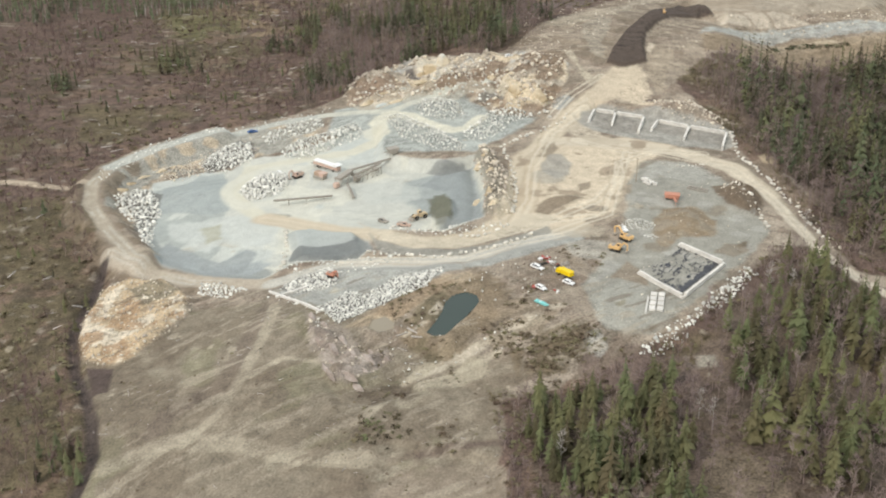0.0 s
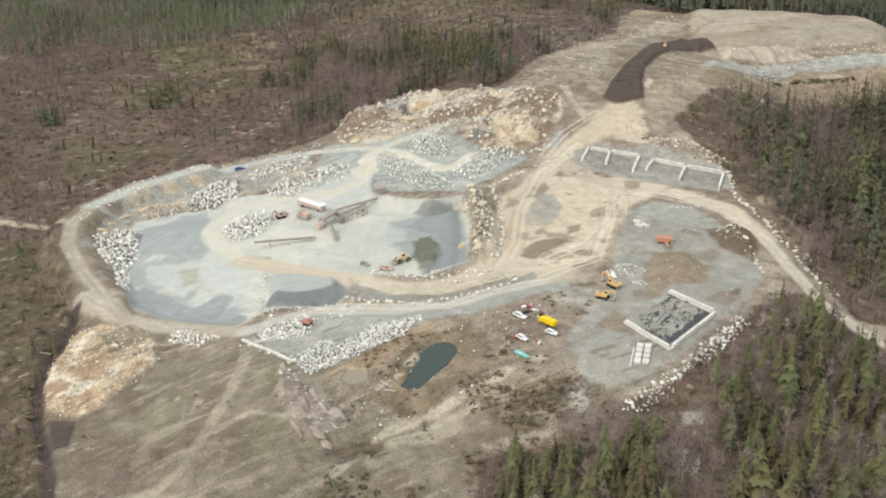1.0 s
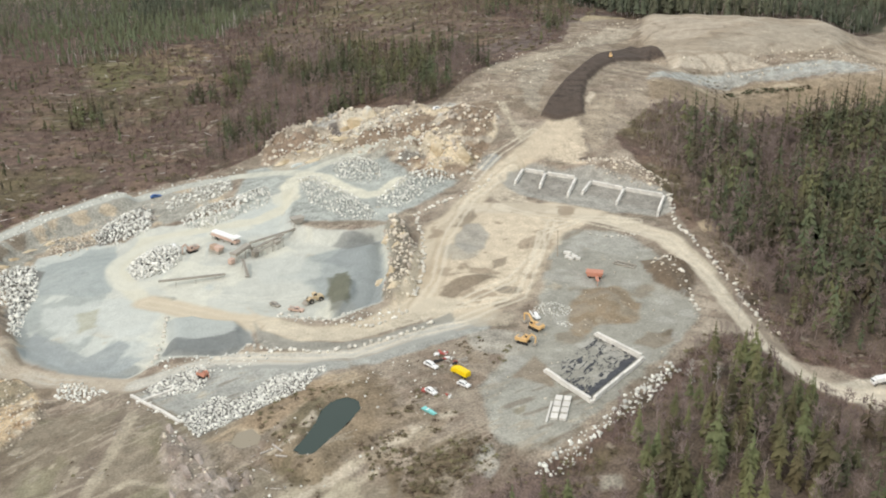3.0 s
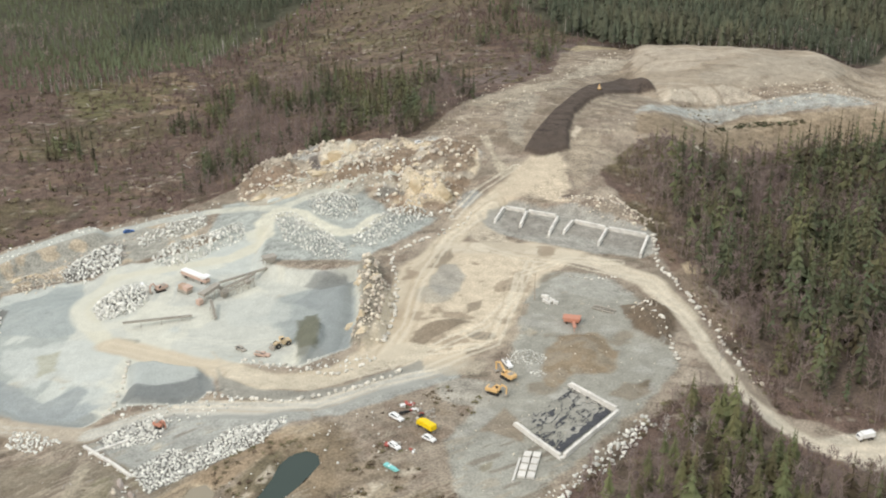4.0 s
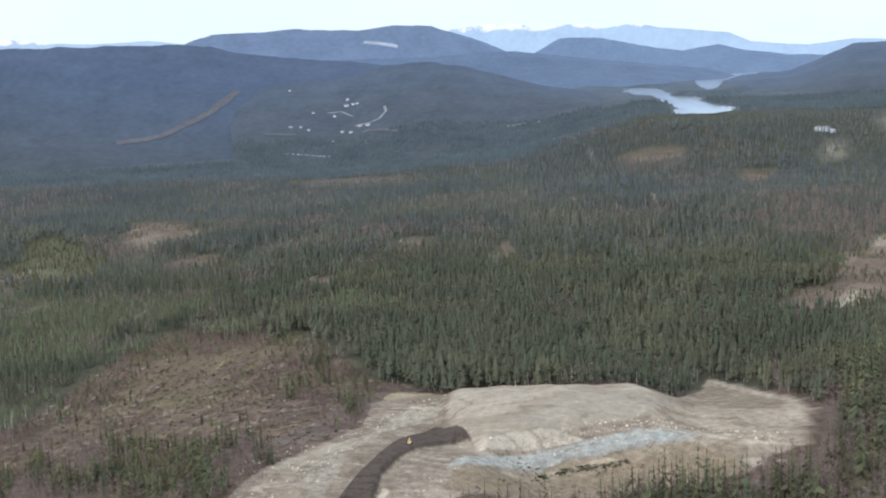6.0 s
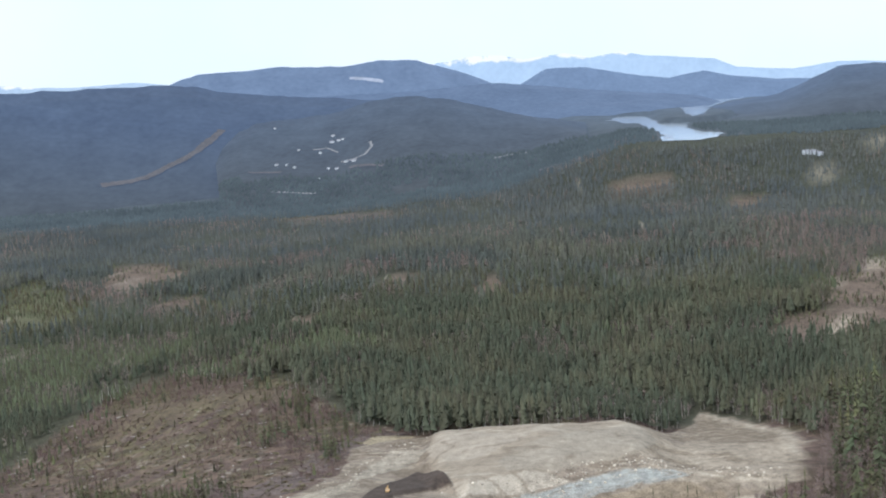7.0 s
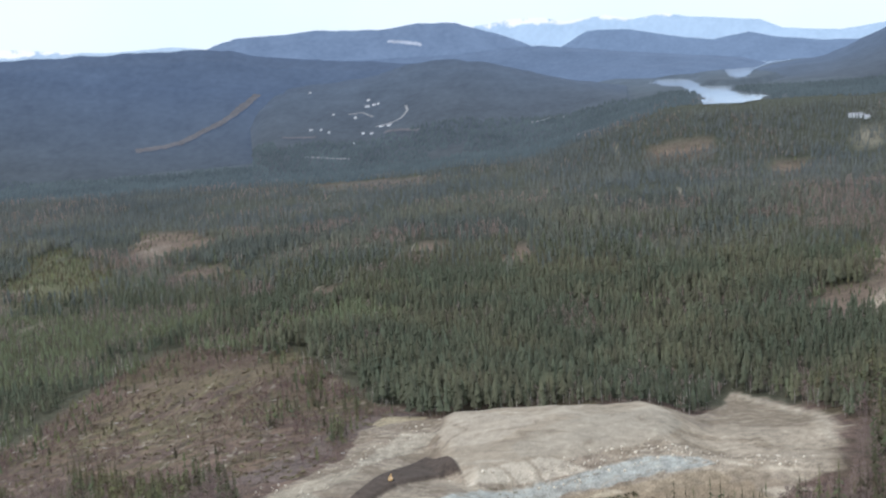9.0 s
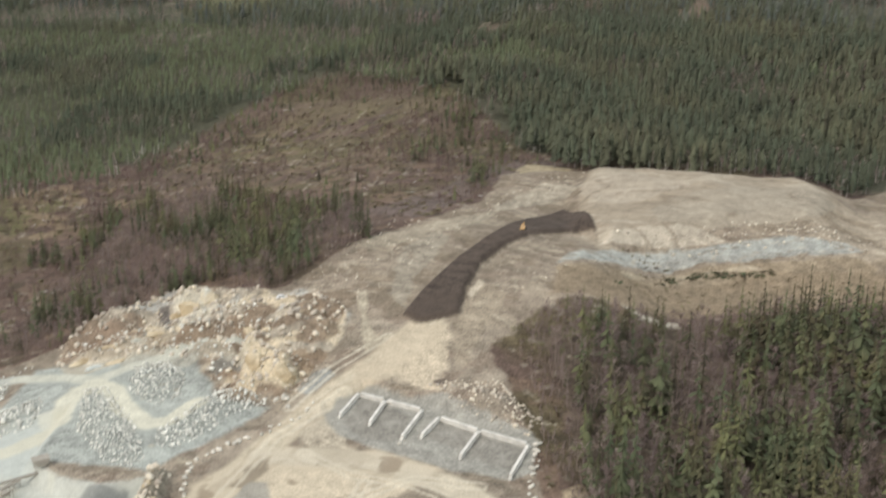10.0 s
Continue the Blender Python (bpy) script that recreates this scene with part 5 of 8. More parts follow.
def ribbon(name, line, wide, mat, label):
    """A road or cleared strip draped on the far land."""
    p_ = np.array(line, float)
    t = np.linspace(0, len(p_) - 1, len(p_) * 8)
    q = np.stack([np.interp(t, np.arange(len(p_)), p_[:, k_]) for k_ in range(2)], 1)
    d_ = np.gradient(q, axis=0)
    side = np.stack([-d_[:, 1], d_[:, 0]], 1) / np.linalg.norm(d_, axis=1)[:, None]
    v = []
    for c_, s_ in zip(q, side):
        for e_ in (-1, 1):
            w = c_ + s_ * e_ * wide * (0.8 + 0.4 * random.random())
            v.append((w[0], w[1], on_hill(*w) + 2.5))
    return tagged(new(name, quick_mesh(name, v, [(2 * i, 2 * i + 1, 2 * i + 3, 2 * i + 2) for i in range(len(q) - 1)], mat)), label, "road", kind="structure")


bpy.context.view_layer.update()
# tracks and cleared strips glow as well, for the haze in front of them
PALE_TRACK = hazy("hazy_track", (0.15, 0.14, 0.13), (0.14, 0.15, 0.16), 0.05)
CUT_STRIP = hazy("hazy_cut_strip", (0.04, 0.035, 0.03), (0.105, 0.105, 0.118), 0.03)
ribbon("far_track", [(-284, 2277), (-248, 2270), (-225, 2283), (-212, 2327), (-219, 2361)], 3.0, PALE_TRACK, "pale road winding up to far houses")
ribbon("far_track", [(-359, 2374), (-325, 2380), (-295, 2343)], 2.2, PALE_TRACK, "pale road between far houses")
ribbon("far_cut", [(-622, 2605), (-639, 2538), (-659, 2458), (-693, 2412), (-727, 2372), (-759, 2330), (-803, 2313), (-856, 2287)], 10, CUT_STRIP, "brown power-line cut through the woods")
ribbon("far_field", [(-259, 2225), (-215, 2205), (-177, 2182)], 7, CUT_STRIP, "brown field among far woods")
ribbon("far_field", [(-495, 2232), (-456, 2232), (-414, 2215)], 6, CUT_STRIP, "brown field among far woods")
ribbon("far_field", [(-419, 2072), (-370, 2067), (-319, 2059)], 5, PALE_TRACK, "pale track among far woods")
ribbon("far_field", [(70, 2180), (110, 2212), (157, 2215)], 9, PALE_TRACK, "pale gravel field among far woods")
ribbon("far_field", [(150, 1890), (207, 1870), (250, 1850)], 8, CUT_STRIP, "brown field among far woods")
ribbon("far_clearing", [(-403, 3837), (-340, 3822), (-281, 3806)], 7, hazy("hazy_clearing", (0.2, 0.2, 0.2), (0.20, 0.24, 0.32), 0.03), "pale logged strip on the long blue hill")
# walls and roofs carry the same painted haze glow; nothing here is a lamp
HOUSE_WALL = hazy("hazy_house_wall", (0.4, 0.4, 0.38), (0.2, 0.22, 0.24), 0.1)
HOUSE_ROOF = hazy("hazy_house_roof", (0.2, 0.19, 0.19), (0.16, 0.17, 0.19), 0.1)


def house(x, y, w, d_, h, turn):
    """A small gabled house."""
    z = max(on_hill(x, y), float(height(x, y)) if y < 1780 else -1e9) - 1
    walls = [(-w, -d_, 0), (w, -d_, 0), (w, d_, 0), (-w, d_, 0), (-w, -d_, h), (w, -d_, h), (w, d_, h), (-w, d_, h), (-w, 0, h + d_ * 0.6), (w, 0, h + d_ * 0.6)]
    home = new("house", None)
    home.matrix_world = pose(x, y, z, 0, 0, turn)
    me_ = bpy.data.meshes.new("wall")
    me_.from_pydata(walls, [], [(0, 1, 5, 4), (2, 3, 7, 6), (1, 2, 6, 9, 5), (3, 0, 4, 8, 7)])
    me_.materials.append(HOUSE_WALL)
    e_ = 0.8
    roof = bpy.data.meshes.new("roof")
    roof.from_pydata([(-w - e_, -d_ - e_, h - 0.3), (w + e_, -d_ - e_, h - 0.3), (w + e_, 0, h + d_ * 0.6 + 0.4), (-w - e_, 0, h + d_ * 0.6 + 0.4), (w + e_, d_ + e_, h - 0.3), (-w - e_, d_ + e_, h - 0.3)], [], [(0, 1, 2, 3), (3, 2, 4, 5)])
    roof.materials.append(HOUSE_ROOF)
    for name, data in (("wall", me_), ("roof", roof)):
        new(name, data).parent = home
    tagged(home, "small white house among far dark trees", "house", "houses of the far village")


for hx, hy, hw in ((-318, 2461, 6), (-317, 2417, 8), (-301, 2424, 7), (-290, 2424, 6), (-340, 2356, 9), (-394, 2375, 5), (-437, 2288, 6), (-412, 2282, 5), (-311, 2250, 7), (-290, 2240, 6), (-326, 2183, 6), (-270, 2272, 9), (-251, 2262, 8), (-479, 2569, 5), (-390, 2256, 6)):
    house(hx, hy, hw * 0.62, hw * 0.4, 3.2, random.uniform(0, 180))
for hx, hy, hw in ((626, 1632, 6), (637, 1630, 8), (648, 1622, 5)):
    house(hx, hy, hw, hw * 0.6, 6, 20)


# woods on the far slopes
# bluish emission puts haze over these trees
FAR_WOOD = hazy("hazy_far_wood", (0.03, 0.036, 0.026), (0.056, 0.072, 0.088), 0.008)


def far_trees():
    q = rng(600)
    gx_, gy_ = np.meshgrid(np.arange(-1500, 1100, 9.0), np.arange(1785, 2420, 10.0))
    p_ = np.stack([gx_.ravel(), gy_.ravel()], 1) + q.uniform(-6, 6, (gx_.size, 2))
    ok = (p_[:, 0] > -0.5 * (p_[:, 1] + 575)) & (p_[:, 0] < 0.36 * (p_[:, 1] + 575)) & (fbm(p_[:, 0], p_[:, 1], 120, 3, 601) > 0.12 + 0.1 * smooth((p_[:, 0] + 350) / 200) + 0.3 * smooth((p_[:, 1] - 2030) / 320)) & (p_[:, 1] < 2230 + 0.12 * p_[:, 0])
    for outline in (lake_near, lake_far):
        ok &= signed(p_[:, 0], p_[:, 1], outline) < -8
    p_ = p_[ok & ~((p_[:, 0] > 330) & (p_[:, 0] < 600) & (p_[:, 1] < 2150) & (q.uniform(size=len(p_)) < 0.55))]
    land = [ob for ob in scene.objects if ob.name.startswith(("backdrop_village", "backdrop_left", "backdrop_valley"))]
    vs, fs = [], []
    for x_, y_ in p_:
        z_ = -1e9
        for ob in land:
            hit_, where, _, _ = ob.ray_cast((x_, y_, 900), (0, 0, -1))
            if hit_:
                z_ = max(z_, where.z)
        if z_ < -500:
            continue
        h, w_, b = q.uniform(6, 12), q.uniform(2.6, 4.8), len(vs)
        a_ = q.uniform(0, 6)
        vs += [(x_ + w_ * math.cos(a_ + k_ * 1.571), y_ + w_ * math.sin(a_ + k_ * 1.571), z_ + h * 0.1) for k_ in range(4)] + [(x_, y_, z_ + h)]
        fs += [(b + k_, b + (k_ + 1) % 4, b + 4) for k_ in range(4)]
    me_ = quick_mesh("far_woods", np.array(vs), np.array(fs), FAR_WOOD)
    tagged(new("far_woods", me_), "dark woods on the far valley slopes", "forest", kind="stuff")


far_trees()


# ---- trees ----
def fir(seed, tall=20.0, whorls=13, arms=7, wide=0.16, lean=0.0):
    """Tapered trunk and drooping whorls of boughs, each a bent, ragged blade. Returns trunk and crown meshes as arrays."""
    r = rng(seed)
    tv, tf = [], []
    for k, (h, w) in enumerate(((0, 0.30), (0.5, 0.18), (0.97, 0.03))):
        tv += [(w * math.cos(a), w * math.sin(a), h * tall) for a in np.arange(4) * math.pi / 2]
    for k in range(2):
        tf += [(k * 4 + i, k * 4 + (i + 1) % 4, k * 4 + 4 + i) for i in range(4)] + [(k * 4 + (i + 1) % 4, k * 4 + 4 + (i + 1) % 4, k * 4 + 4 + i) for i in range(4)]
    cv, cf = [], []
    start, bulge = r.uniform(0.04, 0.2), r.uniform(0.85, 1.2)
    for w in range(whorls):
        f = w / (whorls - 1)
        h = (start + (1 - start) * (f * 0.96) ** 0.92) * tall
        reach = tall * wide * (1 - f) ** bulge * r.uniform(0.7, 1.2) * (0.75 + 0.25 * min(1, f * 5)) + 0.2
        n = max(3, round(arms * (1 - 0.5 * f)))
        turn = r.uniform(0, 7)
        for k in range(n):
            if r.uniform() < 0.08:
                continue
            a = turn + (k + r.uniform(-0.4, 0.4)) * 2 * math.pi / n
            L = reach * r.uniform(0.5, 1.3)
            ca, sa = math.cos(a), math.sin(a)
            drop = L * r.uniform(0.2, 0.7)
            half = L * r.uniform(0.2, 0.34) + 0.1
            lift = r.uniform(-0.6, 0.6) * tall / whorls * (0.4 + 0.6 * (f < 0.9))
            b = len(cv)
            for rad, side, z in ((0, 0, 0.3), (0.5, -half, -0.3), (0.55, 0, 0.1), (0.5, half, -0.3), (1.0, r.uniform(-0.2, 0.2) * half, -0.75)):
                R = L * rad
                cv.append((ca * R - sa * side, sa * R + ca * side, h + lift + (z * drop if rad else 0.3 * L)))
            cf += [(b, b + 1, b + 2), (b, b + 2, b + 3), (b + 1, b + 4, b + 2), (b + 2, b + 4, b + 3)]
    b = len(cv)
    cv += [(0.2, 0, tall * 0.9), (-0.12, 0.17, tall * 0.9), (-0.12, -0.17, tall * 0.9), (0, 0, tall * 1.03)]
    cf += [(b, b + 1, b + 3), (b + 1, b + 2, b + 3), (b + 2, b, b + 3)]
    return (np.array(tv), np.array(tf)), (np.array(cv), np.array(cf))


def far_fir(seed, tall=19.0, tiers=6, sides=5):
    """A distant conifer: ragged, uneven tiers of boughs on a bare lower stem."""
    r = rng(seed)
    v, f = [(0.22, 0, 0), (-0.18, 0.18, 0), (0, 0, tall * 0.6)], [(0, 1, 2)]
    start, bulge, wide = r.uniform(0.12, 0.36), r.uniform(0.55, 1.0), r.uniform(0.105, 0.15)
    for k in range(tiers):
        t = k / tiers
        low = tall * (start + (0.96 - start) * t)
        top = low + tall * r.uniform(0.2, 0.3)
        b, turn = len(v), r.uniform(0, 7)
        ox, oy = r.normal(size=2) * 0.25 * (1 - t)
        for i in range(sides):
            a = turn + i * 2 * math.pi / sides + r.uniform(-0.5, 0.5)
            R = tall * wide * (1 - t) ** bulge * r.uniform(0.35, 1.45) + 0.3
            v.append((ox + R * math.cos(a), oy + R * math.sin(a), low + r.uniform(-0.06, 0.05) * tall))
        v.append((ox * 0.5, oy * 0.5, min(top, tall)))
        f += [(b + i, b + (i + 1) % sides, b + sides) for i in range(sides)]
    return np.array(v), np.array(f)


def bare(seed, tall=13.0, limbs=14, twigs=9, wide=0.26, thick=0.06):
    """A leafless broadleaf tree: stem, limbs and many thin twigs."""
    r = rng(seed)
    v, f = [], []

    def stick(a, b_, w):
        d = b_ - a
        side = np.cross(d, r.normal(size=3))
        side = side / (np.linalg.norm(side) + 1e-9) * w
        side2 = np.cross(d, side)
        side2 = side2 / (np.linalg.norm(side2) + 1e-9) * w
        n = len(v)
        if w == thick:
            v.extend([a + side, a - side, b_])
            f.append((n, n + 1, n + 2))
            return
        v.extend([a + side, a - side * 0.5 + side2 * 0.87, a - side * 0.5 - side2 * 0.87, b_])
        f.extend([(n, n + 1, n + 3), (n + 1, n + 2, n + 3), (n + 2, n, n + 3)])
    top = np.array((r.normal() * 0.6, r.normal() * 0.6, tall))
    stick(np.zeros(3), top, 0.15)
    for k in range(limbs):
        t = r.uniform(0.3, 0.95)
        a = top * t
        ang = r.uniform(0, 2 * math.pi)
        out = tall * wide * (1.15 - t) * r.uniform(0.6, 1.2)
        b_ = a + np.array((math.cos(ang) * out, math.sin(ang) * out, out * r.uniform(0.7, 1.5)))
        stick(a, b_, 0.09)
        for j in range(twigs):
            s = r.uniform(0.35, 1)
            p = a + (b_ - a) * s
            stick(p, p + np.array((r.normal() * 0.8, r.normal() * 0.8, r.uniform(0.4, 1.8))) * tall * 0.085, thick)
    return np.array(v), np.array(f)


def shrub(seed, blades=16):
    r = rng(seed)
    v, f = [], []
    for k in range(blades):
        a, R, h = r.uniform(0, 2 * math.pi), r.uniform(0.2, 1.0), r.uniform(0.4, 1.2)
        c = np.array((math.cos(a) * R, math.sin(a) * R, h * 0.5))
        b = len(v)
        for j in range(3):
            v.append(c + r.normal(size=3) * (0.5, 0.5, 0.17))
        f.append((b, b + 1, b + 2))
    v = np.array(v)
    v[:, 2] = np.maximum(v[:, 2], -0.1)
    return v, np.array(f)


def plant(name, templates, places, sizes, mat, label, category, seed=1, sink=0.2):
    """Many plants joined into one object."""
    if not len(places):
        return None
    r = rng(seed)
    pick, turn = r.integers(0, len(templates), len(places)), r.uniform(0, 2 * math.pi, len(places))
    z = height(places[:, 0], places[:, 1]) - sink
    vs, fs, tints, base = [], [], [], 0
    for k, (tv, tf) in enumerate(templates):
        w = np.where(pick == k)[0]
        if not len(w):
            continue
        c, s = np.cos(turn[w])[:, None], np.sin(turn[w])[:, None]
        sz = sizes[w][:, None]
        fat = sz * r.uniform(0.8, 1.25, len(w))[:, None]
        x = (tv[:, 0] * c - tv[:, 1] * s) * fat + places[w, 0][:, None]
        y = (tv[:, 0] * s + tv[:, 1] * c) * fat + places[w, 1][:, None]
        q = np.stack([x, y, tv[:, 2] * sz + z[w][:, None]], -1).reshape(-1, 3)
        vs.append(q)
        tints.append(np.repeat(r.uniform(size=len(w)), len(tv)))
        fs.append((tf[None] + (np.arange(len(w)) * len(tv))[:, None, None] + base).reshape(-1, 3))
        base += len(q)
    me_ = quick_mesh(name, np.concatenate(vs), np.concatenate(fs), mat)
    me_.attributes.new("tint", "FLOAT", "POINT").data.foreach_set("value", np.concatenate(tints).astype(np.float32))
    return tagged(new(name, me_), label, category, kind="stuff")


def spread(x0, x1, y0, y1, gap, seed):
    """Loosely even places over a rectangle."""
    r = rng(seed)
    gx_, gy_ = np.meshgrid(np.arange(x0, x1, gap), np.arange(y0, y1, gap))
    p = np.stack([gx_.ravel(), gy_.ravel()], 1)
    return p + r.uniform(-0.48, 0.48, p.shape) * gap


def off_roads(p, wide=7):
    return (along(p[:, 0], p[:, 1], EAST_ROAD) > wide) & (along(p[:, 0], p[:, 1], WEST_TRACK) > 4)


FIRS = [fir(s, 20, 17 + s % 4, 9, 0.17 + 0.02 * (s % 4)) for s in range(7)]
MID_FIRS = [fir(s + 20, 20, 9 + s % 3, 6, 0.145 + 0.018 * (s % 4)) for s in range(8)]
FAR_FIRS = [far_fir(s) for s in range(10)]
TINY_FIRS = [far_fir(s, 18, 3, 4) for s in range(8)]
BARES = [bare(s) for s in range(6)]
MID_BARES = [bare(s, 12, 9, 11, 0.36, 0.075) for s in range(30, 36)]
LOW_ALDERS = [bare(s, 5.5, 7, 8, 0.46, 0.075) for s in range(20, 26)]
THIN_BARES = [bare(s, 14, 7, 3, 0.28, 0.22) for s in range(50, 54)]
SHRUBS = [shrub(s) for s in range(6)]

# the wood beside the quarry
p = spread(-70, 285, -500, 180, 4.3, 11)
p = p[p[:, 0] < 60 + 0.36 * (p[:, 1] + 480)]
d = signed(p[:, 0], p[:, 1], EAST_WOOD)
dens = fbm(p[:, 0], p[:, 1], 34, 3, 61)
p, d, dens = p[d > 1.5], d[d > 1.5], dens[d > 1.5]
k = off_roads(p, 6.5) & ((p[:, 0] < 58) | off_roads(p, 12))
p, d, dens = p[k], d[k], dens[k]
r = rng(12)
CORNER = [(29, -331), (40, -327), (52, -338), (62, -346), (60, -360), (38, -358), (28, -352)]
conifer = (r.uniform(size=len(p)) < np.clip((dens - 0.48) * 9 + 0.06 * (d > 40) + 0.3 * smooth((-330 - p[:, 1]) / 40) * smooth((p[:, 0] - 2) / 15), 0.06, 0.56)) & (d > 6)
corner = signed(p[:, 0], p[:, 1], CORNER)
conifer |= (corner > 0) & (r.uniform(size=len(p)) < 0.6)
gap_ = smooth(signed(p[:, 0], p[:, 1], [(-4, -441), (13, -439), (24, -457), (30, -485), (-7, -485)]) / 5 + 0.4) + smooth(signed(p[:, 0], p[:, 1], [(-30, -390), (-11, -380), (4, -389), (8, -404), (-10, -413), (-28, -416)]) / 5 + 0.3)
conifer |= (r.uniform(size=len(p)) < 0.75) & (signed(p[:, 0], p[:, 1], [(-58, -430), (-46, -421), (-19, -419), (-5, -439), (-7, -461), (-43, -475), (-54, -475)]) > 0)
conifer |= (r.uniform(size=len(p)) < 0.14) & (p[:, 1] > -230) & (d > 4)
conifer &= r.uniform(size=len(p)) > gap_ * 1.1
size = np.clip(r.normal(0.68, 0.19, len(p)), 0.28, 1.15) * (1 + 0.42 * smooth((p[:, 1] + 330) / 60)) * np.clip(0.7 + d / 60, 0.7, 1.08)
size = np.where(corner > 0, np.maximum(size, r.uniform(0.55, 0.85, len(p))), size)
near = conifer & (p[:, 0] < 62) & (p[:, 1] < -300) & (p[:, 1] > -480)
order = np.where(near)[0][:298]
single = np.zeros(len(p), bool)
single[order] = True
made = []
for (tv, tf), (cv, cf) in FIRS:
    made.append((quick_mesh("trunk", tv, tf, BARK), quick_mesh("crown", cv, cf, FIR_OBJECT)))
zz = height(p[:, 0], p[:, 1])
for n, i in enumerate(order):
    tree = new("conifer", None)
    tree.matrix_world = pose(p[i, 0], p[i, 1], zz[i] - 0.2, 0, 0, r.uniform(0, 360)) @ Matrix.Diagonal((size[i] * r.uniform(0.85, 1.2), size[i] * r.uniform(0.85, 1.2), size[i], 1))
    for name, me in zip(("trunk", "crown"), made[n % 7]):
        part_ = new(name, me)
        part_.parent = tree
    tagged(tree, "dark green fir tree at the edge of the quarry wood", "tree", "trees of the east wood")
rest = conifer & ~single
crowns = [(np.concatenate([t[0], c[0]]), np.concatenate([t[1], c[1] + len(t[0])])) for t, c in FIRS]
mid_crowns = [(np.concatenate([t[0], c[0]]), np.concatenate([t[1], c[1] + len(t[0])])) for t, c in MID_FIRS]
plant("conifer_wood", mid_crowns, p[rest], size[rest], FIR, "dense stand of dark green firs", "forest", 13)
leafless = ~conifer & (r.uniform(size=len(p)) < 0.72 - 0.6 * np.clip(gap_, 0, 1))
plant("leafless_wood", MID_BARES, p[leafless], np.clip(size[leafless] * 1.25, 0.3, 1.1), TWIG, "leafless grey-brown alders among the firs", "forest", 14)
snag = bare(77, 17, 16, 5, 0.22, 0.1)
for sx, sy in ((-4, -428), (0, -433), (-45, -458), (30, -352), (22, -355), (40, -300), (95, -250)):
    me = quick_mesh("dead_tree", snag[0] * r.uniform(0.6, 0.9), snag[1], DEADWOOD)
    ob = new("dead_tree", me)
    ob.matrix_world = pose(sx, sy, float(height(sx, sy)) - 0.2, 0, 0, r.uniform(0, 360))
    tagged(ob, "bleached dead tree with bare grey limbs", "tree", "dead trees in the wood")

# belt of firs and alders behind the pit
p = spread(-245, -70, -160, 85, 3.9, 15)
d = signed(p[:, 0], p[:, 1], BELT)
p, d = p[d > 0], d[d > 0]
k = r.uniform(size=len(p)) < np.clip((fbm(p[:, 0], p[:, 1], 26, 3, 62) - 0.5) * 4 + 0.16 + 0.7 * smooth(signed(p[:, 0], p[:, 1], FIR_STANDS[0]) / 10), 0.08, 0.9)
s_ = np.clip(r.normal(0.62, 0.2, len(p)), 0.25, 1.0)
plant("conifer_belt", mid_crowns, p[k], s_[k], FIR, "belt of dark firs behind the pit", "forest", 16)
plant("alder_belt", MID_BARES, p[~k], s_[~k], TWIG, "leafless alders behind the pit", "forest", 17)

# cut-over slope: scrub, saplings and stumps
p = spread(-620, -15, -560, 450, 3.6, 18)
s_site, s_cut = signed(p[:, 0], p[:, 1], SITE), signed(p[:, 0], p[:, 1], KNOLL_CUT)
west = (s_site < -2) & (signed(p[:, 0], p[:, 1], BELT) < 0) & ((s_cut > 0) | ((p[:, 0] < -190) & (p[:, 1] < -100)))
far_off = (p[:, 0] < -0.62 * (p[:, 1] + 980)) 
west &= ~far_off & (along(p[:, 0], p[:, 1], WEST_TRACK) > 4)
p = p[west]
dens = fbm(p[:, 0], p[:, 1], 40, 4, 63)
k = r.uniform(size=len(p))
b = k < 0.24
plant("scrub_growth", SHRUBS, p[b], r.uniform(0.7, 1.9, b.sum()), BUSH, "low brown scrub on the cut-over slope", "scrub", 19, 0.1)
thicket = signed(p[:, 0], p[:, 1], THICKET)
stand = np.max([signed(p[:, 0], p[:, 1], o_) for o_ in FIR_STANDS], axis=0) + (fbm(p[:, 0], p[:, 1], 14, 3, 104) - 0.5) * 26
open_ = np.maximum(smooth(signed(p[:, 0], p[:, 1], OLIVE_FIELD) / 15 + 0.3), bump(p[:, 0], p[:, 1], -185, 240, 120, 190) * 1.4)
b = (k > 0.24) & (k < 0.24 + np.clip((dens - 0.40) * 2.2 + 0.25 * (thicket > -6) - 0.2 * open_, 0.03, 0.5))
plant("alder_thicket", LOW_ALDERS, p[b], r.uniform(0.45, 1.25, b.sum()) * (0.7 + 0.6 * dens[b]), ALDER, "thickets of leafless purple-brown alder", "scrub", 20)
tall = signed(p[:, 0], p[:, 1], BARE_STAND) + (fbm(p[:, 0], p[:, 1], 20, 3, 105) - 0.5) * 40
b = (tall > 0) & (k > 0.6) & (k < 0.82)
plant("alder_stand", MID_BARES, p[b], r.uniform(0.35, 0.75, b.sum()), ALDER, "stand of leafless alders beside the pit", "forest", 106)
b = (stand > 0) & (k > 0.5) & ((p[:, 1] < 100) | (k > 0.8))
plant("fir_stands", mid_crowns, p[b], r.uniform(0.35, 0.8, b.sum()), FIR, "stands of dark firs on the cut-over slope", "forest", 107)
b = (k > 0.9) & (k < 0.9 + np.clip((0.6 - fbm(p[:, 0], p[:, 1], 55, 3, 108)) * 0.14, 0.002, 0.035))
rim_ = signed(p[:, 0], p[:, 1], KNOLL_CUT)
b |= (k > 0.86) & (rim_ < 45) & (rim_ > 0) & (p[:, 1] > 150)
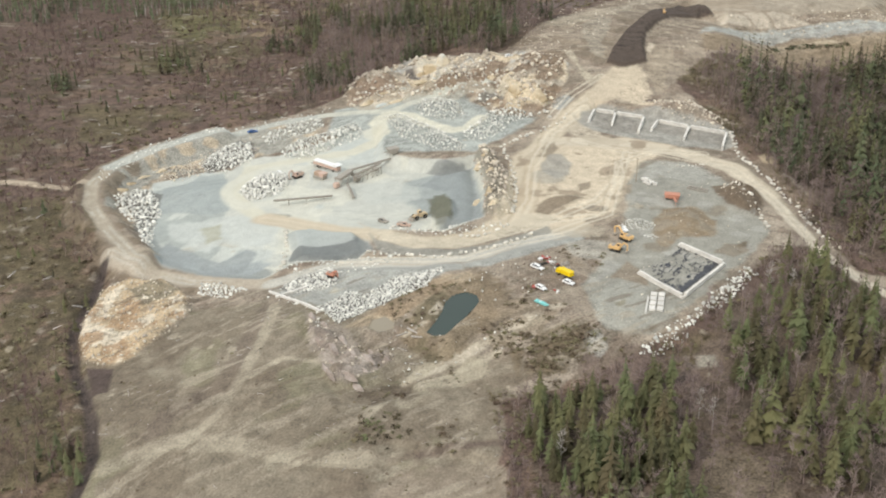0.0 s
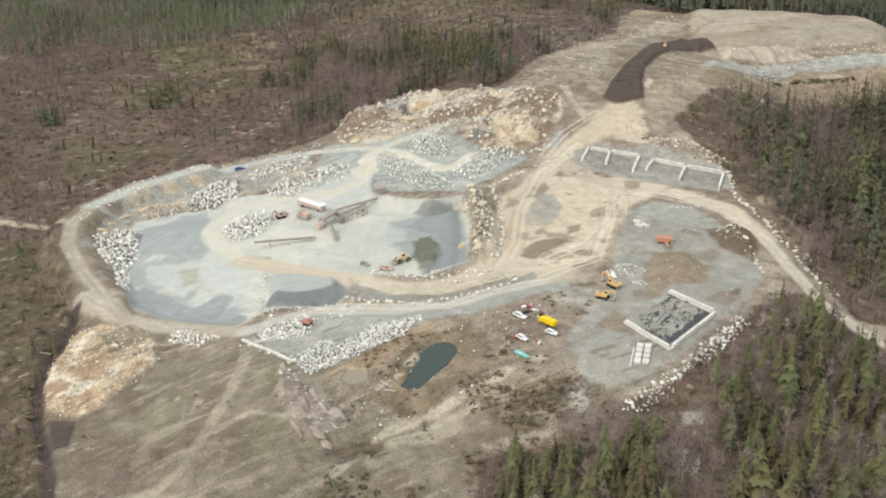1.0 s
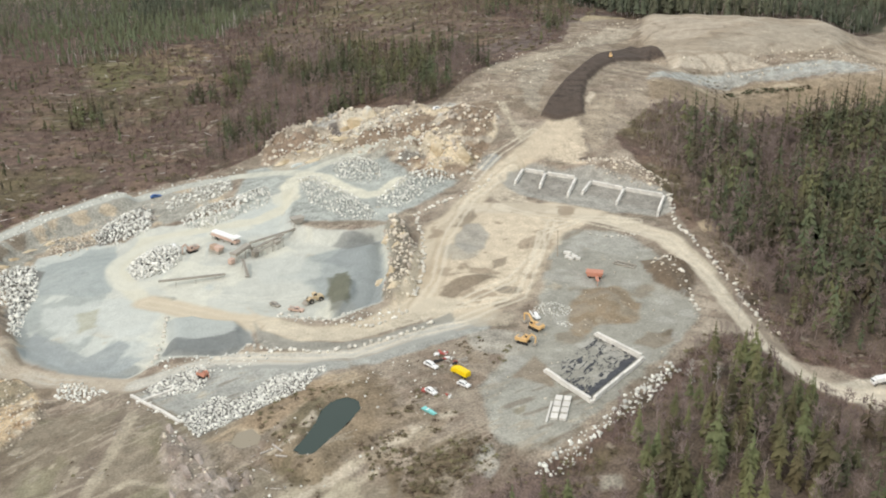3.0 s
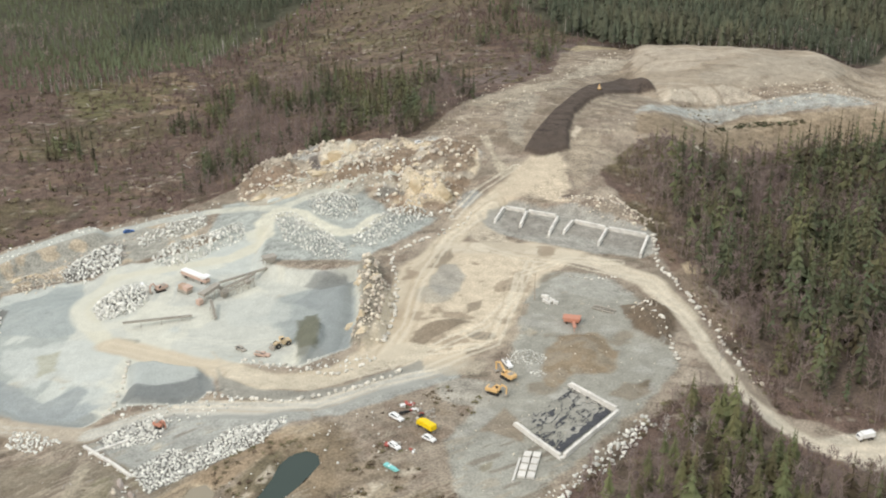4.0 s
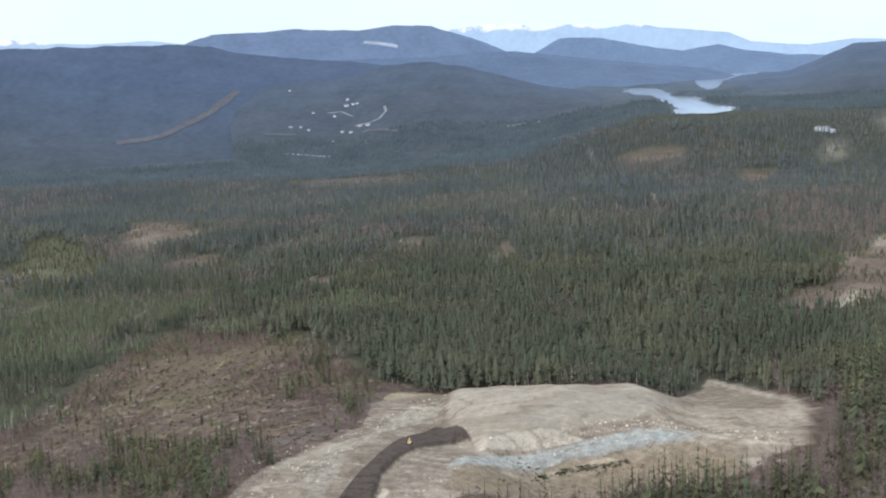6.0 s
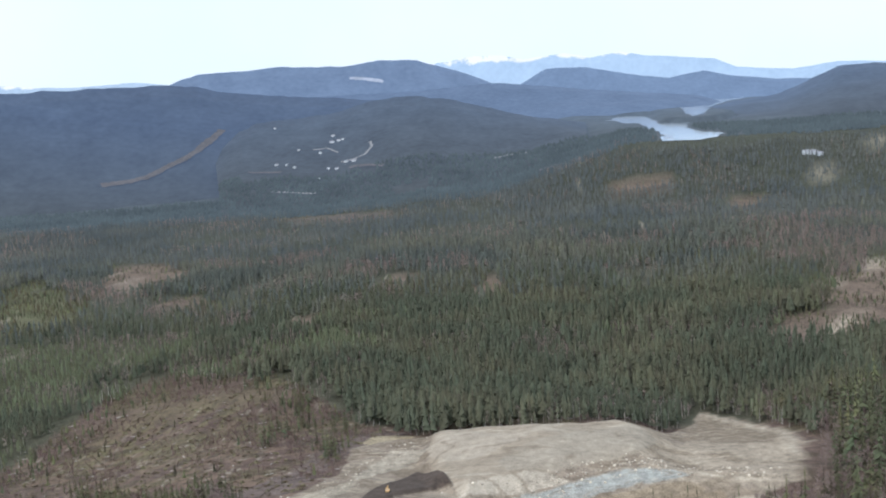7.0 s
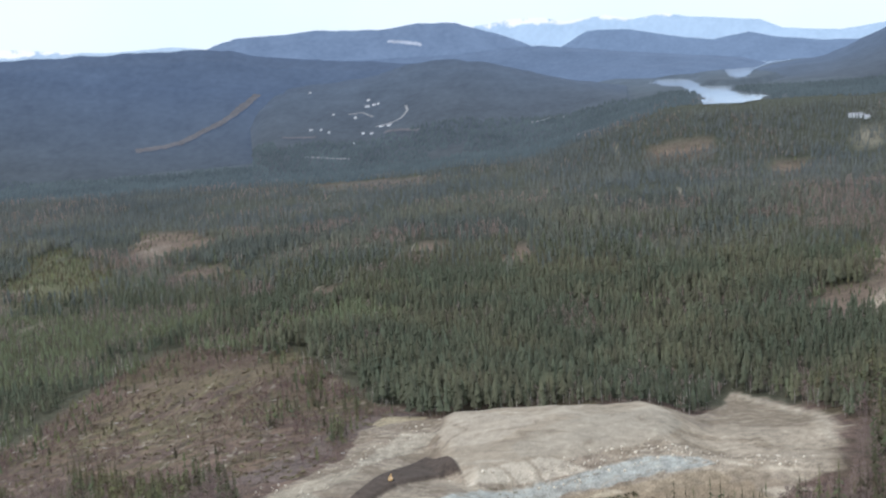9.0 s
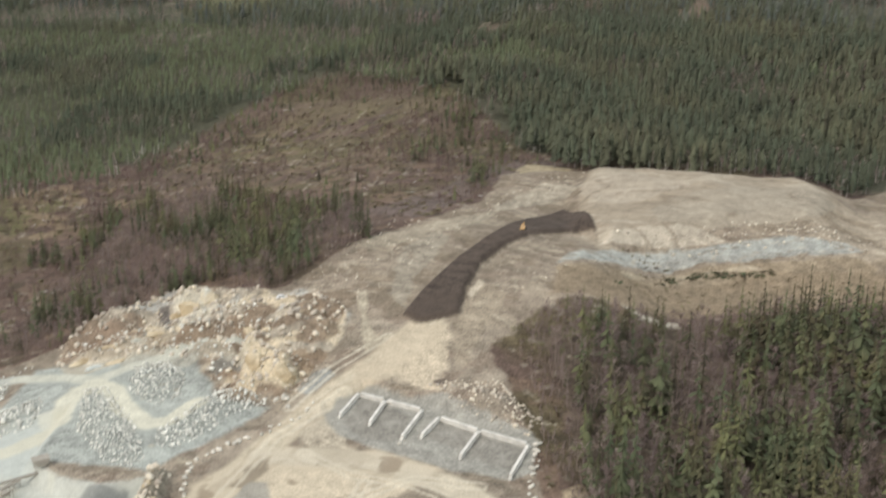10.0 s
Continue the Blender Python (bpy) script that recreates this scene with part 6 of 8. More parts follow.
plant("young_firs", FAR_FIRS, p[b], r.uniform(0.15, 0.5, b.sum()), FIR, "scattered young firs on the cut-over slope", "forest", 21)
b = k > 0.975
logs = []
for s in range(5):
    q = rng(s + 90)
    L = q.uniform(0.8, 3)
    logs.append((np.array([(-L, -0.15, 0.1), (L, -0.12, 0.25), (L, 0.12, 0.25), (-L, 0.15, 0.1), (-L, 0, 0.5), (L, 0, 0.5)]), np.array([(0, 1, 5), (0, 5, 4), (3, 4, 5), (3, 5, 2), (0, 4, 3), (1, 2, 5)])))
plant("logging_slash", logs, p[b], r.uniform(0.6, 1.3, b.sum()), DEADWOOD, "bleached logging slash and stumps", "debris", 22, 0.05)
p = np.array([(-208, -463), (-205, -459), (-198, -461), (-193, -464), (-202, -469), (-195, -472), (-191, -472), (-205, -472), (-200, -466)]) + r.uniform(-1.0, 1.0, (9, 2))
plant("fir_clump", crowns, p, r.uniform(0.4, 0.62, 9), FIR, "clump of young green firs by the ditch", "forest", 23)
p = spread(-200, -60, -480, -385, 3.4, 120)
p = p[(signed(p[:, 0], p[:, 1], SITE) > 0) & (signed(p[:, 0], p[:, 1], BENCH) < -1) & (signed(p[:, 0], p[:, 1], POND_EDGE) < -4) & (fbm(p[:, 0], p[:, 1], 16, 3, 121) > 0.5)]
k = r.uniform(size=len(p))
plant("logging_slash", logs, p[k < 0.25], r.uniform(0.2, 0.7, (k < 0.25).sum()), DEADWOOD, "broken branches on the bulldozed hillside", "debris", 122, 0.05)
plant("hillside_scrub", SHRUBS, p[k > 0.6], r.uniform(0.2, 0.55, (k > 0.6).sum()), BUSH, "low dry brush on the bulldozed hillside", "scrub", 123, 0.1)
p = spread(-112, -88, -462, -438, 2.2, 124)
p = p[(signed(p[:, 0], p[:, 1], [(-110, -445), (-95, -439), (-91, -451), (-103, -460)]) > 0) & (r.uniform(size=len(p)) < 0.6)]
plant("hillside_scrub", SHRUBS, p, r.uniform(0.6, 1.2, len(p)), FIR, "dark green bushes on the bank", "scrub", 125, 0.1)
p = spread(-80, -30, -425, -385, 1.9, 160)
p = p[(signed(p[:, 0], p[:, 1], [(-60, -395), (-55, -391), (-42, -388), (-42, -399), (-47, -412), (-58, -414)]) + (fbm(p[:, 0], p[:, 1], 7, 3, 161) - 0.5) * 18 > 0) & (signed(p[:, 0], p[:, 1], YARD) < -1)]
plant("bank_scrub", SHRUBS, p, r.uniform(0.5, 1.3, len(p)), BUSH, "dense dark scrub on the bank below the yard", "scrub", 162, 0.1)
# scrub on the bare front bank and round the pond
p = np.concatenate([spread(-75, -35, -425, -385, 2.3, 24), spread(-110, -62, -420, -365, 2.6, 25), spread(-108, -78, -455, -425, 2.3, 26), spread(-30, 45, -470, -392, 2.6, 27), spread(-70, -38, -392, -330, 3.4, 28), spread(30, 150, -60, -8, 3.4, 29)])
keep = (fbm(p[:, 0], p[:, 1], 10, 3, 64) > 0.57) & (signed(p[:, 0], p[:, 1], POND_EDGE) < -1.5) & (signed(p[:, 0], p[:, 1], BENCH) < -1)
p = p[keep]
plant("bank_scrub", SHRUBS, p, r.uniform(0.35, 1.0, len(p)), BUSH, "low brown brush on the bare bank", "scrub", 30, 0.1)
p = spread(30, 140, -80, 0, 1.9, 31)
p = p[(along(p[:, 0], p[:, 1], HEDGE) < 2.2) & (fbm(p[:, 0], p[:, 1], 8, 3, 65) > 0.5)]
plant("hedge_scrub", SHRUBS, p, r.uniform(0.8, 1.5, len(p)), FIR, "row of dark bushes below the dump", "scrub", 32, 0.1)


# the forest that runs to the hills
def wedge(p, extra=60):
    d = p[:, 1] + 640
    return (p[:, 0] > -0.62 * d - extra) & (p[:, 0] < 0.42 * d + extra)


p = spread(-760, 520, -150, 620, 4.9, 33)
s_site, s_cut = signed(p[:, 0], p[:, 1], SITE), signed(p[:, 0], p[:, 1], KNOLL_CUT)
cut_d = np.max([signed(p[:, 0], p[:, 1], b_) for b_ in CUT_BLOCKS], axis=0) + (fbm(p[:, 0], p[:, 1], 30, 3, 66) - 0.5) * 30
keep = (s_site < -5) & (s_cut < (fbm(p[:, 0], p[:, 1], 30, 4, 67) - 0.5) * 85) & (cut_d < 0) & wedge(p) & ((p[:, 1] > 95) | (p[:, 0] < -282))
p = p[keep]
tallness = 0.75 + 0.5 * fbm(p[:, 0], p[:, 1], 120, 3, 68)
k = r.uniform(size=len(p)) < np.where(fbm(p[:, 0], p[:, 1], 90, 4, 74) > 0.56, 0.6, 0.96)
tallness = tallness * (0.84 - 0.26 * smooth((-200 - p[:, 0]) / 120))
young = k & (fbm(p[:, 0], p[:, 1], 75, 3, 109) + 0.2 * smooth((-170 - p[:, 0]) / 140) - 0.05 * smooth((p[:, 0] + 60) / 100) > 0.6)
plant("near_forest", FAR_FIRS, p[k & ~young], (tallness * r.uniform(0.55, 1.25, len(p)))[k & ~young], FOREST, "dense dark green fir forest behind the dump", "forest", 34)
plant("young_forest", FAR_FIRS, p[young], (tallness * r.uniform(0.35, 0.9, len(p)))[young], YOUNG, "lighter green stands of young firs", "forest", 110)
plant("near_forest_alder", THIN_BARES, p[~k], r.uniform(0.55, 0.95, (~k).sum()), TWIG, "leafless trees among the firs", "forest", 35)
STEMS = []
for s in range(4):
    q = rng(s + 700)
    L = q.uniform(8, 12.5)
    STEMS.append((np.array([(-0.17, -0.1, 0), (0.17, -0.1, 0), (0, 0.2, 0), (q.normal() * 0.25, q.normal() * 0.25, L)]), np.array([(0, 1, 3), (1, 2, 3), (2, 0, 3)])))
rim_wood = (signed(p[:, 0], p[:, 1], SITE) > -26) | (np.abs(signed(p[:, 0], p[:, 1], KNOLL_CUT)) < 9) & (p[:, 0] < -20)
b = rim_wood & (r.uniform(size=len(p)) < 0.75)
plant("bare_stems", STEMS, p[b] + r.uniform(-2, 2, (b.sum(), 2)), r.uniform(0.7, 1.2, b.sum()), DEADWOOD, "pale bare trunks along the edge of the forest", "forest", 701)
for n, (y0, y1, gap, tmpl) in enumerate(((620, 1150, 7.0, FAR_FIRS[:4]), (1150, 1800, 8.4, TINY_FIRS))):
    p = spread(-1500, 1200, y0, y1, gap, 36 + n)
    cut_d = np.max([signed(p[:, 0], p[:, 1], b_) for b_ in CUT_BLOCKS], axis=0) + (fbm(p[:, 0], p[:, 1], 60, 3, 69) - 0.5) * 60
    p = p[(cut_d < 0) & wedge(p, 90) & (signed(p[:, 0], p[:, 1], [(470, 1730), (431, 1750), (396, 1844), (560, 1844), (500, 1745)]) < 0)]
    tallness = 0.55 + 0.6 * fbm(p[:, 0], p[:, 1], 160, 3, 70)
    room = 66.5 + 0.066 * (1743 - p[:, 1]) - height(p[:, 0], p[:, 1])
    tallness = np.where((p[:, 0] > 250) & (p[:, 1] > 1500), np.clip(np.minimum(tallness, room / 22), 0.22, 1.2), tallness)
    thin = r.uniform(size=len(p)) < np.clip((fbm(p[:, 0], p[:, 1], 210, 3, 71) - 0.25) * 5, 0.35, 1)
    p, tallness = p[thin], tallness[thin]
    scale_ = 0.95 - 0.1 * n
    grey = (fbm(p[:, 0], p[:, 1], 110, 4, 73) > 0.57) & (r.uniform(size=len(p)) < 0.7 - 0.4 * n)
    plant("leafless_forest", THIN_BARES, p[grey], r.uniform(0.8, 1.2, grey.sum()), TWIG, "patches of leafless trees in the forest", "forest", 50 + n)
    p, tallness = p[~grey], tallness[~grey]
    # needle colour by distance, with painted haze on the two farther bands
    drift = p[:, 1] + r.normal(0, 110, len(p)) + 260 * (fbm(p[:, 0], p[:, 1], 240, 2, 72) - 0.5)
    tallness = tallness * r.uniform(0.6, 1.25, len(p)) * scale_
    for m, (mat, low, high) in enumerate(((FOREST, -1e9, 760), (FIR_HAZED, 760, 1220), (FIR_HAZED_MORE, 1220, 1e9))):
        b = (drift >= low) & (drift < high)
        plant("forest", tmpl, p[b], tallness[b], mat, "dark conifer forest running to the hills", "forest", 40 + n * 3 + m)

# young growth on the old cut blocks
for n, block in enumerate(CUT_BLOCKS):
    o_ = np.array(block)
    lo, hi = o_.min(0) - 10, o_.max(0) + 10
    p = spread(lo[0], hi[0], lo[1], hi[1], 6.5 if n in (4, 5) else 9.0, 70 + n)
    p = p[(signed(p[:, 0], p[:, 1], block) > -12) & (fbm(p[:, 0], p[:, 1], 40, 3, 75) > (0.3 if n == 5 else 0.4 if n == 4 else 0.5))]
    plant("young_growth", FAR_FIRS, p, r.uniform(0.12, 0.4, len(p)) if n != 5 else r.uniform(0.25, 0.45, len(p)), FIR, "young firs on an old cut block", "forest", 80 + n)

# brush on the banks between the roads and the wood
p = spread(-70, 130, -480, -20, 2.4, 95)
d = signed(p[:, 0], p[:, 1], EAST_WOOD)
keep = (d > -7) & (d < 5) & (along(p[:, 0], p[:, 1], EAST_ROAD) > 6.5) & (fbm(p[:, 0], p[:, 1], 9, 3, 96) > 0.42) & (signed(p[:, 0], p[:, 1], YARD) < -1) & (signed(p[:, 0], p[:, 1], BIN_PAD) < -2)
p = p[keep]
k = r.uniform(size=len(p)) < 0.5
plant("bank_brush", SHRUBS, p[k], r.uniform(0.5, 1.3, k.sum()), BUSH, "brown brush along the edge of the wood", "scrub", 97, 0.1)
plant("bank_saplings", [bare(s, 5, 8, 5, 0.4, 0.06) for s in range(60, 64)], p[~k], r.uniform(0.5, 1.3, (~k).sum()), TWIG, "leafless saplings along the edge of the wood", "scrub", 98)


# ---- rocks ----
def rock(seed, fine=1):
    """A broken stone about 1 m across."""
    bm = bmesh.new()
    bmesh.ops.create_icosphere(bm, subdivisions=fine, radius=0.55)
    q = rng(seed + 300)
    a_ = q.uniform(0.7, 1.25, 3)
    for v in bm.verts:
        v.co = Vector((v.co.x * a_[0], v.co.y * a_[1], v.co.z * a_[2] * 0.85)) * q.uniform(0.78, 1.2)
    for _ in range(6):
        n = Vector(q.normal(size=3)).normalized()
        for v in bm.verts:
            over = v.co.dot(n) - 0.31
            if over > 0:
                v.co -= n * over
    me_ = bpy.data.meshes.new("rock")
    bm.to_mesh(me_)
    bm.free()
    v = np.array([w.co[:] for w in me_.vertices])
    f = np.array([p_.vertices[:] for p_ in me_.polygons])
    return v, f


ROCKS = [rock(s) for s in range(9)]


def inside(outline, gap, seed, edge=0.0, ragged=3.0):
    o = np.array(outline, float)
    lo, hi = o.min(0) - 2, o.max(0) + 2
    p_ = spread(lo[0], hi[0], lo[1], hi[1], gap, seed)
    return p_[signed(p_[:, 0], p_[:, 1], outline) + (fbm(p_[:, 0], p_[:, 1], 6, 3, seed) - 0.5) * ragged > edge]


def rubble(name, outline, gap, low, high, mat, label, seed, heap=0.0, edge=0.0, thin=1.0):
    """A spread or heap of broken rock, two layers deep in a heap."""
    p_ = inside(outline, gap, seed, edge)
    q = rng(seed)
    p_ = p_[q.uniform(size=len(p_)) < thin]
    if not len(p_):
        return None
    d_ = np.maximum(signed(p_[:, 0], p_[:, 1], outline), 0)
    sz = low + (high - low) * q.uniform(size=len(p_)) ** 2.2
    ob = plant(name, ROCKS, p_, sz, mat, label, "rocks", seed, -0.12)
    if heap:
        me_ = ob.data
        co = np.empty(len(me_.vertices) * 3, np.float32)
        me_.vertices.foreach_get("co", co)
        co = co.reshape(-1, 3)
        lift = heap * smooth(np.maximum(signed(co[:, 0], co[:, 1], outline), 0) / 5) * (0.6 + 0.7 * fbm(co[:, 0], co[:, 1], 9, 3, seed + 5))
        co[:, 2] += lift
        me_.vertices.foreach_set("co", co.ravel())
    return ob


def ring(cx, cy, rx, ry, n=14):
    return [(cx + rx * math.cos(a_), cy + ry * math.sin(a_)) for a_ in np.arange(n) * 2 * math.pi / n]


GREY_ROCK = "heap of pale grey blasted rock"
rubble("rock_pile", [(-159, -364), (-153, -354), (-144, -348), (-136, -352), (-137, -363), (-149, -369)], 1.0, 0.7, 1.6, ROCK, "pale grey riprap laid along the bench", 401)
rubble("rock_pile", [(-138, -383), (-130, -370), (-123, -373), (-114, -359), (-97, -352), (-101, -366), (-113, -381), (-128, -395)], 1.0, 0.7, 1.6, ROCK, "pale grey riprap laid above the pond", 402)
rubble("rock_pile", ring(-196.5, -254, 11, 16), 1.2, 1.1, 2.2, ROCK, "round heap of large pale grey rocks", 403, 1.2)
rubble("rock_pile", [(-219, -187), (-212, -172), (-195, -161), (-187, -179), (-200, -191), (-211, -199)], 1.6, 0.7, 2.0, ROCK, GREY_ROCK, 404, 0.8, thin=0.8)
rubble("rock_pile", [(-203, -207), (-197, -199), (-179, -184), (-171, -176), (-163, -193), (-175, -209), (-185, -222), (-198, -216)], 1.5, 0.7, 2.1, ROCK, GREY_ROCK, 405, 2.2)
rubble("rock_pile", [(-157, -172), (-148, -170), (-133, -187), (-120, -204), (-107, -222), (-108, -232), (-120, -226), (-134, -211), (-143, -203)], 1.4, 0.6, 1.6, ROCK, GREY_ROCK, 406, 2.0)
rubble("rock_pile", [(-145, -154), (-131, -152), (-119, -162), (-113, -180), (-119, -186), (-128, -183), (-140, -169)], 1.4, 0.6, 1.5, ROCK, GREY_ROCK, 407, 2.4)
rubble("rock_pile", [(-111, -204), (-106, -188), (-99, -173), (-83, -180), (-79, -186), (-89, -194), (-92, -205), (-99, -217), (-108, -214)], 1.5, 0.6, 1.8, ROCK, GREY_ROCK, 408, 1.6)
rubble("rock_pile", [(-241, -221), (-236, -201), (-231, -193), (-222, -195), (-214, -215), (-222, -233), (-234, -230)], 1.5, 0.8, 2.2, ROCK, GREY_ROCK, 409, 1.6)
rubble("rock_pile", [(-266, -267), (-264, -253), (-252, -252), (-237, -281), (-234, -301), (-227, -317), (-231, -319), (-241, -297), (-255, -283)], 1.45, 0.8, 2.3, ROCK, "pale rock tipped down the pit wall", 410, 0.8)
rubble("rock_pile", [(-257, -225), (-241, -221), (-232, -232), (-242, -242), (-253, -243)], 1.7, 0.7, 1.9, ROCK_TAN, "tan rock ledge under the ring road", 411, 1.0, thin=0.8)
rubble("rock_pile", [(-193, -353), (-179, -357), (-170, -362), (-178, -368), (-191, -364)], 1.35, 0.9, 1.9, ROCK, "pale rocks at the edge of the bench", 412)
rubble("rock_pile", [(-125, -315), (-117, -306), (-93, -314), (-78, -309), (-83, -318), (-100, -323), (-116, -320)], 2.0, 0.6, 1.6, ROCK, "loose rocks at the foot of the haul road", 413, thin=0.7)
rubble("rock_pile", [(-130, -335), (-109, -343), (-121, -348), (-136, -354), (-146, -357), (-160, -346), (-163, -341)], 2.1, 0.6, 1.6, ROCK, "loose rocks between two roads", 414, thin=0.65)
rubble("rock_pile", ROCKY, 2.0, 0.35, 3.2, ROCK_TAN, "blasted tan rock at the head of the quarry", 415, 0.5, thin=0.42)
rubble("rock_pile", [(-180, -140), (-153, -105), (-118, -108), (-96, -130), (-100, -172), (-120, -152), (-150, -143)], 2.6, 0.6, 2.0, ROCK, "blasted grey rock at the head of the quarry", 416, thin=0.6)
rubble("rock_pile", ORANGE_FACE, 2.4, 0.5, 2.6, ROCK_TAN, "orange-tan rock face with broken blocks", 417, thin=0.7)
rubble("rock_pile", RIDGE, 2.0, 0.9, 2.9, ROCK_TAN, "tan rock ridge beside the haul road", 418, 0.8, thin=0.8)
rubble("rock_pile", [(-4, -157), (16, -179), (14, -190), (1, -187), (-20, -175), (-26, -168)], 1.8, 0.7, 2.2, ROCK_TAN, "tan rubble bank behind the concrete bays", 419, thin=0.75)
rubble("rock_pile", [(14, -336), (19, -341), (1, -375), (-12, -396), (-23, -401), (-19, -391), (-8, -379), (3, -358)], 1.35, 0.7, 2.1, ROCK, "pale rubble along the edge of the yard", 420, thin=0.75)
rubble("rock_pile", CLIFF, 1.8, 0.35, 1.6, ROCK_TAN, "tan and orange broken rock slope", 421, thin=0.75)
rubble("rock_pile", SCREE, 1.7, 0.3, 1.5, ROCK_TAN, "pale broken rock on the bank", 422, thin=0.6)
rubble("rock_pile", ring(-25.6, -305.3, 6.5, 5.5), 0.9, 0.4, 0.8, ROCK, "round heap of pale cobbles in the yard", 423, 0.5)
rubble("rock_pile", ring(-20.5, -316, 2.6, 1.8), 0.9, 0.5, 1.0, ROCK, "small heap of pale stones in the yard", 424)
rubble("rock_pile", [(10, -252), (17, -250), (22, -270), (24, -288), (16, -284), (8, -268)], 2.0, 0.4, 1.3, ROCK_TAN, "brown spoil with stones beside the road", 425, thin=0.5)
rubble("rock_pile", [(30, -240), (36, -250), (48, -272), (56, -300), (50, -300), (38, -270), (24, -232)], 2.4, 0.5, 1.9, ROCK_TAN, "tan rubble on the bank below the road", 426, thin=0.6)
rubble("loose_stones", [(-100, -20), (-60, -14), (-44, 40), (-20, 100), (0, 105), (-30, 20), (-50, -60), (-65, -120), (-95, -100)], 3.4, 0.3, 1.5, ROCK_TAN, "scattered stones on the bare bank", 427, thin=0.5)
rubble("loose_stones", [(-22, -120), (0, -90), (8, -60), (40, -20), (20, -40), (-10, -60), (-18, -100)], 4.5, 0.3, 1.5, ROCK_TAN, "scattered stones beside the new road", 428, thin=0.5)
rubble("loose_stones", [(5, -5), (60, 14), (115, 38), (150, 40), (185, 20), (170, 5), (115, 20), (60, 0)], 3.6, 0.5, 2.2, ROCK_TAN, "scattered stones along the foot of the dump", 429, thin=0.6)
rubble("loose_stones", YARD, 4.0, 0.25, 0.8, ROCK_TAN, "scattered stones in the grey yard", 430, thin=0.3)
rubble("loose_stones", CREST_RUBBLE, 2.6, 0.4, 1.9, ROCK_TAN, "pale rubble pushed along the dump", 434, thin=0.55)
rubble("rock_pile", [(-252, -222), (-246, -206), (-236, -196), (-226, -186), (-214, -178), (-218, -190), (-232, -206), (-244, -226)], 2.0, 0.5, 1.7, ROCK_TAN, "tan rock on the shelf under the ring road", 435, thin=0.6)
rubble("loose_stones", [(-105, -430), (-60, -395), (-45, -330), (-80, -352), (-110, -395)], 3.6, 0.3, 1.2, ROCK, "scattered stones on the bank", 431, thin=0.4)
rubble("loose_stones", [(-285, -255), (-272, -205), (-225, -160), (-192, -148), (-195, -158), (-230, -175), (-262, -212), (-274, -252)], 2.2, 0.5, 1.7, ROCK, "row of pale stones along the ring road", 432, thin=0.5)
rubble("loose_stones", [(-160, -366), (-136, -386), (-128, -397), (-133, -400), (-143, -384), (-163, -370)], 1.8, 0.6, 1.5, ROCK, "pale stones edging the bench", 433, thin=0.5)



def outcrop(x, y, wide, deep, tall, turn, mat, label, seed):
    """A blasted rock face: a broken, faceted mass half sunk in the ground."""
    bm = bmesh.new()
    bmesh.ops.create_icosphere(bm, subdivisions=4, radius=1.0)
    q = rng(seed + 900)
    cuts = [(Vector((*q.normal(size=2), q.uniform(-0.1, 0.9))).normalized(), q.uniform(0.5, 0.85)) for _ in range(15)]
    for v in bm.verts:
        for n, far_ in cuts:
            over = v.co.dot(n) - far_
            if over > 0:
                v.co -= n * over
        k = 1 + 0.36 * (float(fbm(v.co.x * 3 + seed, v.co.z * 3 + v.co.y * 2, 1.0, 4, seed)) - 0.5) + 0.12 * (float(fbm(v.co.x * 9 + v.co.y * 5, v.co.z * 9, 1.0, 2, seed + 3)) - 0.5)
        v.co = Vector((v.co.x * wide * k, v.co.y * deep * k, v.co.z * tall * k))
    me_ = bpy.data.meshes.new("rock_outcrop")
    bm.to_mesh(me_)
    bm.free()
    me_.materials.append(mat)
    ob = new("rock_outcrop", me_)
    ob.matrix_world = pose(x, y, float(height(x, y)) - tall * 0.25, 0, 0, turn)
    return tagged(ob, label, "rock", "rock faces and slabs")


for k, (ox, oy, ow, od, oh, turn, mat) in enumerate(((-90, -168, 5.5, 4, 5.5, 20, CREAM), (-77, -173, 5.5, 4.5, 4.5, -15, CREAM), (-83, -164, 6, 4, 3.5, 5, CREAM), (-143, -102, 7, 5, 5.5, 10, CREAM), (-139, -95, 6, 4, 5.5, -20, BLUISH), (-149, -106, 4.5, 3.5, 4.0, 30, CREAM),
                                                     (-169, -147, 7, 2.4, 1.8, 32, CREAM), (-163, -136, 8, 2.2, 1.6, 28, CREAM), (-155, -131, 6, 2.0, 1.7, 24, BLUISH), (-154, -148, 6.5, 2.0, 1.4, 30, CREAM), (-161, -152, 5, 1.8, 1.3, 34, BLUISH), (-144, -134, 6, 2.2, 1.8, 20, CREAM), (-106, -132, 3, 2.4, 2.2, 0, CREAM), (-95, -141, 3.5, 2.4, 2.0, 15, CREAM))):
    outcrop(ox, oy, ow, od, oh, turn, mat, "cream-coloured blasted rock face" if mat == CREAM else "blue-grey blasted rock face", k)
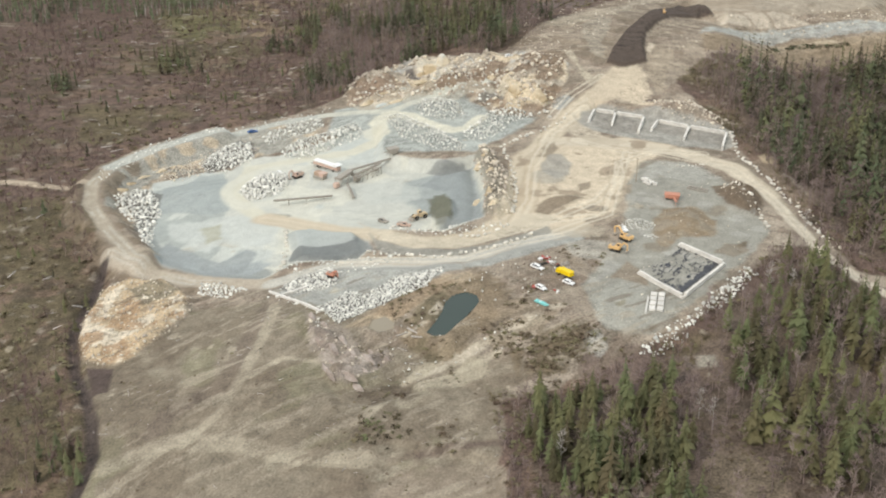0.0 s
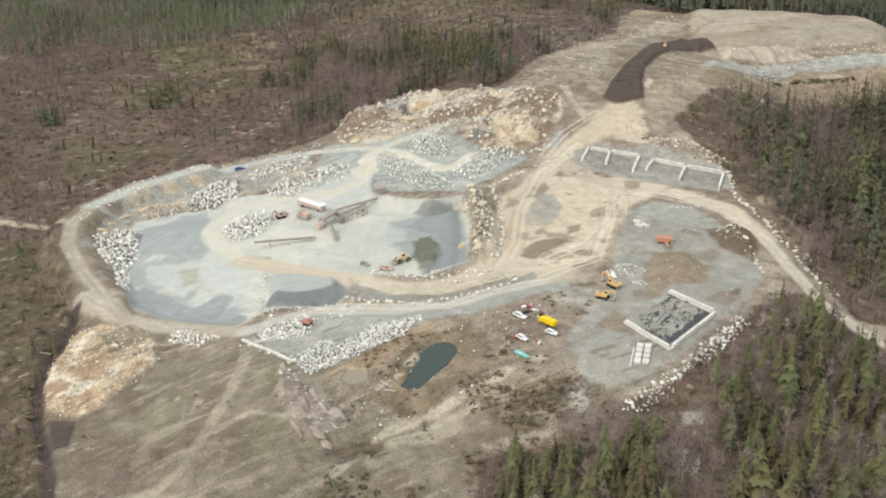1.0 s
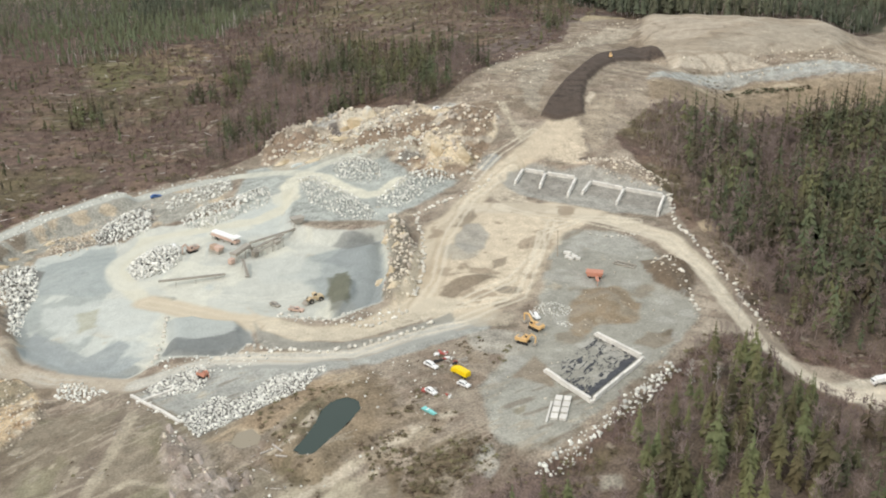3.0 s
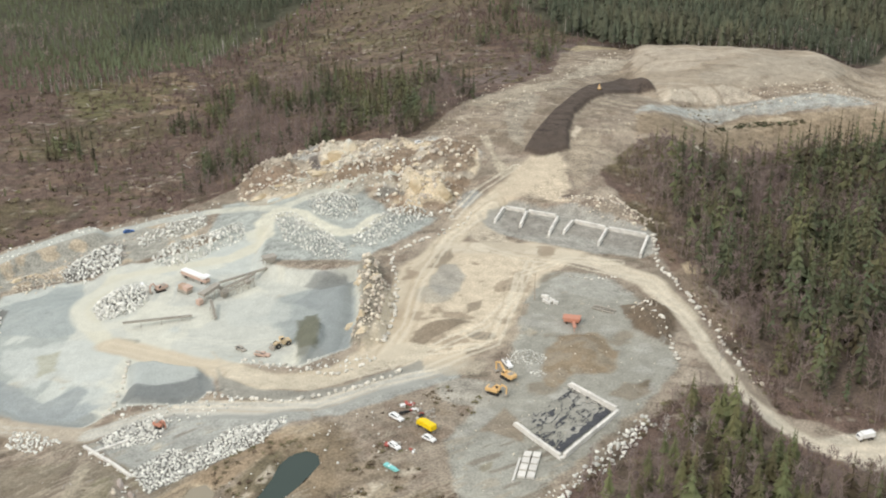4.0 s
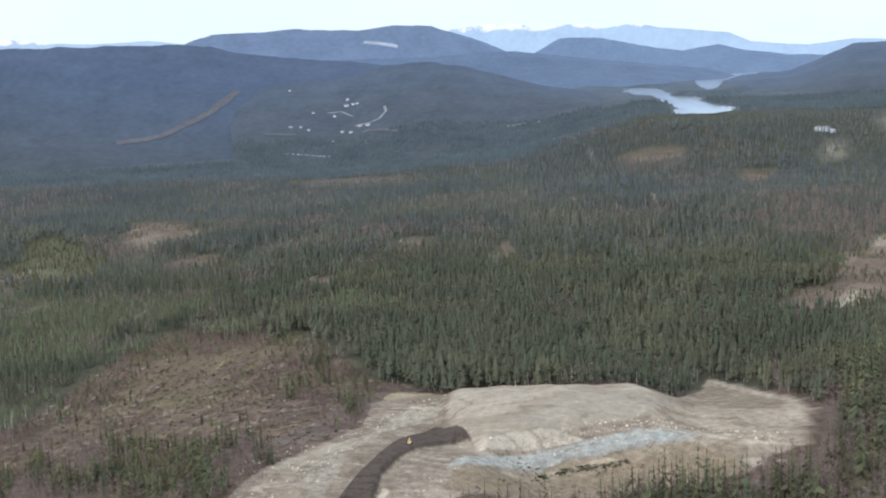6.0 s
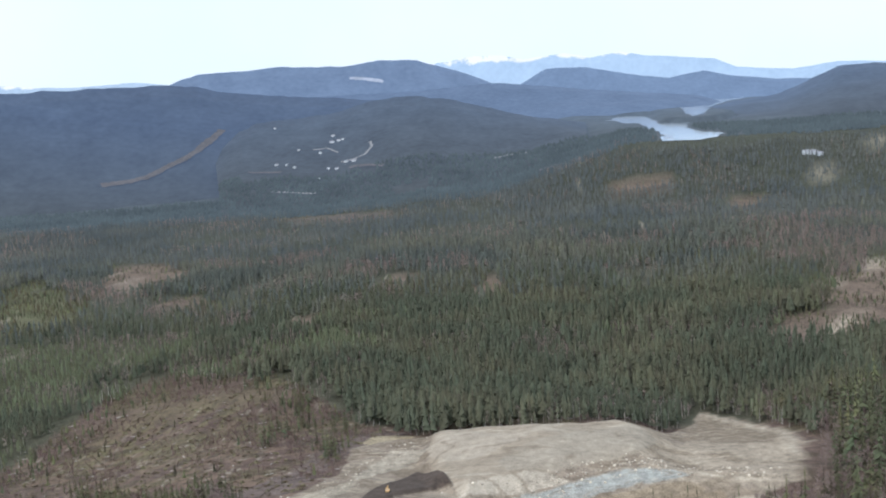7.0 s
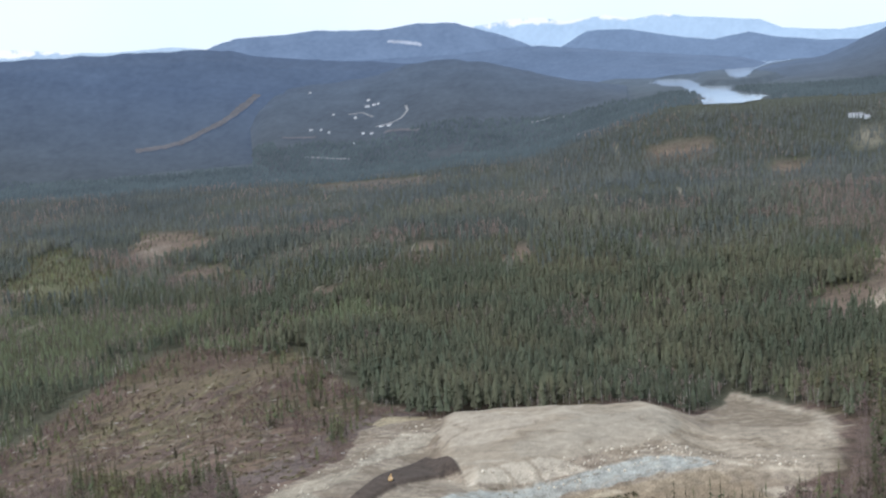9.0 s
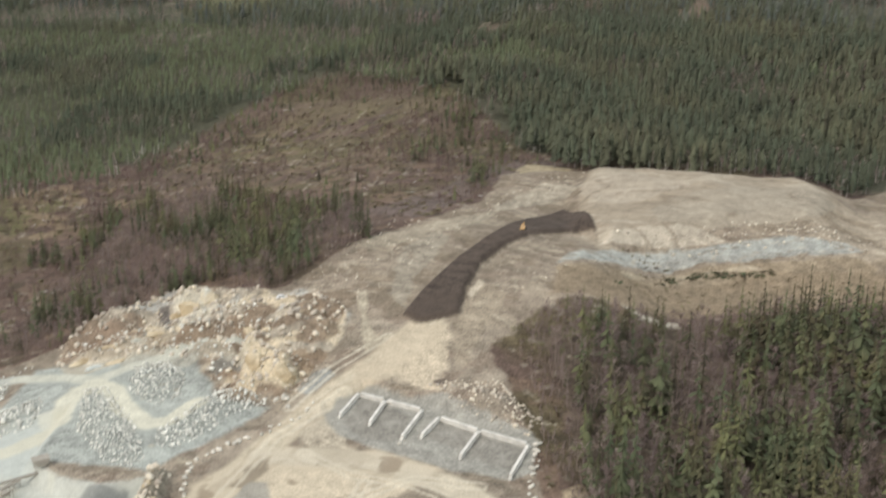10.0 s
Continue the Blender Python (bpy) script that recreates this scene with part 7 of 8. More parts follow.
for k, (ox, oy, ow, od, oh, turn) in enumerate(((-138, -390, 4.7, 1.2, 1.5, -55), (-132, -396, 4.3, 1.1, 1.6, -50), (-132, -405, 6.4, 1.7, 1.3, -35), (-126, -411, 5.1, 1.7, 1.8, -50), (-124, -404, 4.6, 1.8, 1.8, -50), (-119, -411, 6.4, 1.3, 1.4, -50), (-113, -414, 4.3, 1.6, 1.7, -35), (-113, -420, 4.7, 1.3, 1.4, -35), (-125, -416, 6.5, 1.1, 1.4, -50), (-118, -425, 6.5, 1.5, 1.5, -35), (-114, -427, 4.9, 1.5, 1.3, -50), (-113, -408, 6.4, 1.1, 1.1, -50), (-107, -411, 5.6, 1.6, 1.7, -55), (-124, -424, 7.0, 1.3, 1.5, -55))):
    outcrop(ox, oy, ow, od, oh, turn, SLAB, "long pinkish-grey rock slab broken out of the bank", k + 20)
for k, (ox, oy, ow, od, oh, turn) in enumerate(((-266, -246, 5.3, 1.6, 1.6, 32), (-262, -237, 4.6, 1.6, 1.6, 32), (-256, -230, 4.9, 1.6, 1.6, 38), (-250, -225, 4.6, 1.6, 1.6, 38), (-268, -255, 4.4, 1.6, 1.6, 32))):
    outcrop(ox, oy, ow, od, oh, turn, CREAM, "tan rock ledge under the ring road", k + 40)
for k, (ox, oy, ow, od, oh, turn) in enumerate(((-95, -246, 2.3, 2.1, 2.0, 74), (-97, -250, 3.1, 2.2, 2.1, 22), (-90, -264, 2.6, 2.0, 2.2, 10), (-93, -282, 3.5, 3.0, 2.5, 41), (-88, -287, 2.2, 2.3, 2.8, 83), (-84, -301, 2.8, 2.9, 2.4, 9), (-90, -255, 2.6, 2.2, 2.2, 17))):
    outcrop(ox, oy, ow, od, oh, turn, CREAM, "cream rock standing in the ridge beside the haul road", k + 50)

BOULDERS = []
for s in range(6):
    v_, f_ = rock(s + 40, 2)
    BOULDERS.append(quick_mesh("boulder", v_, f_, BOULDER))


def boulders(line, gap, low, high, label, group, wobble=0.6, skip=0.05):
    """Single boulders set along a road's edge."""
    p_ = np.array(line, float)
    seg = np.hypot(*np.diff(p_, axis=0).T)
    far_ = np.concatenate([[0], np.cumsum(seg)])
    for s in np.arange(0, far_[-1], gap):
        if random.random() < skip:
            continue
        x_, y_ = (np.interp(s + random.uniform(-0.3, 0.3) * gap, far_, p_[:, k_]) + random.uniform(-wobble, wobble) for k_ in range(2))
        sz = random.uniform(low, high) * 1.12
        ob = new("boulder", random.choice(BOULDERS))
        ob.matrix_world = pose(x_, y_, float(height(x_, y_)) + sz * 0.2, random.uniform(-20, 20), 0, random.uniform(0, 360)) @ Matrix.Diagonal((sz * random.uniform(0.9, 1.3), sz, sz * 0.85, 1))
        tagged(ob, label, "boulder", group)


boulders([(-77, -313), (-82, -321), (-91, -325), (-103, -320), (-115, -317), (-127, -311)], 2.6, 1.0, 1.8, "pale boulder lining the inner edge of the haul road", "boulders inside the haul road")
boulders([(-66, -321), (-75, -330), (-89, -338), (-100, -342), (-114, -341), (-123, -339), (-130, -336)], 2.7, 1.2, 2.0, "pale boulder lining the outer edge of the haul road", "boulders outside the haul road", 0.4)
boulders([(-77, -301), (-77, -282), (-82, -252), (-90, -226), (-83, -215), (-71, -204)], 2.5, 1.1, 2.1, "tan boulder along the rock ridge", "boulders along the ridge")
boulders([(17, -190), (18, -220), (29, -246), (39, -268), (48, -295)], 2.2, 0.9, 1.9, "pale boulder along the east road", "boulders along the east road", 1.2)
boulders([(-172, -306), (-169, -317), (-165, -332), (-163, -347)], 2.3, 0.9, 1.6, "pale boulder on the pit floor", "boulders across the pit floor", 0.8)
boulders([(12, -258), (22, -280), (26, -300)], 2.4, 0.9, 1.7, "pale boulder at the edge of the yard", "boulders round the yard", 1.0)
boulders([(-16, -238), (-8, -240), (0, -238), (4, -236)], 1.9, 0.6, 1.1, "small white stone edging the yard", "stones edging the yard", 0.5)
boulders([(-76, -184), (-72, -185), (-70, -188)], 2.0, 1.4, 2.4, "large white boulder beside the haul road", "white boulders at the road", 0.8, 0)
boulders([(-72, -200), (-64, -192), (-62, -182)], 3.2, 1.0, 1.8, "pale boulder beside the haul road", "boulders beside the main road")


# ---- things ----
def part(name, bm, mat, parent, label=""):
    me_ = bpy.data.meshes.new(name)
    bm.to_mesh(me_)
    bm.free()
    me_.materials.append(mat)
    ob = new(name, me_)
    ob.parent = parent
    return tagged(ob, label) if label else ob


def thing(name, x, y, heading, label, category, group="", z=None, up=0.0, size=1.0):
    ob = new(name, None)
    ob.matrix_world = pose(x, y, (float(height(x, y)) if z is None else z) + up, 0, 0, heading) @ Matrix.Scale(size, 4)
    return tagged(ob, label, category, group)


def box(bm, centre, size, m=None, soft_edge=0.06):
    """A block with rounded edges, in a frame m."""
    made_ = bmesh.ops.create_cube(bm, size=1, matrix=(m or Matrix()) @ Matrix.Translation(centre) @ Matrix.Diagonal((*size, 1)))
    if soft_edge:
        es = list({e_ for v in made_["verts"] for e_ in v.link_edges})
        bmesh.ops.bevel(bm, geom=es, offset=soft_edge, segments=1, affect="EDGES")
    return bm


def solid(centre, size, m=None, soft_edge=0.06):
    return box(bmesh.new(), centre, size, m, soft_edge)


def profile(points, half, shrink=1.0):
    """An outline in x and z, given width across y; shrink narrows the upper half."""
    bm = bmesh.new()
    top = max(p_[1] for p_ in points)
    low = min(p_[1] for p_ in points)
    rows = []
    for s in (-1, 1):
        rows.append([bm.verts.new((p_[0], s * half * (1 - (1 - shrink) * (p_[1] - low) / (top - low + 1e-6)), p_[1])) for p_ in points])
    bm.faces.new(rows[0])
    bm.faces.new(rows[1][::-1])
    n = len(points)
    for i in range(n):
        bm.faces.new((rows[0][i], rows[1][i], rows[1][(i + 1) % n], rows[0][(i + 1) % n]))
    bmesh.ops.recalc_face_normals(bm, faces=bm.faces[:])
    bmesh.ops.bevel(bm, geom=bm.edges[:], offset=0.05, segments=1, affect="EDGES")
    return bm


def disc(r_, wide, centre, seg=14):
    bm = bmesh.new()
    bmesh.ops.create_cone(bm, cap_ends=True, segments=seg, radius1=r_, radius2=r_, depth=wide, matrix=Matrix.Translation(centre) @ Matrix.Rotation(math.pi / 2, 4, "X"))
    bmesh.ops.bevel(bm, geom=[e_ for e_ in bm.edges if len(e_.link_faces) == 2 and any(len(f_.verts) > 4 for f_ in e_.link_faces)], offset=wide * 0.2, segments=1, affect="EDGES")
    return bm


def wheel(parent, r_, wide, centre, rim=STEEL):
    w = part("wheel", disc(r_, wide, centre), RUBBER, parent)
    part("rim", disc(r_ * 0.52, wide + 0.05, centre, 10), rim, w)


def beam(a_, b_, wide, tall):
    """A bar between two places."""
    a_, b_ = Vector(a_), Vector(b_)
    m = Matrix.Translation((a_ + b_) / 2) @ (b_ - a_).to_track_quat("X", "Z").to_matrix().to_4x4()
    return solid((0, 0, 0), ((b_ - a_).length, wide, tall), m, min(wide, tall) * 0.12)


def excavator(x, y, heading, mat, label, reach=1.0, swing=0, size=1.0, group="", up=0.0):
    ob = thing("excavator", x, y, heading, label, "excavator", group, up=up, size=size)
    for s in (-1, 1):
        t = part("track", profile([(-2.1, 0.25), (-1.7, 0), (1.7, 0), (2.1, 0.25), (2.1, 0.6), (1.7, 0.9), (-1.7, 0.9), (-2.1, 0.6)], 0.32), RUBBER, ob)
        t.location.y = s * 1.2
    part("undercarriage", solid((0, 0, 0.7), (1.8, 2.2, 0.5)), STEEL, ob)
    top = Matrix.Rotation(radians(swing), 4, "Z")

    def on(name, bm, m_, label_="", parent=None):
        bmesh.ops.transform(bm, matrix=top, verts=bm.verts[:])
        return part(name, bm, m_, parent or ob, label_)
    on("body", profile([(-2.7, 1.0), (1.6, 1.0), (1.6, 1.9), (-1.2, 2.1), (-2.5, 2.2), (-2.8, 1.7)], 1.3), mat)
    on("counterweight", solid((-2.6, 0, 1.55), (0.7, 2.5, 1.1), None, 0.2), mat)
    on("engine_cover", solid((-1.4, 0.1, 2.25), (1.4, 1.8, 0.3), None, 0.1), STEEL)
    cab = on("cab", profile([(0.0, 1.1), (1.5, 1.1), (1.6, 1.9), (1.25, 2.9), (0.0, 2.9)], 0.48), mat)
    for side_ in (0.49, -0.49):
        g = on("window", solid((0.75, side_, 2.35), (1.0, 0.03, 0.75), None, 0), GLASS, "", cab)
        g.location.y = 0.0
        cab.location = (0, 0, 0)
    bmesh_shift = top @ Vector((0, 0.75, 0))
    cab.location = bmesh_shift
    e1, e2, e3 = Vector((1.2, -0.1, 1.7)), Vector((3.2 * reach + 0.4, -0.1, 4.1)), Vector((5.6 * reach, -0.1, 3.4))
    on("boom", beam(e1, e2, 0.5, 0.65), mat)
    on("boom_tip", beam(e2, e3, 0.45, 0.5), mat)
    e4 = Vector((5.0 * reach + 0.4, -0.1, 0.9))
    on("stick", beam(e3, e4, 0.38, 0.42), mat)
    on("ram", beam(e1 + Vector((0.5, 0, -0.2)), (e2 + e3) / 2 - Vector((0, 0, 0.4)), 0.14, 0.14), STEEL)
    on("bucket", profile([(e4.x - 0.5, 0.1), (e4.x + 0.5, 0.3), (e4.x + 0.5, 1.0), (e4.x - 0.1, 1.1), (e4.x - 0.8, 0.7)], 0.6), STEEL)
    return ob


def loader(x, y, heading, mat, label, size=1.0, up=0.0):
    ob = thing("wheel_loader", x, y, heading, label, "loader", up=up, size=size)
    part("body", profile([(-3.4, 0.8), (-0.3, 0.8), (-0.3, 2.1), (-1.0, 2.3), (-3.2, 2.0), (-3.5, 1.5)], 1.0), mat, ob)
    part("front_frame", solid((1.1, 0, 1.2), (1.8, 1.1, 1.0)), mat, ob)
    cab = part("cab", solid((-0.4, 0, 2.7), (1.4, 1.4, 1.3), None, 0.12), mat, ob)
    for s in (-1, 1):
        part("window", solid((-0.4, s * 0.71, 2.85), (1.1, 0.04, 0.7), None, 0), GLASS, cab)
        for wx in (-2.2, 1.3):
            wheel(ob, 0.85, 0.65, (wx, s * 1.15, 0.85))
        part("lift_arm", beam((0.9, s * 0.6, 1.9), (3.0, s * 0.6, 0.6), 0.2, 0.4), mat, ob)
    part("bucket", profile([(2.7, 0.1), (4.0, 0.1), (3.2, 0.35), (2.95, 0.7), (3.3, 1.35), (2.7, 1.2)], 1.45), STEEL, ob)
    return ob


def car(x, y, heading, mat, label, long=4.6, tall=1.5, bed=False, category="car", group=""):
    """A car, or a pickup with an open bed."""
    ob = thing("pickup_truck" if bed else "car", x, y, heading, label, category, group)
    h, L = tall, long / 2
    part("body", profile([(-L, 0.35), (L, 0.35), (L, 0.8), (L - 0.15, h * 0.58), (L * 0.35, h * 0.64), (-L, h * 0.64)], 0.92, 0.95), mat, ob)
    if bed:
        cabin = [(-L * 0.12, h * 0.62), (L * 0.5, h * 0.62), (L * 0.28, h), (-L * 0.08, h)]
        part("bed", solid((-L * 0.56, 0, h * 0.66), (L * 0.78, 1.5, 0.05), None, 0), STEEL, ob)
        for s in (-1, 1):
            part("side_panel", solid((-L * 0.56, s * 0.85, h * 0.7), (L * 0.84, 0.1, 0.25), None, 0.02), mat, ob)
    else:
        cabin = [(-L * 0.85, h * 0.62), (L * 0.45, h * 0.62), (L * 0.1, h), (-L * 0.6, h)]
    part("cabin", profile(cabin, 0.8, 0.82), mat, ob)
    windows = [(p_[0] * 0.94, h * 0.66 + (p_[1] - h * 0.62) * 0.8) for p_ in cabin]
    part("window", profile(windows, 0.81, 0.84), GLASS, ob)
    for s in (-1, 1):
        for wx in (-L * 0.62, L * 0.62):
            wheel(ob, 0.34, 0.24, (wx, s * 0.82, 0.34))
    return ob


def truck(x, y, heading, mat, cab_mat, label, long=8.5, tall=2.6):
    """A box-bodied lorry."""
    ob = thing("truck", x, y, heading, label, "truck")
    L = long / 2
    part("cargo_body", solid((-L * 0.2, 0, 1.0 + tall * 0.42), (long * 0.74, 2.4, tall * 0.75), None, 0.12), mat, ob)
    part("chassis", solid((0, 0, 0.75), (long * 0.96, 0.9, 0.3)), STEEL, ob)
    cab = part("cab", profile([(L * 0.58, 0.7), (L, 0.7), (L, 1.5), (L * 0.92, 2.4), (L * 0.58, 2.4)], 1.1), cab_mat, ob)
    part("windscreen", solid((L * 0.965, 0, 1.9), (0.06, 1.8, 0.65), Matrix(), 0), GLASS, cab)
    for s in (-1, 1):
        for wx in (-L * 0.62, -L * 0.3, L * 0.72):
            wheel(ob, 0.5, 0.32, (wx, s * 1.0, 0.5))
    return ob


def conveyor(x, y, heading, long, low, high, label, legs=3, up=0.0):
    """An inclined belt on a lattice frame with legs."""
    ob = thing("conveyor", x, y, heading, label, "conveyor", up=up)
    a_, b_ = Vector((-long / 2, 0, low)), Vector((long / 2, 0, high))
    part("belt", beam(a_ + Vector((0, 0, 0.3)), b_ + Vector((0, 0, 0.3)), 0.9, 0.12), BELT_DUST, ob)
    for s in (-0.6, 0.6):
        part("side_rail", beam(a_ + Vector((0, s, 0)), b_ + Vector((0, s, 0)), 0.14, 0.5), STEEL, ob)
    n = max(3, int(long / 2.5))
    for i in range(n + 1):
        p_ = a_.lerp(b_, i / n)
        part("cross_bar", beam(p_ + Vector((0, -0.6, -0.1)), p_ + Vector((0, 0.6, -0.1)), 0.12, 0.12), STEEL, ob)
    for i in range(legs):
        p_ = a_.lerp(b_, 0.25 + 0.6 * i / max(1, legs - 1))
        for s in (-0.9, 0.9):
            part("leg", beam((p_.x, s * 1.3, -0.6), (p_.x + 0.2, s * 0.6, p_.z), 0.16, 0.16), STEEL, ob)
    for end in (a_, b_):
        part("drum", disc(0.32, 1.1, end + Vector((0, 0, 0.15)), 10), STEEL, ob)
    return ob


# concrete block walls
BLOCK = bpy.data.meshes.new("block")
bm = solid((0, 0, 0), (1.76, 1.0, 0.86), None, 0.05)
bm.to_mesh(BLOCK)
BLOCK.materials.append(CONCRETE)


def block_wall(corners, courses, label, base=None):
    """A wall of stacked cast blocks along a line of places."""
    x0, y0 = np.mean(np.array(corners), axis=0)
    z0 = float(height(x0, y0)) if base is None else base
    ob = thing("block_wall", x0, y0, 0, label, "wall", "block walls", z=z0)
    for (ax, ay), (bx, by) in zip(corners[:-1], corners[1:]):
        L = math.hypot(bx - ax, by - ay)
        n = max(1, round(L / 1.8))
        for c_ in range(courses):
            for i in range(n - (c_ % 2)):
                t = (i + 0.5 + 0.5 * (c_ % 2)) / n
                b = new("block", BLOCK)
                b.parent = ob
                gx_, gy_ = ax + (bx - ax) * t, ay + (by - ay) * t
                b.matrix_basis = pose(gx_ - x0 + random.uniform(-0.06, 0.06), gy_ - y0 + random.uniform(-0.06, 0.06), 0.4 + c_ * 0.87 + (float(height(gx_, gy_)) - z0), 0, 0, math.degrees(math.atan2(by - ay, bx - ax)) + random.uniform(-2, 2)) @ Matrix.Diagonal((L / n / 1.8, 1, 1, 1))
    return ob


PALE_WALL = "weathered off-white concrete block wall of an open storage bay"
for corners in ([(-51.4, -190.7), (-49.3, -174)], [(-49.3, -174), (-38.9, -177), (-24.8, -181)], [(-38.9, -177.5), (-40, -194)], [(-24.8, -181.4), (-27.2, -201)], [(-18, -185), (-21.3, -198.5)], [(-18, -185), (-3.3, -191), (14, -196.5)], [(-3.3, -191.6), (-6.1, -208.6)], [(14, -197), (11.2, -217)]):
    block_wall(corners, 2, PALE_WALL)
for corners in ([(-24.9, -348.9), (-8.6, -365.8)], [(-8.4, -365.4), (7.2, -336.9)], [(7.0, -336.6), (-9.7, -322.1)]):
    block_wall(corners, 2, "white concrete block wall round a lined basin")
block_wall([(-161, -366.5), (-136, -387)], 1, "row of white concrete blocks along the bench edge")
block_wall([(-157, -372), (-147, -364)], 1, "row of white concrete blocks on the bench")

# black liner, torn and sandy, inside the basin
corner_a, side_a, side_b = np.array((-9.2, -363.6)), np.array((15.0, 27.2)), np.array((-15.6, 16.3))
u_, v_ = np.meshgrid(np.linspace(0.02, 0.97, 190), np.linspace(0.03, 0.99, 130))
lx, ly = corner_a[0] + side_a[0] * u_ + side_b[0] * v_, corner_a[1] + side_a[1] * u_ + side_b[1] * v_
k = np.arange(lx.size).reshape(lx.shape)
quads = np.stack([k[:-1, :-1], k[:-1, 1:], k[1:, 1:], k[1:, :-1]], -1)
# torn folds: narrow winding strips, a broad dark strip along one wall
warp = 1.6 * fbm(lx, ly, 5, 3, 94)
along_a, across_a = u_ * 31 + warp, v_ * 22.5 + warp * 0.6
fold = np.abs(fbm(along_a * 0.55, across_a, 2.1, 3, 91) - 0.5)
torn = (fold < 0.03 + 0.12 * (fbm(lx, ly, 8, 2, 95) - 0.42)) | (fbm(along_a * 0.5, across_a, 1.4, 3, 93) > 0.72) | (v_ < 0.07 + 0.14 * fbm(u_ * 12, v_ * 3, 1.0, 3, 96))
torn &= v_ < 0.93 - 0.25 * smooth((0.3 - u_) / 0.3)
keep = torn[:-1, :-1]
lz = height(lx, ly) + 0.12 + 0.25 * fbm(lx, ly, 1.6, 3, 92)
liner = new("plastic_sheet", quick_mesh("plastic_sheet", np.stack([lx.ravel(), ly.ravel(), lz.ravel()], 1), quads[keep], SHEET))
tagged(liner, "torn black plastic liner showing through grey sand in the basin", "plastic sheet")

# stacks of blocks
STACK = bpy.data.meshes.new("concrete_block")
bm = solid((0, 0, 0.4), (3.0, 1.5, 0.8), None, 0.05)
bm.to_mesh(STACK)
STACK.materials.append(CONCRETE)
for col in range(2):
    for row in range(4):
        b = new("concrete_block", STACK)
        bx, by = -18.9 + col * 2.75 - 0.2 * row, -364.8 - row * 3.7
        b.matrix_world = pose(bx, by, float(height(bx, by)), 0, 0, -4 + random.uniform(-3, 3)) @ Matrix.Diagonal((0.74, 1.8, 1, 1))
        tagged(b, "pale cast concrete block laid out in the yard", "block", "blocks laid out in rows")
slab = new("concrete_beam", STACK)
slab.matrix_world = pose(-21.3, -373.5, float(height(-21.3, -373.5)), 0, 0, 86) @ Matrix.Diagonal((4.0, 0.45, 0.8, 1))
tagged(slab, "long pale concrete beam beside the blocks", "beam")
for bx, by, bz in ((-24, -258, 0), (-22, -259.5, 0), (-23.2, -261.5, 0), (-20.4, -261, 0), (-19, -262.6, 0), (-21.6, -263, 0), (-22.8, -259.6, 0.8)):
    b = new("concrete_block", STACK)
    b.matrix_world = pose(bx, by, float(height(bx, by)) + bz, 0, 0, random.uniform(-30, 30)) @ Matrix.Diagonal((0.62, 1, 1.2, 1))
    tagged(b, "white concrete block in a loose stack", "block", "loose stack of white blocks")

# pole beside the yard
ob = thing("utility_pole", -27.2, -261, 0, "tall bare wooden pole beside the road", "pole")
bm = bmesh.new()
bmesh.ops.create_cone(bm, cap_ends=True, segments=10, radius1=0.2, radius2=0.12, depth=11.5, matrix=Matrix.Translation((0, 0, 5.5)))
part("post", bm, WOOD, ob)
part("cross_arm", beam((-0.7, 0, 10.6), (0.7, 0, 10.6), 0.12, 0.14), WOOD, ob)

# machines and vehicles in the yard
excavator(-30.2, -320.6, 140, YELLOW, "orange-yellow excavator parked on the yard with its boom lowered", 0.95, 0, 1.1, "yard excavators")
excavator(-33.4, -330.6, -20, YELLOW, "orange-yellow excavator with its boom stretched out low", 0.8, 0, 1.0, "yard excavators")
car(-31.3, -311.8, -59, WHITE, "white pickup truck parked behind the excavators", 5.8, 1.8, True, "pickup truck")
car(-61.9, -351, -36, WHITE, "white car abandoned on the rough bank", 5.6, 1.7)
truck(-51.4, -355.4, 142, YELLOW_BUS, YELLOW_BUS, "bright yellow box truck parked among scrap", 7.4, 2.4)
car(-49.6, -361.2, -30, WHITE, "small white car parked by the yellow truck", 4.6, 1.6)
car(-59.2, -367, -39, WHITE, "white car among scrap on the bank", 4.6, 1.6)
ball = new("boulder", BOULDERS[0])
ball.matrix_world = pose(-27, -203, float(height(-27, -203)) + 0.4, 0, 0, 20) @ Matrix.Scale(1.5, 4)
tagged(ball, "white boulder on the floor before the bays", "boulder")
excavator(-139.2, -356.2, -24, ORANGE, "small orange excavator on the riprap bench", 0.6, 0, 0.8)
loader(-117.2, -293.6, 222, DUSTY, "dusty yellow wheel loader on the pit floor", 1.15)
excavator(-183.5, -245, 215, PINK, "dusty salmon-coloured excavator beside the round rock heap", 0.75, 20, 1.1)
car(-132, -295.5, -32, STEEL, "dark dusty car parked at the inner edge of the haul road", 5.0, 1.6)
car(-122, -301, -8, PINK, "faded pink pickup truck parked beside the haul road", 6.0, 1.9, True, "pickup truck")
car(-193, -241, -60, WHITE, "white car parked beside the round rock heap", 4.8, 1.6)
car(-99, -112, 20, WHITE, "white car parked at the head of the quarry", 4.8, 1.6)
car(-226, -178, 32, BLUE, "dark blue car parked near the ring road", 5.2, 1.6)
car(-216.2, -206, -43, STEEL, "dark dusty car below the ring road", 4.8, 1.6)
truck(85.7, -323, 206, WHITE, WHITE, "white truck on the gravel turnaround in the wood", 6.0, 2.2)
car(97.5, -316.5, -45, WHITE, "white car on the gravel turnaround in the wood", 4.8, 1.6)
excavator(-15.6, -24.5, 60, YELLOW, "small yellow excavator at work on the dark new road", 0.5, 30, 0.7)

# a hull or tank on the bank, in teal
ob = thing("small_boat", -57.8, -378, -34, "small teal open boat lying on the bank", "boat")
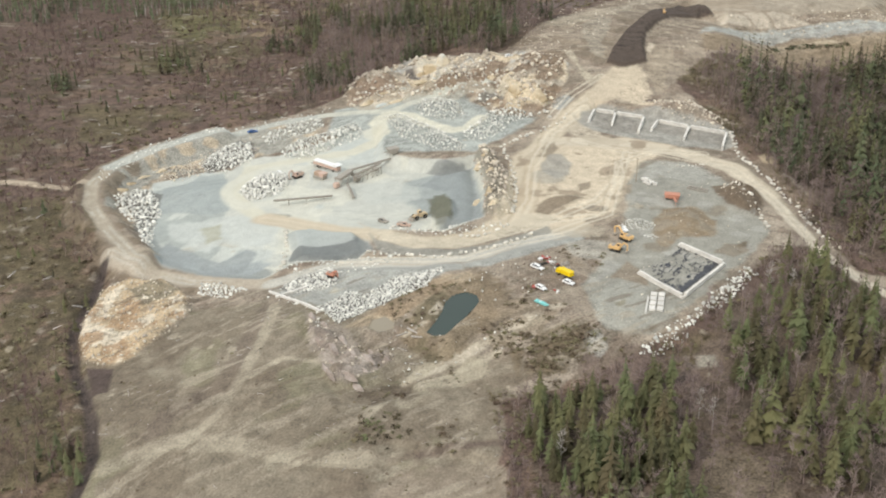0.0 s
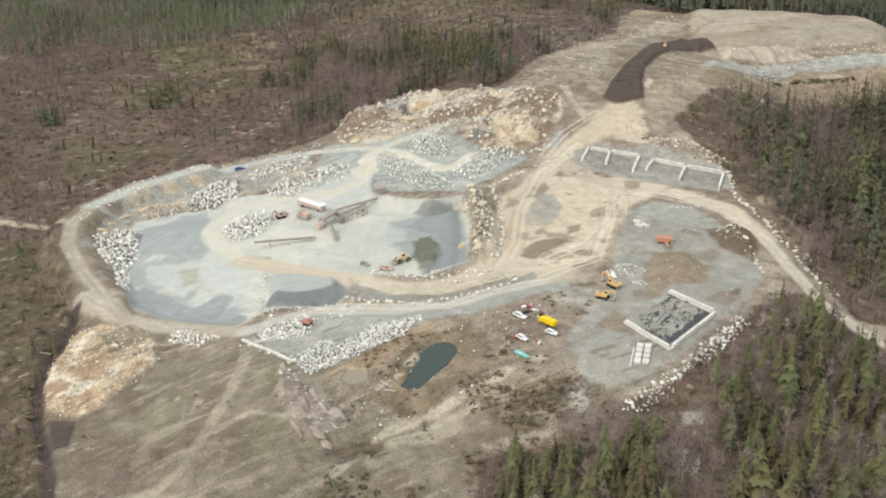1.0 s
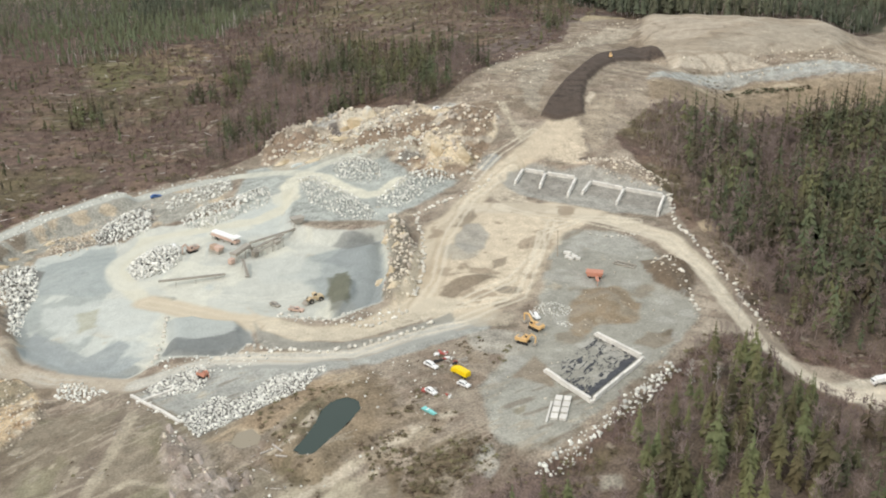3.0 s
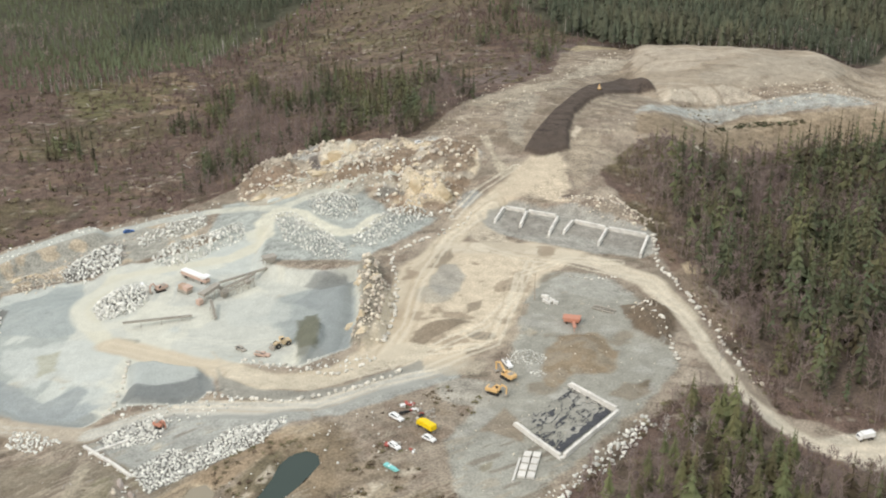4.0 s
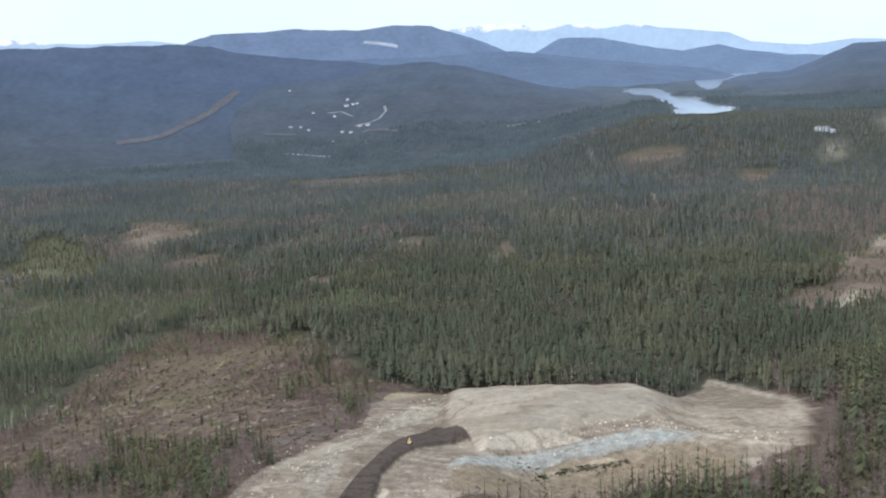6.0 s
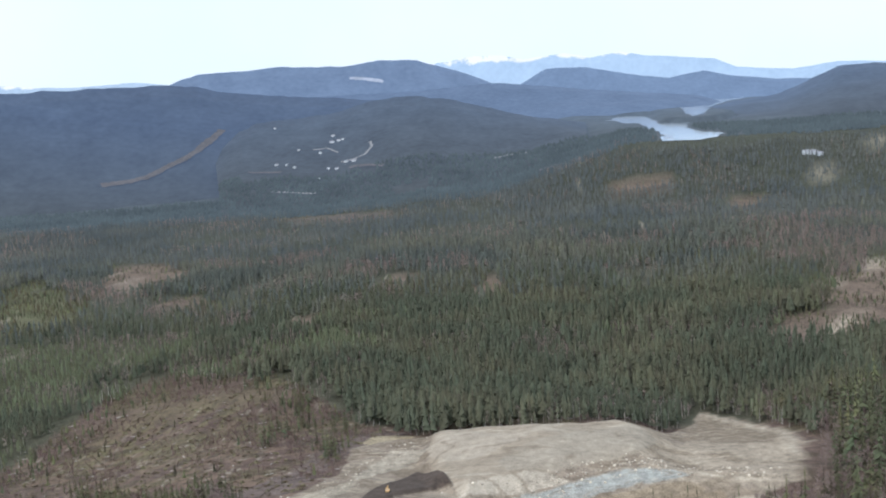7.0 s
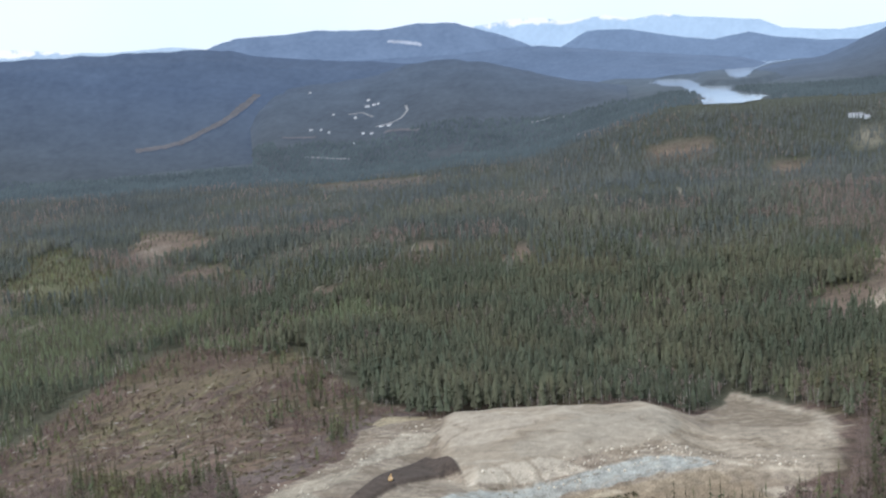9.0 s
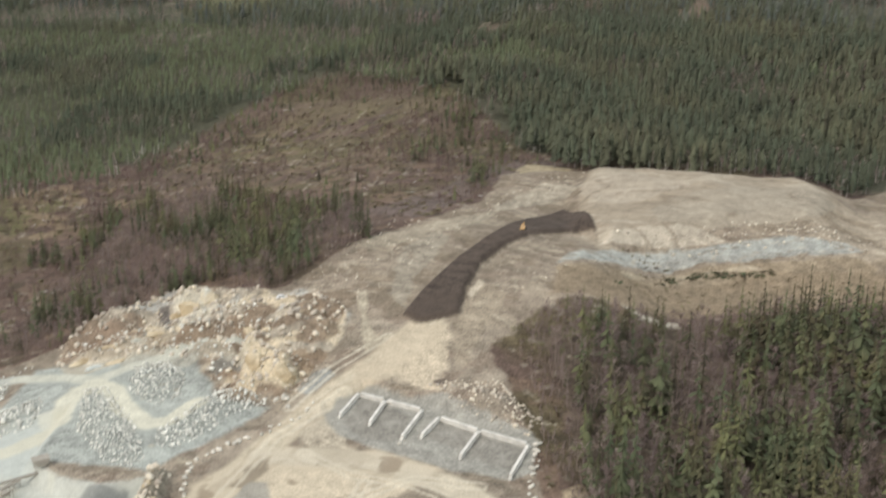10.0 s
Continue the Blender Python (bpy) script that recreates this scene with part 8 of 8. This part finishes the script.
bm = profile([(-2.9, 0.9), (-2.7, 0.1), (2.0, 0.1), (3.2, 1.0)], 0.95, 1.0)
for v in bm.verts:
    if v.co.x > 1.2:
        v.co.y *= max(0.15, 1 - (v.co.x - 1.2) * 0.42)
    if v.co.z < 0.4:
        v.co.y *= 0.7
part("hull", bm, TEAL, ob)
part("deck", solid((-0.5, 0, 0.93), (3.4, 1.3, 0.08), None, 0.02), TEAL, ob, "paler teal deck")
part("seat", solid((-0.8, 0, 1.0), (0.4, 1.5, 0.08), None, 0.02), WHITE, ob)

# faded orange screening machine in the yard
ob = thing("screening_machine", -12, -277.5, -4, "faded orange screening machine standing on the yard", "machine")
part("hopper", profile([(-3.2, 2.2), (-2.2, 1.0), (2.2, 1.0), (3.2, 2.2), (3.2, 2.6), (-3.2, 2.6)], 1.6), ORANGE, ob)
part("chassis", solid((0, 0, 0.7), (5.6, 1.6, 0.5)), ORANGE, ob)
part("engine_box", solid((2.2, 0.9, 1.5), (1.8, 1.1, 1.3)), RED, ob)
part("belt_arm", beam((0.8, -1.6, 1.4), (2.2, -8.2, 2.6), 1.1, 0.35), ORANGE, ob)
for s in (-1, 1):
    for wx in (-1.8, 1.8):
        wheel(ob, 0.5, 0.35, (wx, s * 0.95, 0.5))
    part("leg", beam((1.8, -6.5 + s * 0.5, -0.2), (1.9, -6.6 + s * 0.3, 2.3), 0.14, 0.14), ORANGE, ob)

# steel frame lying flat
ob = thing("steel_frame", -1, -265.5, -22, "grey steel frame lying flat in the yard", "frame")
for s in (-1, 1):
    part("rail", solid((0, s * 1.2, 0.35), (9.0, 0.35, 0.5)), STEEL, ob)
for i in range(7):
    part("rung", solid((-4.1 + i * 1.35, 0, 0.4), (0.3, 2.2, 0.3)), STEEL, ob)

# crushing plant on the pit floor
ob = thing("screening_trailer", -171.3, -236, -29, "long white-roofed screening trailer, pink with dust", "machine")
part("body", solid((0, 0, 1.9), (15.5, 2.6, 1.4), None, 0.1), PINK, ob)
part("roof", solid((-1.0, 0, 3.1), (13.0, 2.9, 0.9), None, 0.2), WHITE, ob, "white curved roof")
part("feeder", profile([(6.2, 2.6), (8.6, 3.9), (8.6, 4.2), (5.2, 4.2), (5.2, 2.6)], 1.6), WHITE, ob)
part("drawbar", beam((-7.8, 0, 1.0), (-10.2, 0, 0.7), 0.4, 0.4), STEEL, ob)
for s in (-1, 1):
    for wx in (-5.5, -4.3, 5.0):
        wheel(ob, 0.55, 0.4, (wx, s * 1.2, 0.55))
    for wx in (-7.0, 0.0, 7.2):
        part("leg", beam((wx, s * 1.4, -0.3), (wx, s * 1.2, 1.4), 0.25, 0.25), STEEL, ob)
ob = thing("crusher", -172, -247, -29, "rusty dust-covered jaw crusher", "machine")
part("base", solid((0, 0, 0.8), (6.5, 3.0, 1.2)), STEEL, ob)
part("jaw_box", solid((-1.0, 0, 2.3), (2.8, 2.6, 2.0), None, 0.12), RUST, ob)
part("hopper", profile([(0.6, 2.2), (1.2, 1.4), (3.0, 1.4), (3.8, 3.0), (3.8, 3.3), (0.4, 3.3)], 1.5), PINK, ob)
part("flywheel", disc(1.0, 0.35, (-1.0, 1.6, 2.3), 16), STEEL, ob)
part("motor", solid((-3.0, 0.2, 1.8), (1.2, 1.4, 1.0), None, 0.15), STEEL, ob)
ob = thing("screen_tower", -158.5, -252.5, 62, "dusty steel screening tower with walkways", "machine")
for sx in (-5.0, 0.0, 5.0):
    for sy in (-1.7, 1.7):
        part("post", beam((sx, sy, -0.3), (sx, sy, 4.2), 0.25, 0.25), STEEL, ob)
part("screen_box", solid((0, 0, 4.0), (9.0, 2.8, 1.4), Matrix.Rotation(radians(-8), 4, "Y"), 0.1), STEEL, ob)
part("walkway", solid((0, 2.2, 3.1), (10.5, 0.9, 0.1), None, 0.02), STEEL, ob)
for i in range(7):
    part("rail_post", beam((-5 + i * 1.6, 2.6, 3.1), (-5 + i * 1.6, 2.6, 4.2), 0.07, 0.07), STEEL, ob)
part("hand_rail", beam((-5.2, 2.6, 4.2), (5.2, 2.6, 4.2), 0.07, 0.07), STEEL, ob)
part("chute", profile([(4.0, 2.4), (6.0, 0.6), (6.6, 0.9), (5.0, 3.4), (4.0, 3.6)], 0.9), STEEL, ob)
part("power_box", solid((-6.8, -0.5, 1.2), (2.4, 2.0, 2.2), None, 0.1), PINK, ob, "pink dust-coated generator box")
for i in range(5):
    part("brace", beam((-5 + 2.2 * i, -1.7, 0.2), (-3.4 + 2.2 * i, -1.7, 3.4), 0.14, 0.14), STEEL, ob)
ob = thing("truss_frame", -149.5, -246.5, 52, "dusty grey truss frame of the screening plant", "frame")
for i in range(6):
    for sy in (-1.6, 1.6):
        part("post", beam((-7 + i * 2.8, sy, -0.3), (-7 + i * 2.8, sy, 2.4 + 0.35 * i), 0.2, 0.2), STEEL, ob)
    part("cross_bar", beam((-7 + i * 2.8, -1.6, 2.2 + 0.35 * i), (-7 + i * 2.8, 1.6, 2.2 + 0.35 * i), 0.22, 0.22), STEEL, ob)
for i in range(5):
    for sy in (-1.6, 1.6):
        part("brace", beam((-7 + i * 2.8, sy, 0.1), (-4.2 + i * 2.8, sy, 2.5 + 0.35 * i), 0.14, 0.14), STEEL, ob)
for sy in (-1.6, 1.6):
    part("rail", beam((-7.2, sy, 2.3), (7.4, sy, 4.2), 0.3, 0.35), STEEL, ob)
part("chute", profile([(-7.6, 0.4), (-5.4, 0.4), (-4.6, 2.6), (-7.4, 2.9)], 1.2), BELT_DUST, ob)
part("drive_box", solid((5.0, 0, 3.0), (2.2, 2.4, 1.4), None, 0.1), STEEL, ob)
ob = thing("feed_hopper", -141, -229, 40, "dusty steel feed hopper with sloping sides", "machine")
part("bin", profile([(-2.8, 3.4), (-1.4, 1.2), (1.4, 1.2), (2.8, 3.4), (2.8, 3.7), (-2.8, 3.7)], 1.8), STEEL, ob)
for sx in (-2.2, 2.2):
    for sy in (-1.5, 1.5):
        part("leg", beam((sx, sy, -0.3), (sx * 0.9, sy * 0.9, 2.9), 0.24, 0.24), STEEL, ob)
conveyor(-172.3, -275.8, 23, 26, 2.5, 2.2, "long dusty conveyor throwing crushed stone onto the floor", 3)
conveyor(-148, -234, 33, 26, 0.9, 4.2, "long dusty conveyor climbing from the screening tower", 3)
conveyor(-150.5, -240, 48, 14, 0.9, 3.0, "short dusty conveyor beside the screening tower", 2)
conveyor(-153, -266, -63, 12, 3.0, 0.9, "short dusty discharge conveyor", 2)

# logs and scrap
for lx_, ly_, la, ll in ((-98.9, -401.5, -37, 8), (-97.4, -404.2, -4, 5), (-104, -399, 40, 4.5)):
    bm = bmesh.new()
    bmesh.ops.create_cone(bm, cap_ends=True, segments=8, radius1=0.32, radius2=0.22, depth=ll, matrix=Matrix.Rotation(math.pi / 2, 4, "Y"))
    for v in bm.verts:
        v.co.z += 0.12 * math.sin(v.co.x * 0.8)
    me_ = bpy.data.meshes.new("log")
    bm.to_mesh(me_)
    me_.materials.append(DEADWOOD)
    lg = new("log", me_)
    lg.matrix_world = pose(lx_, ly_, float(height(lx_, ly_)) + 0.25, 0, 0, la)
    tagged(lg, "bleached bare log lying by the pond", "log", "logs by the pond")
for i in range(26):
    sx, sy = -55.5 + random.uniform(-6, 5), -345 + random.uniform(-4.5, 3.5) + (0 if i < 20 else -22)
    bm = bmesh.new()
    for j in range(3):
        box(bm, (random.uniform(-0.5, 0.5), random.uniform(-0.5, 0.5), random.uniform(0.1, 0.5)), (random.uniform(0.4, 2.2), random.uniform(0.2, 1.0), random.uniform(0.1, 0.7)), Matrix.Rotation(random.uniform(0, 3), 4, "Z") @ Matrix.Rotation(random.uniform(-0.4, 0.4), 4, "X"), 0.03)
    me_ = bpy.data.meshes.new("scrap_metal")
    bm.to_mesh(me_)
    me_.materials.append((RED, STEEL, RUBBER, WHITE, STEEL)[i % 5])
    sc = new("scrap_metal", me_)
    sc.matrix_world = pose(sx, sy, float(height(sx, sy)), 0, 0, random.uniform(0, 360))
    tagged(sc, ("rusty red scrap metal on the bank", "bent grey scrap steel on the bank", "dark rubber and scrap on the bank", "pale discarded panel on the bank", "bent grey scrap steel on the bank")[i % 5], "scrap", "scrap heap")
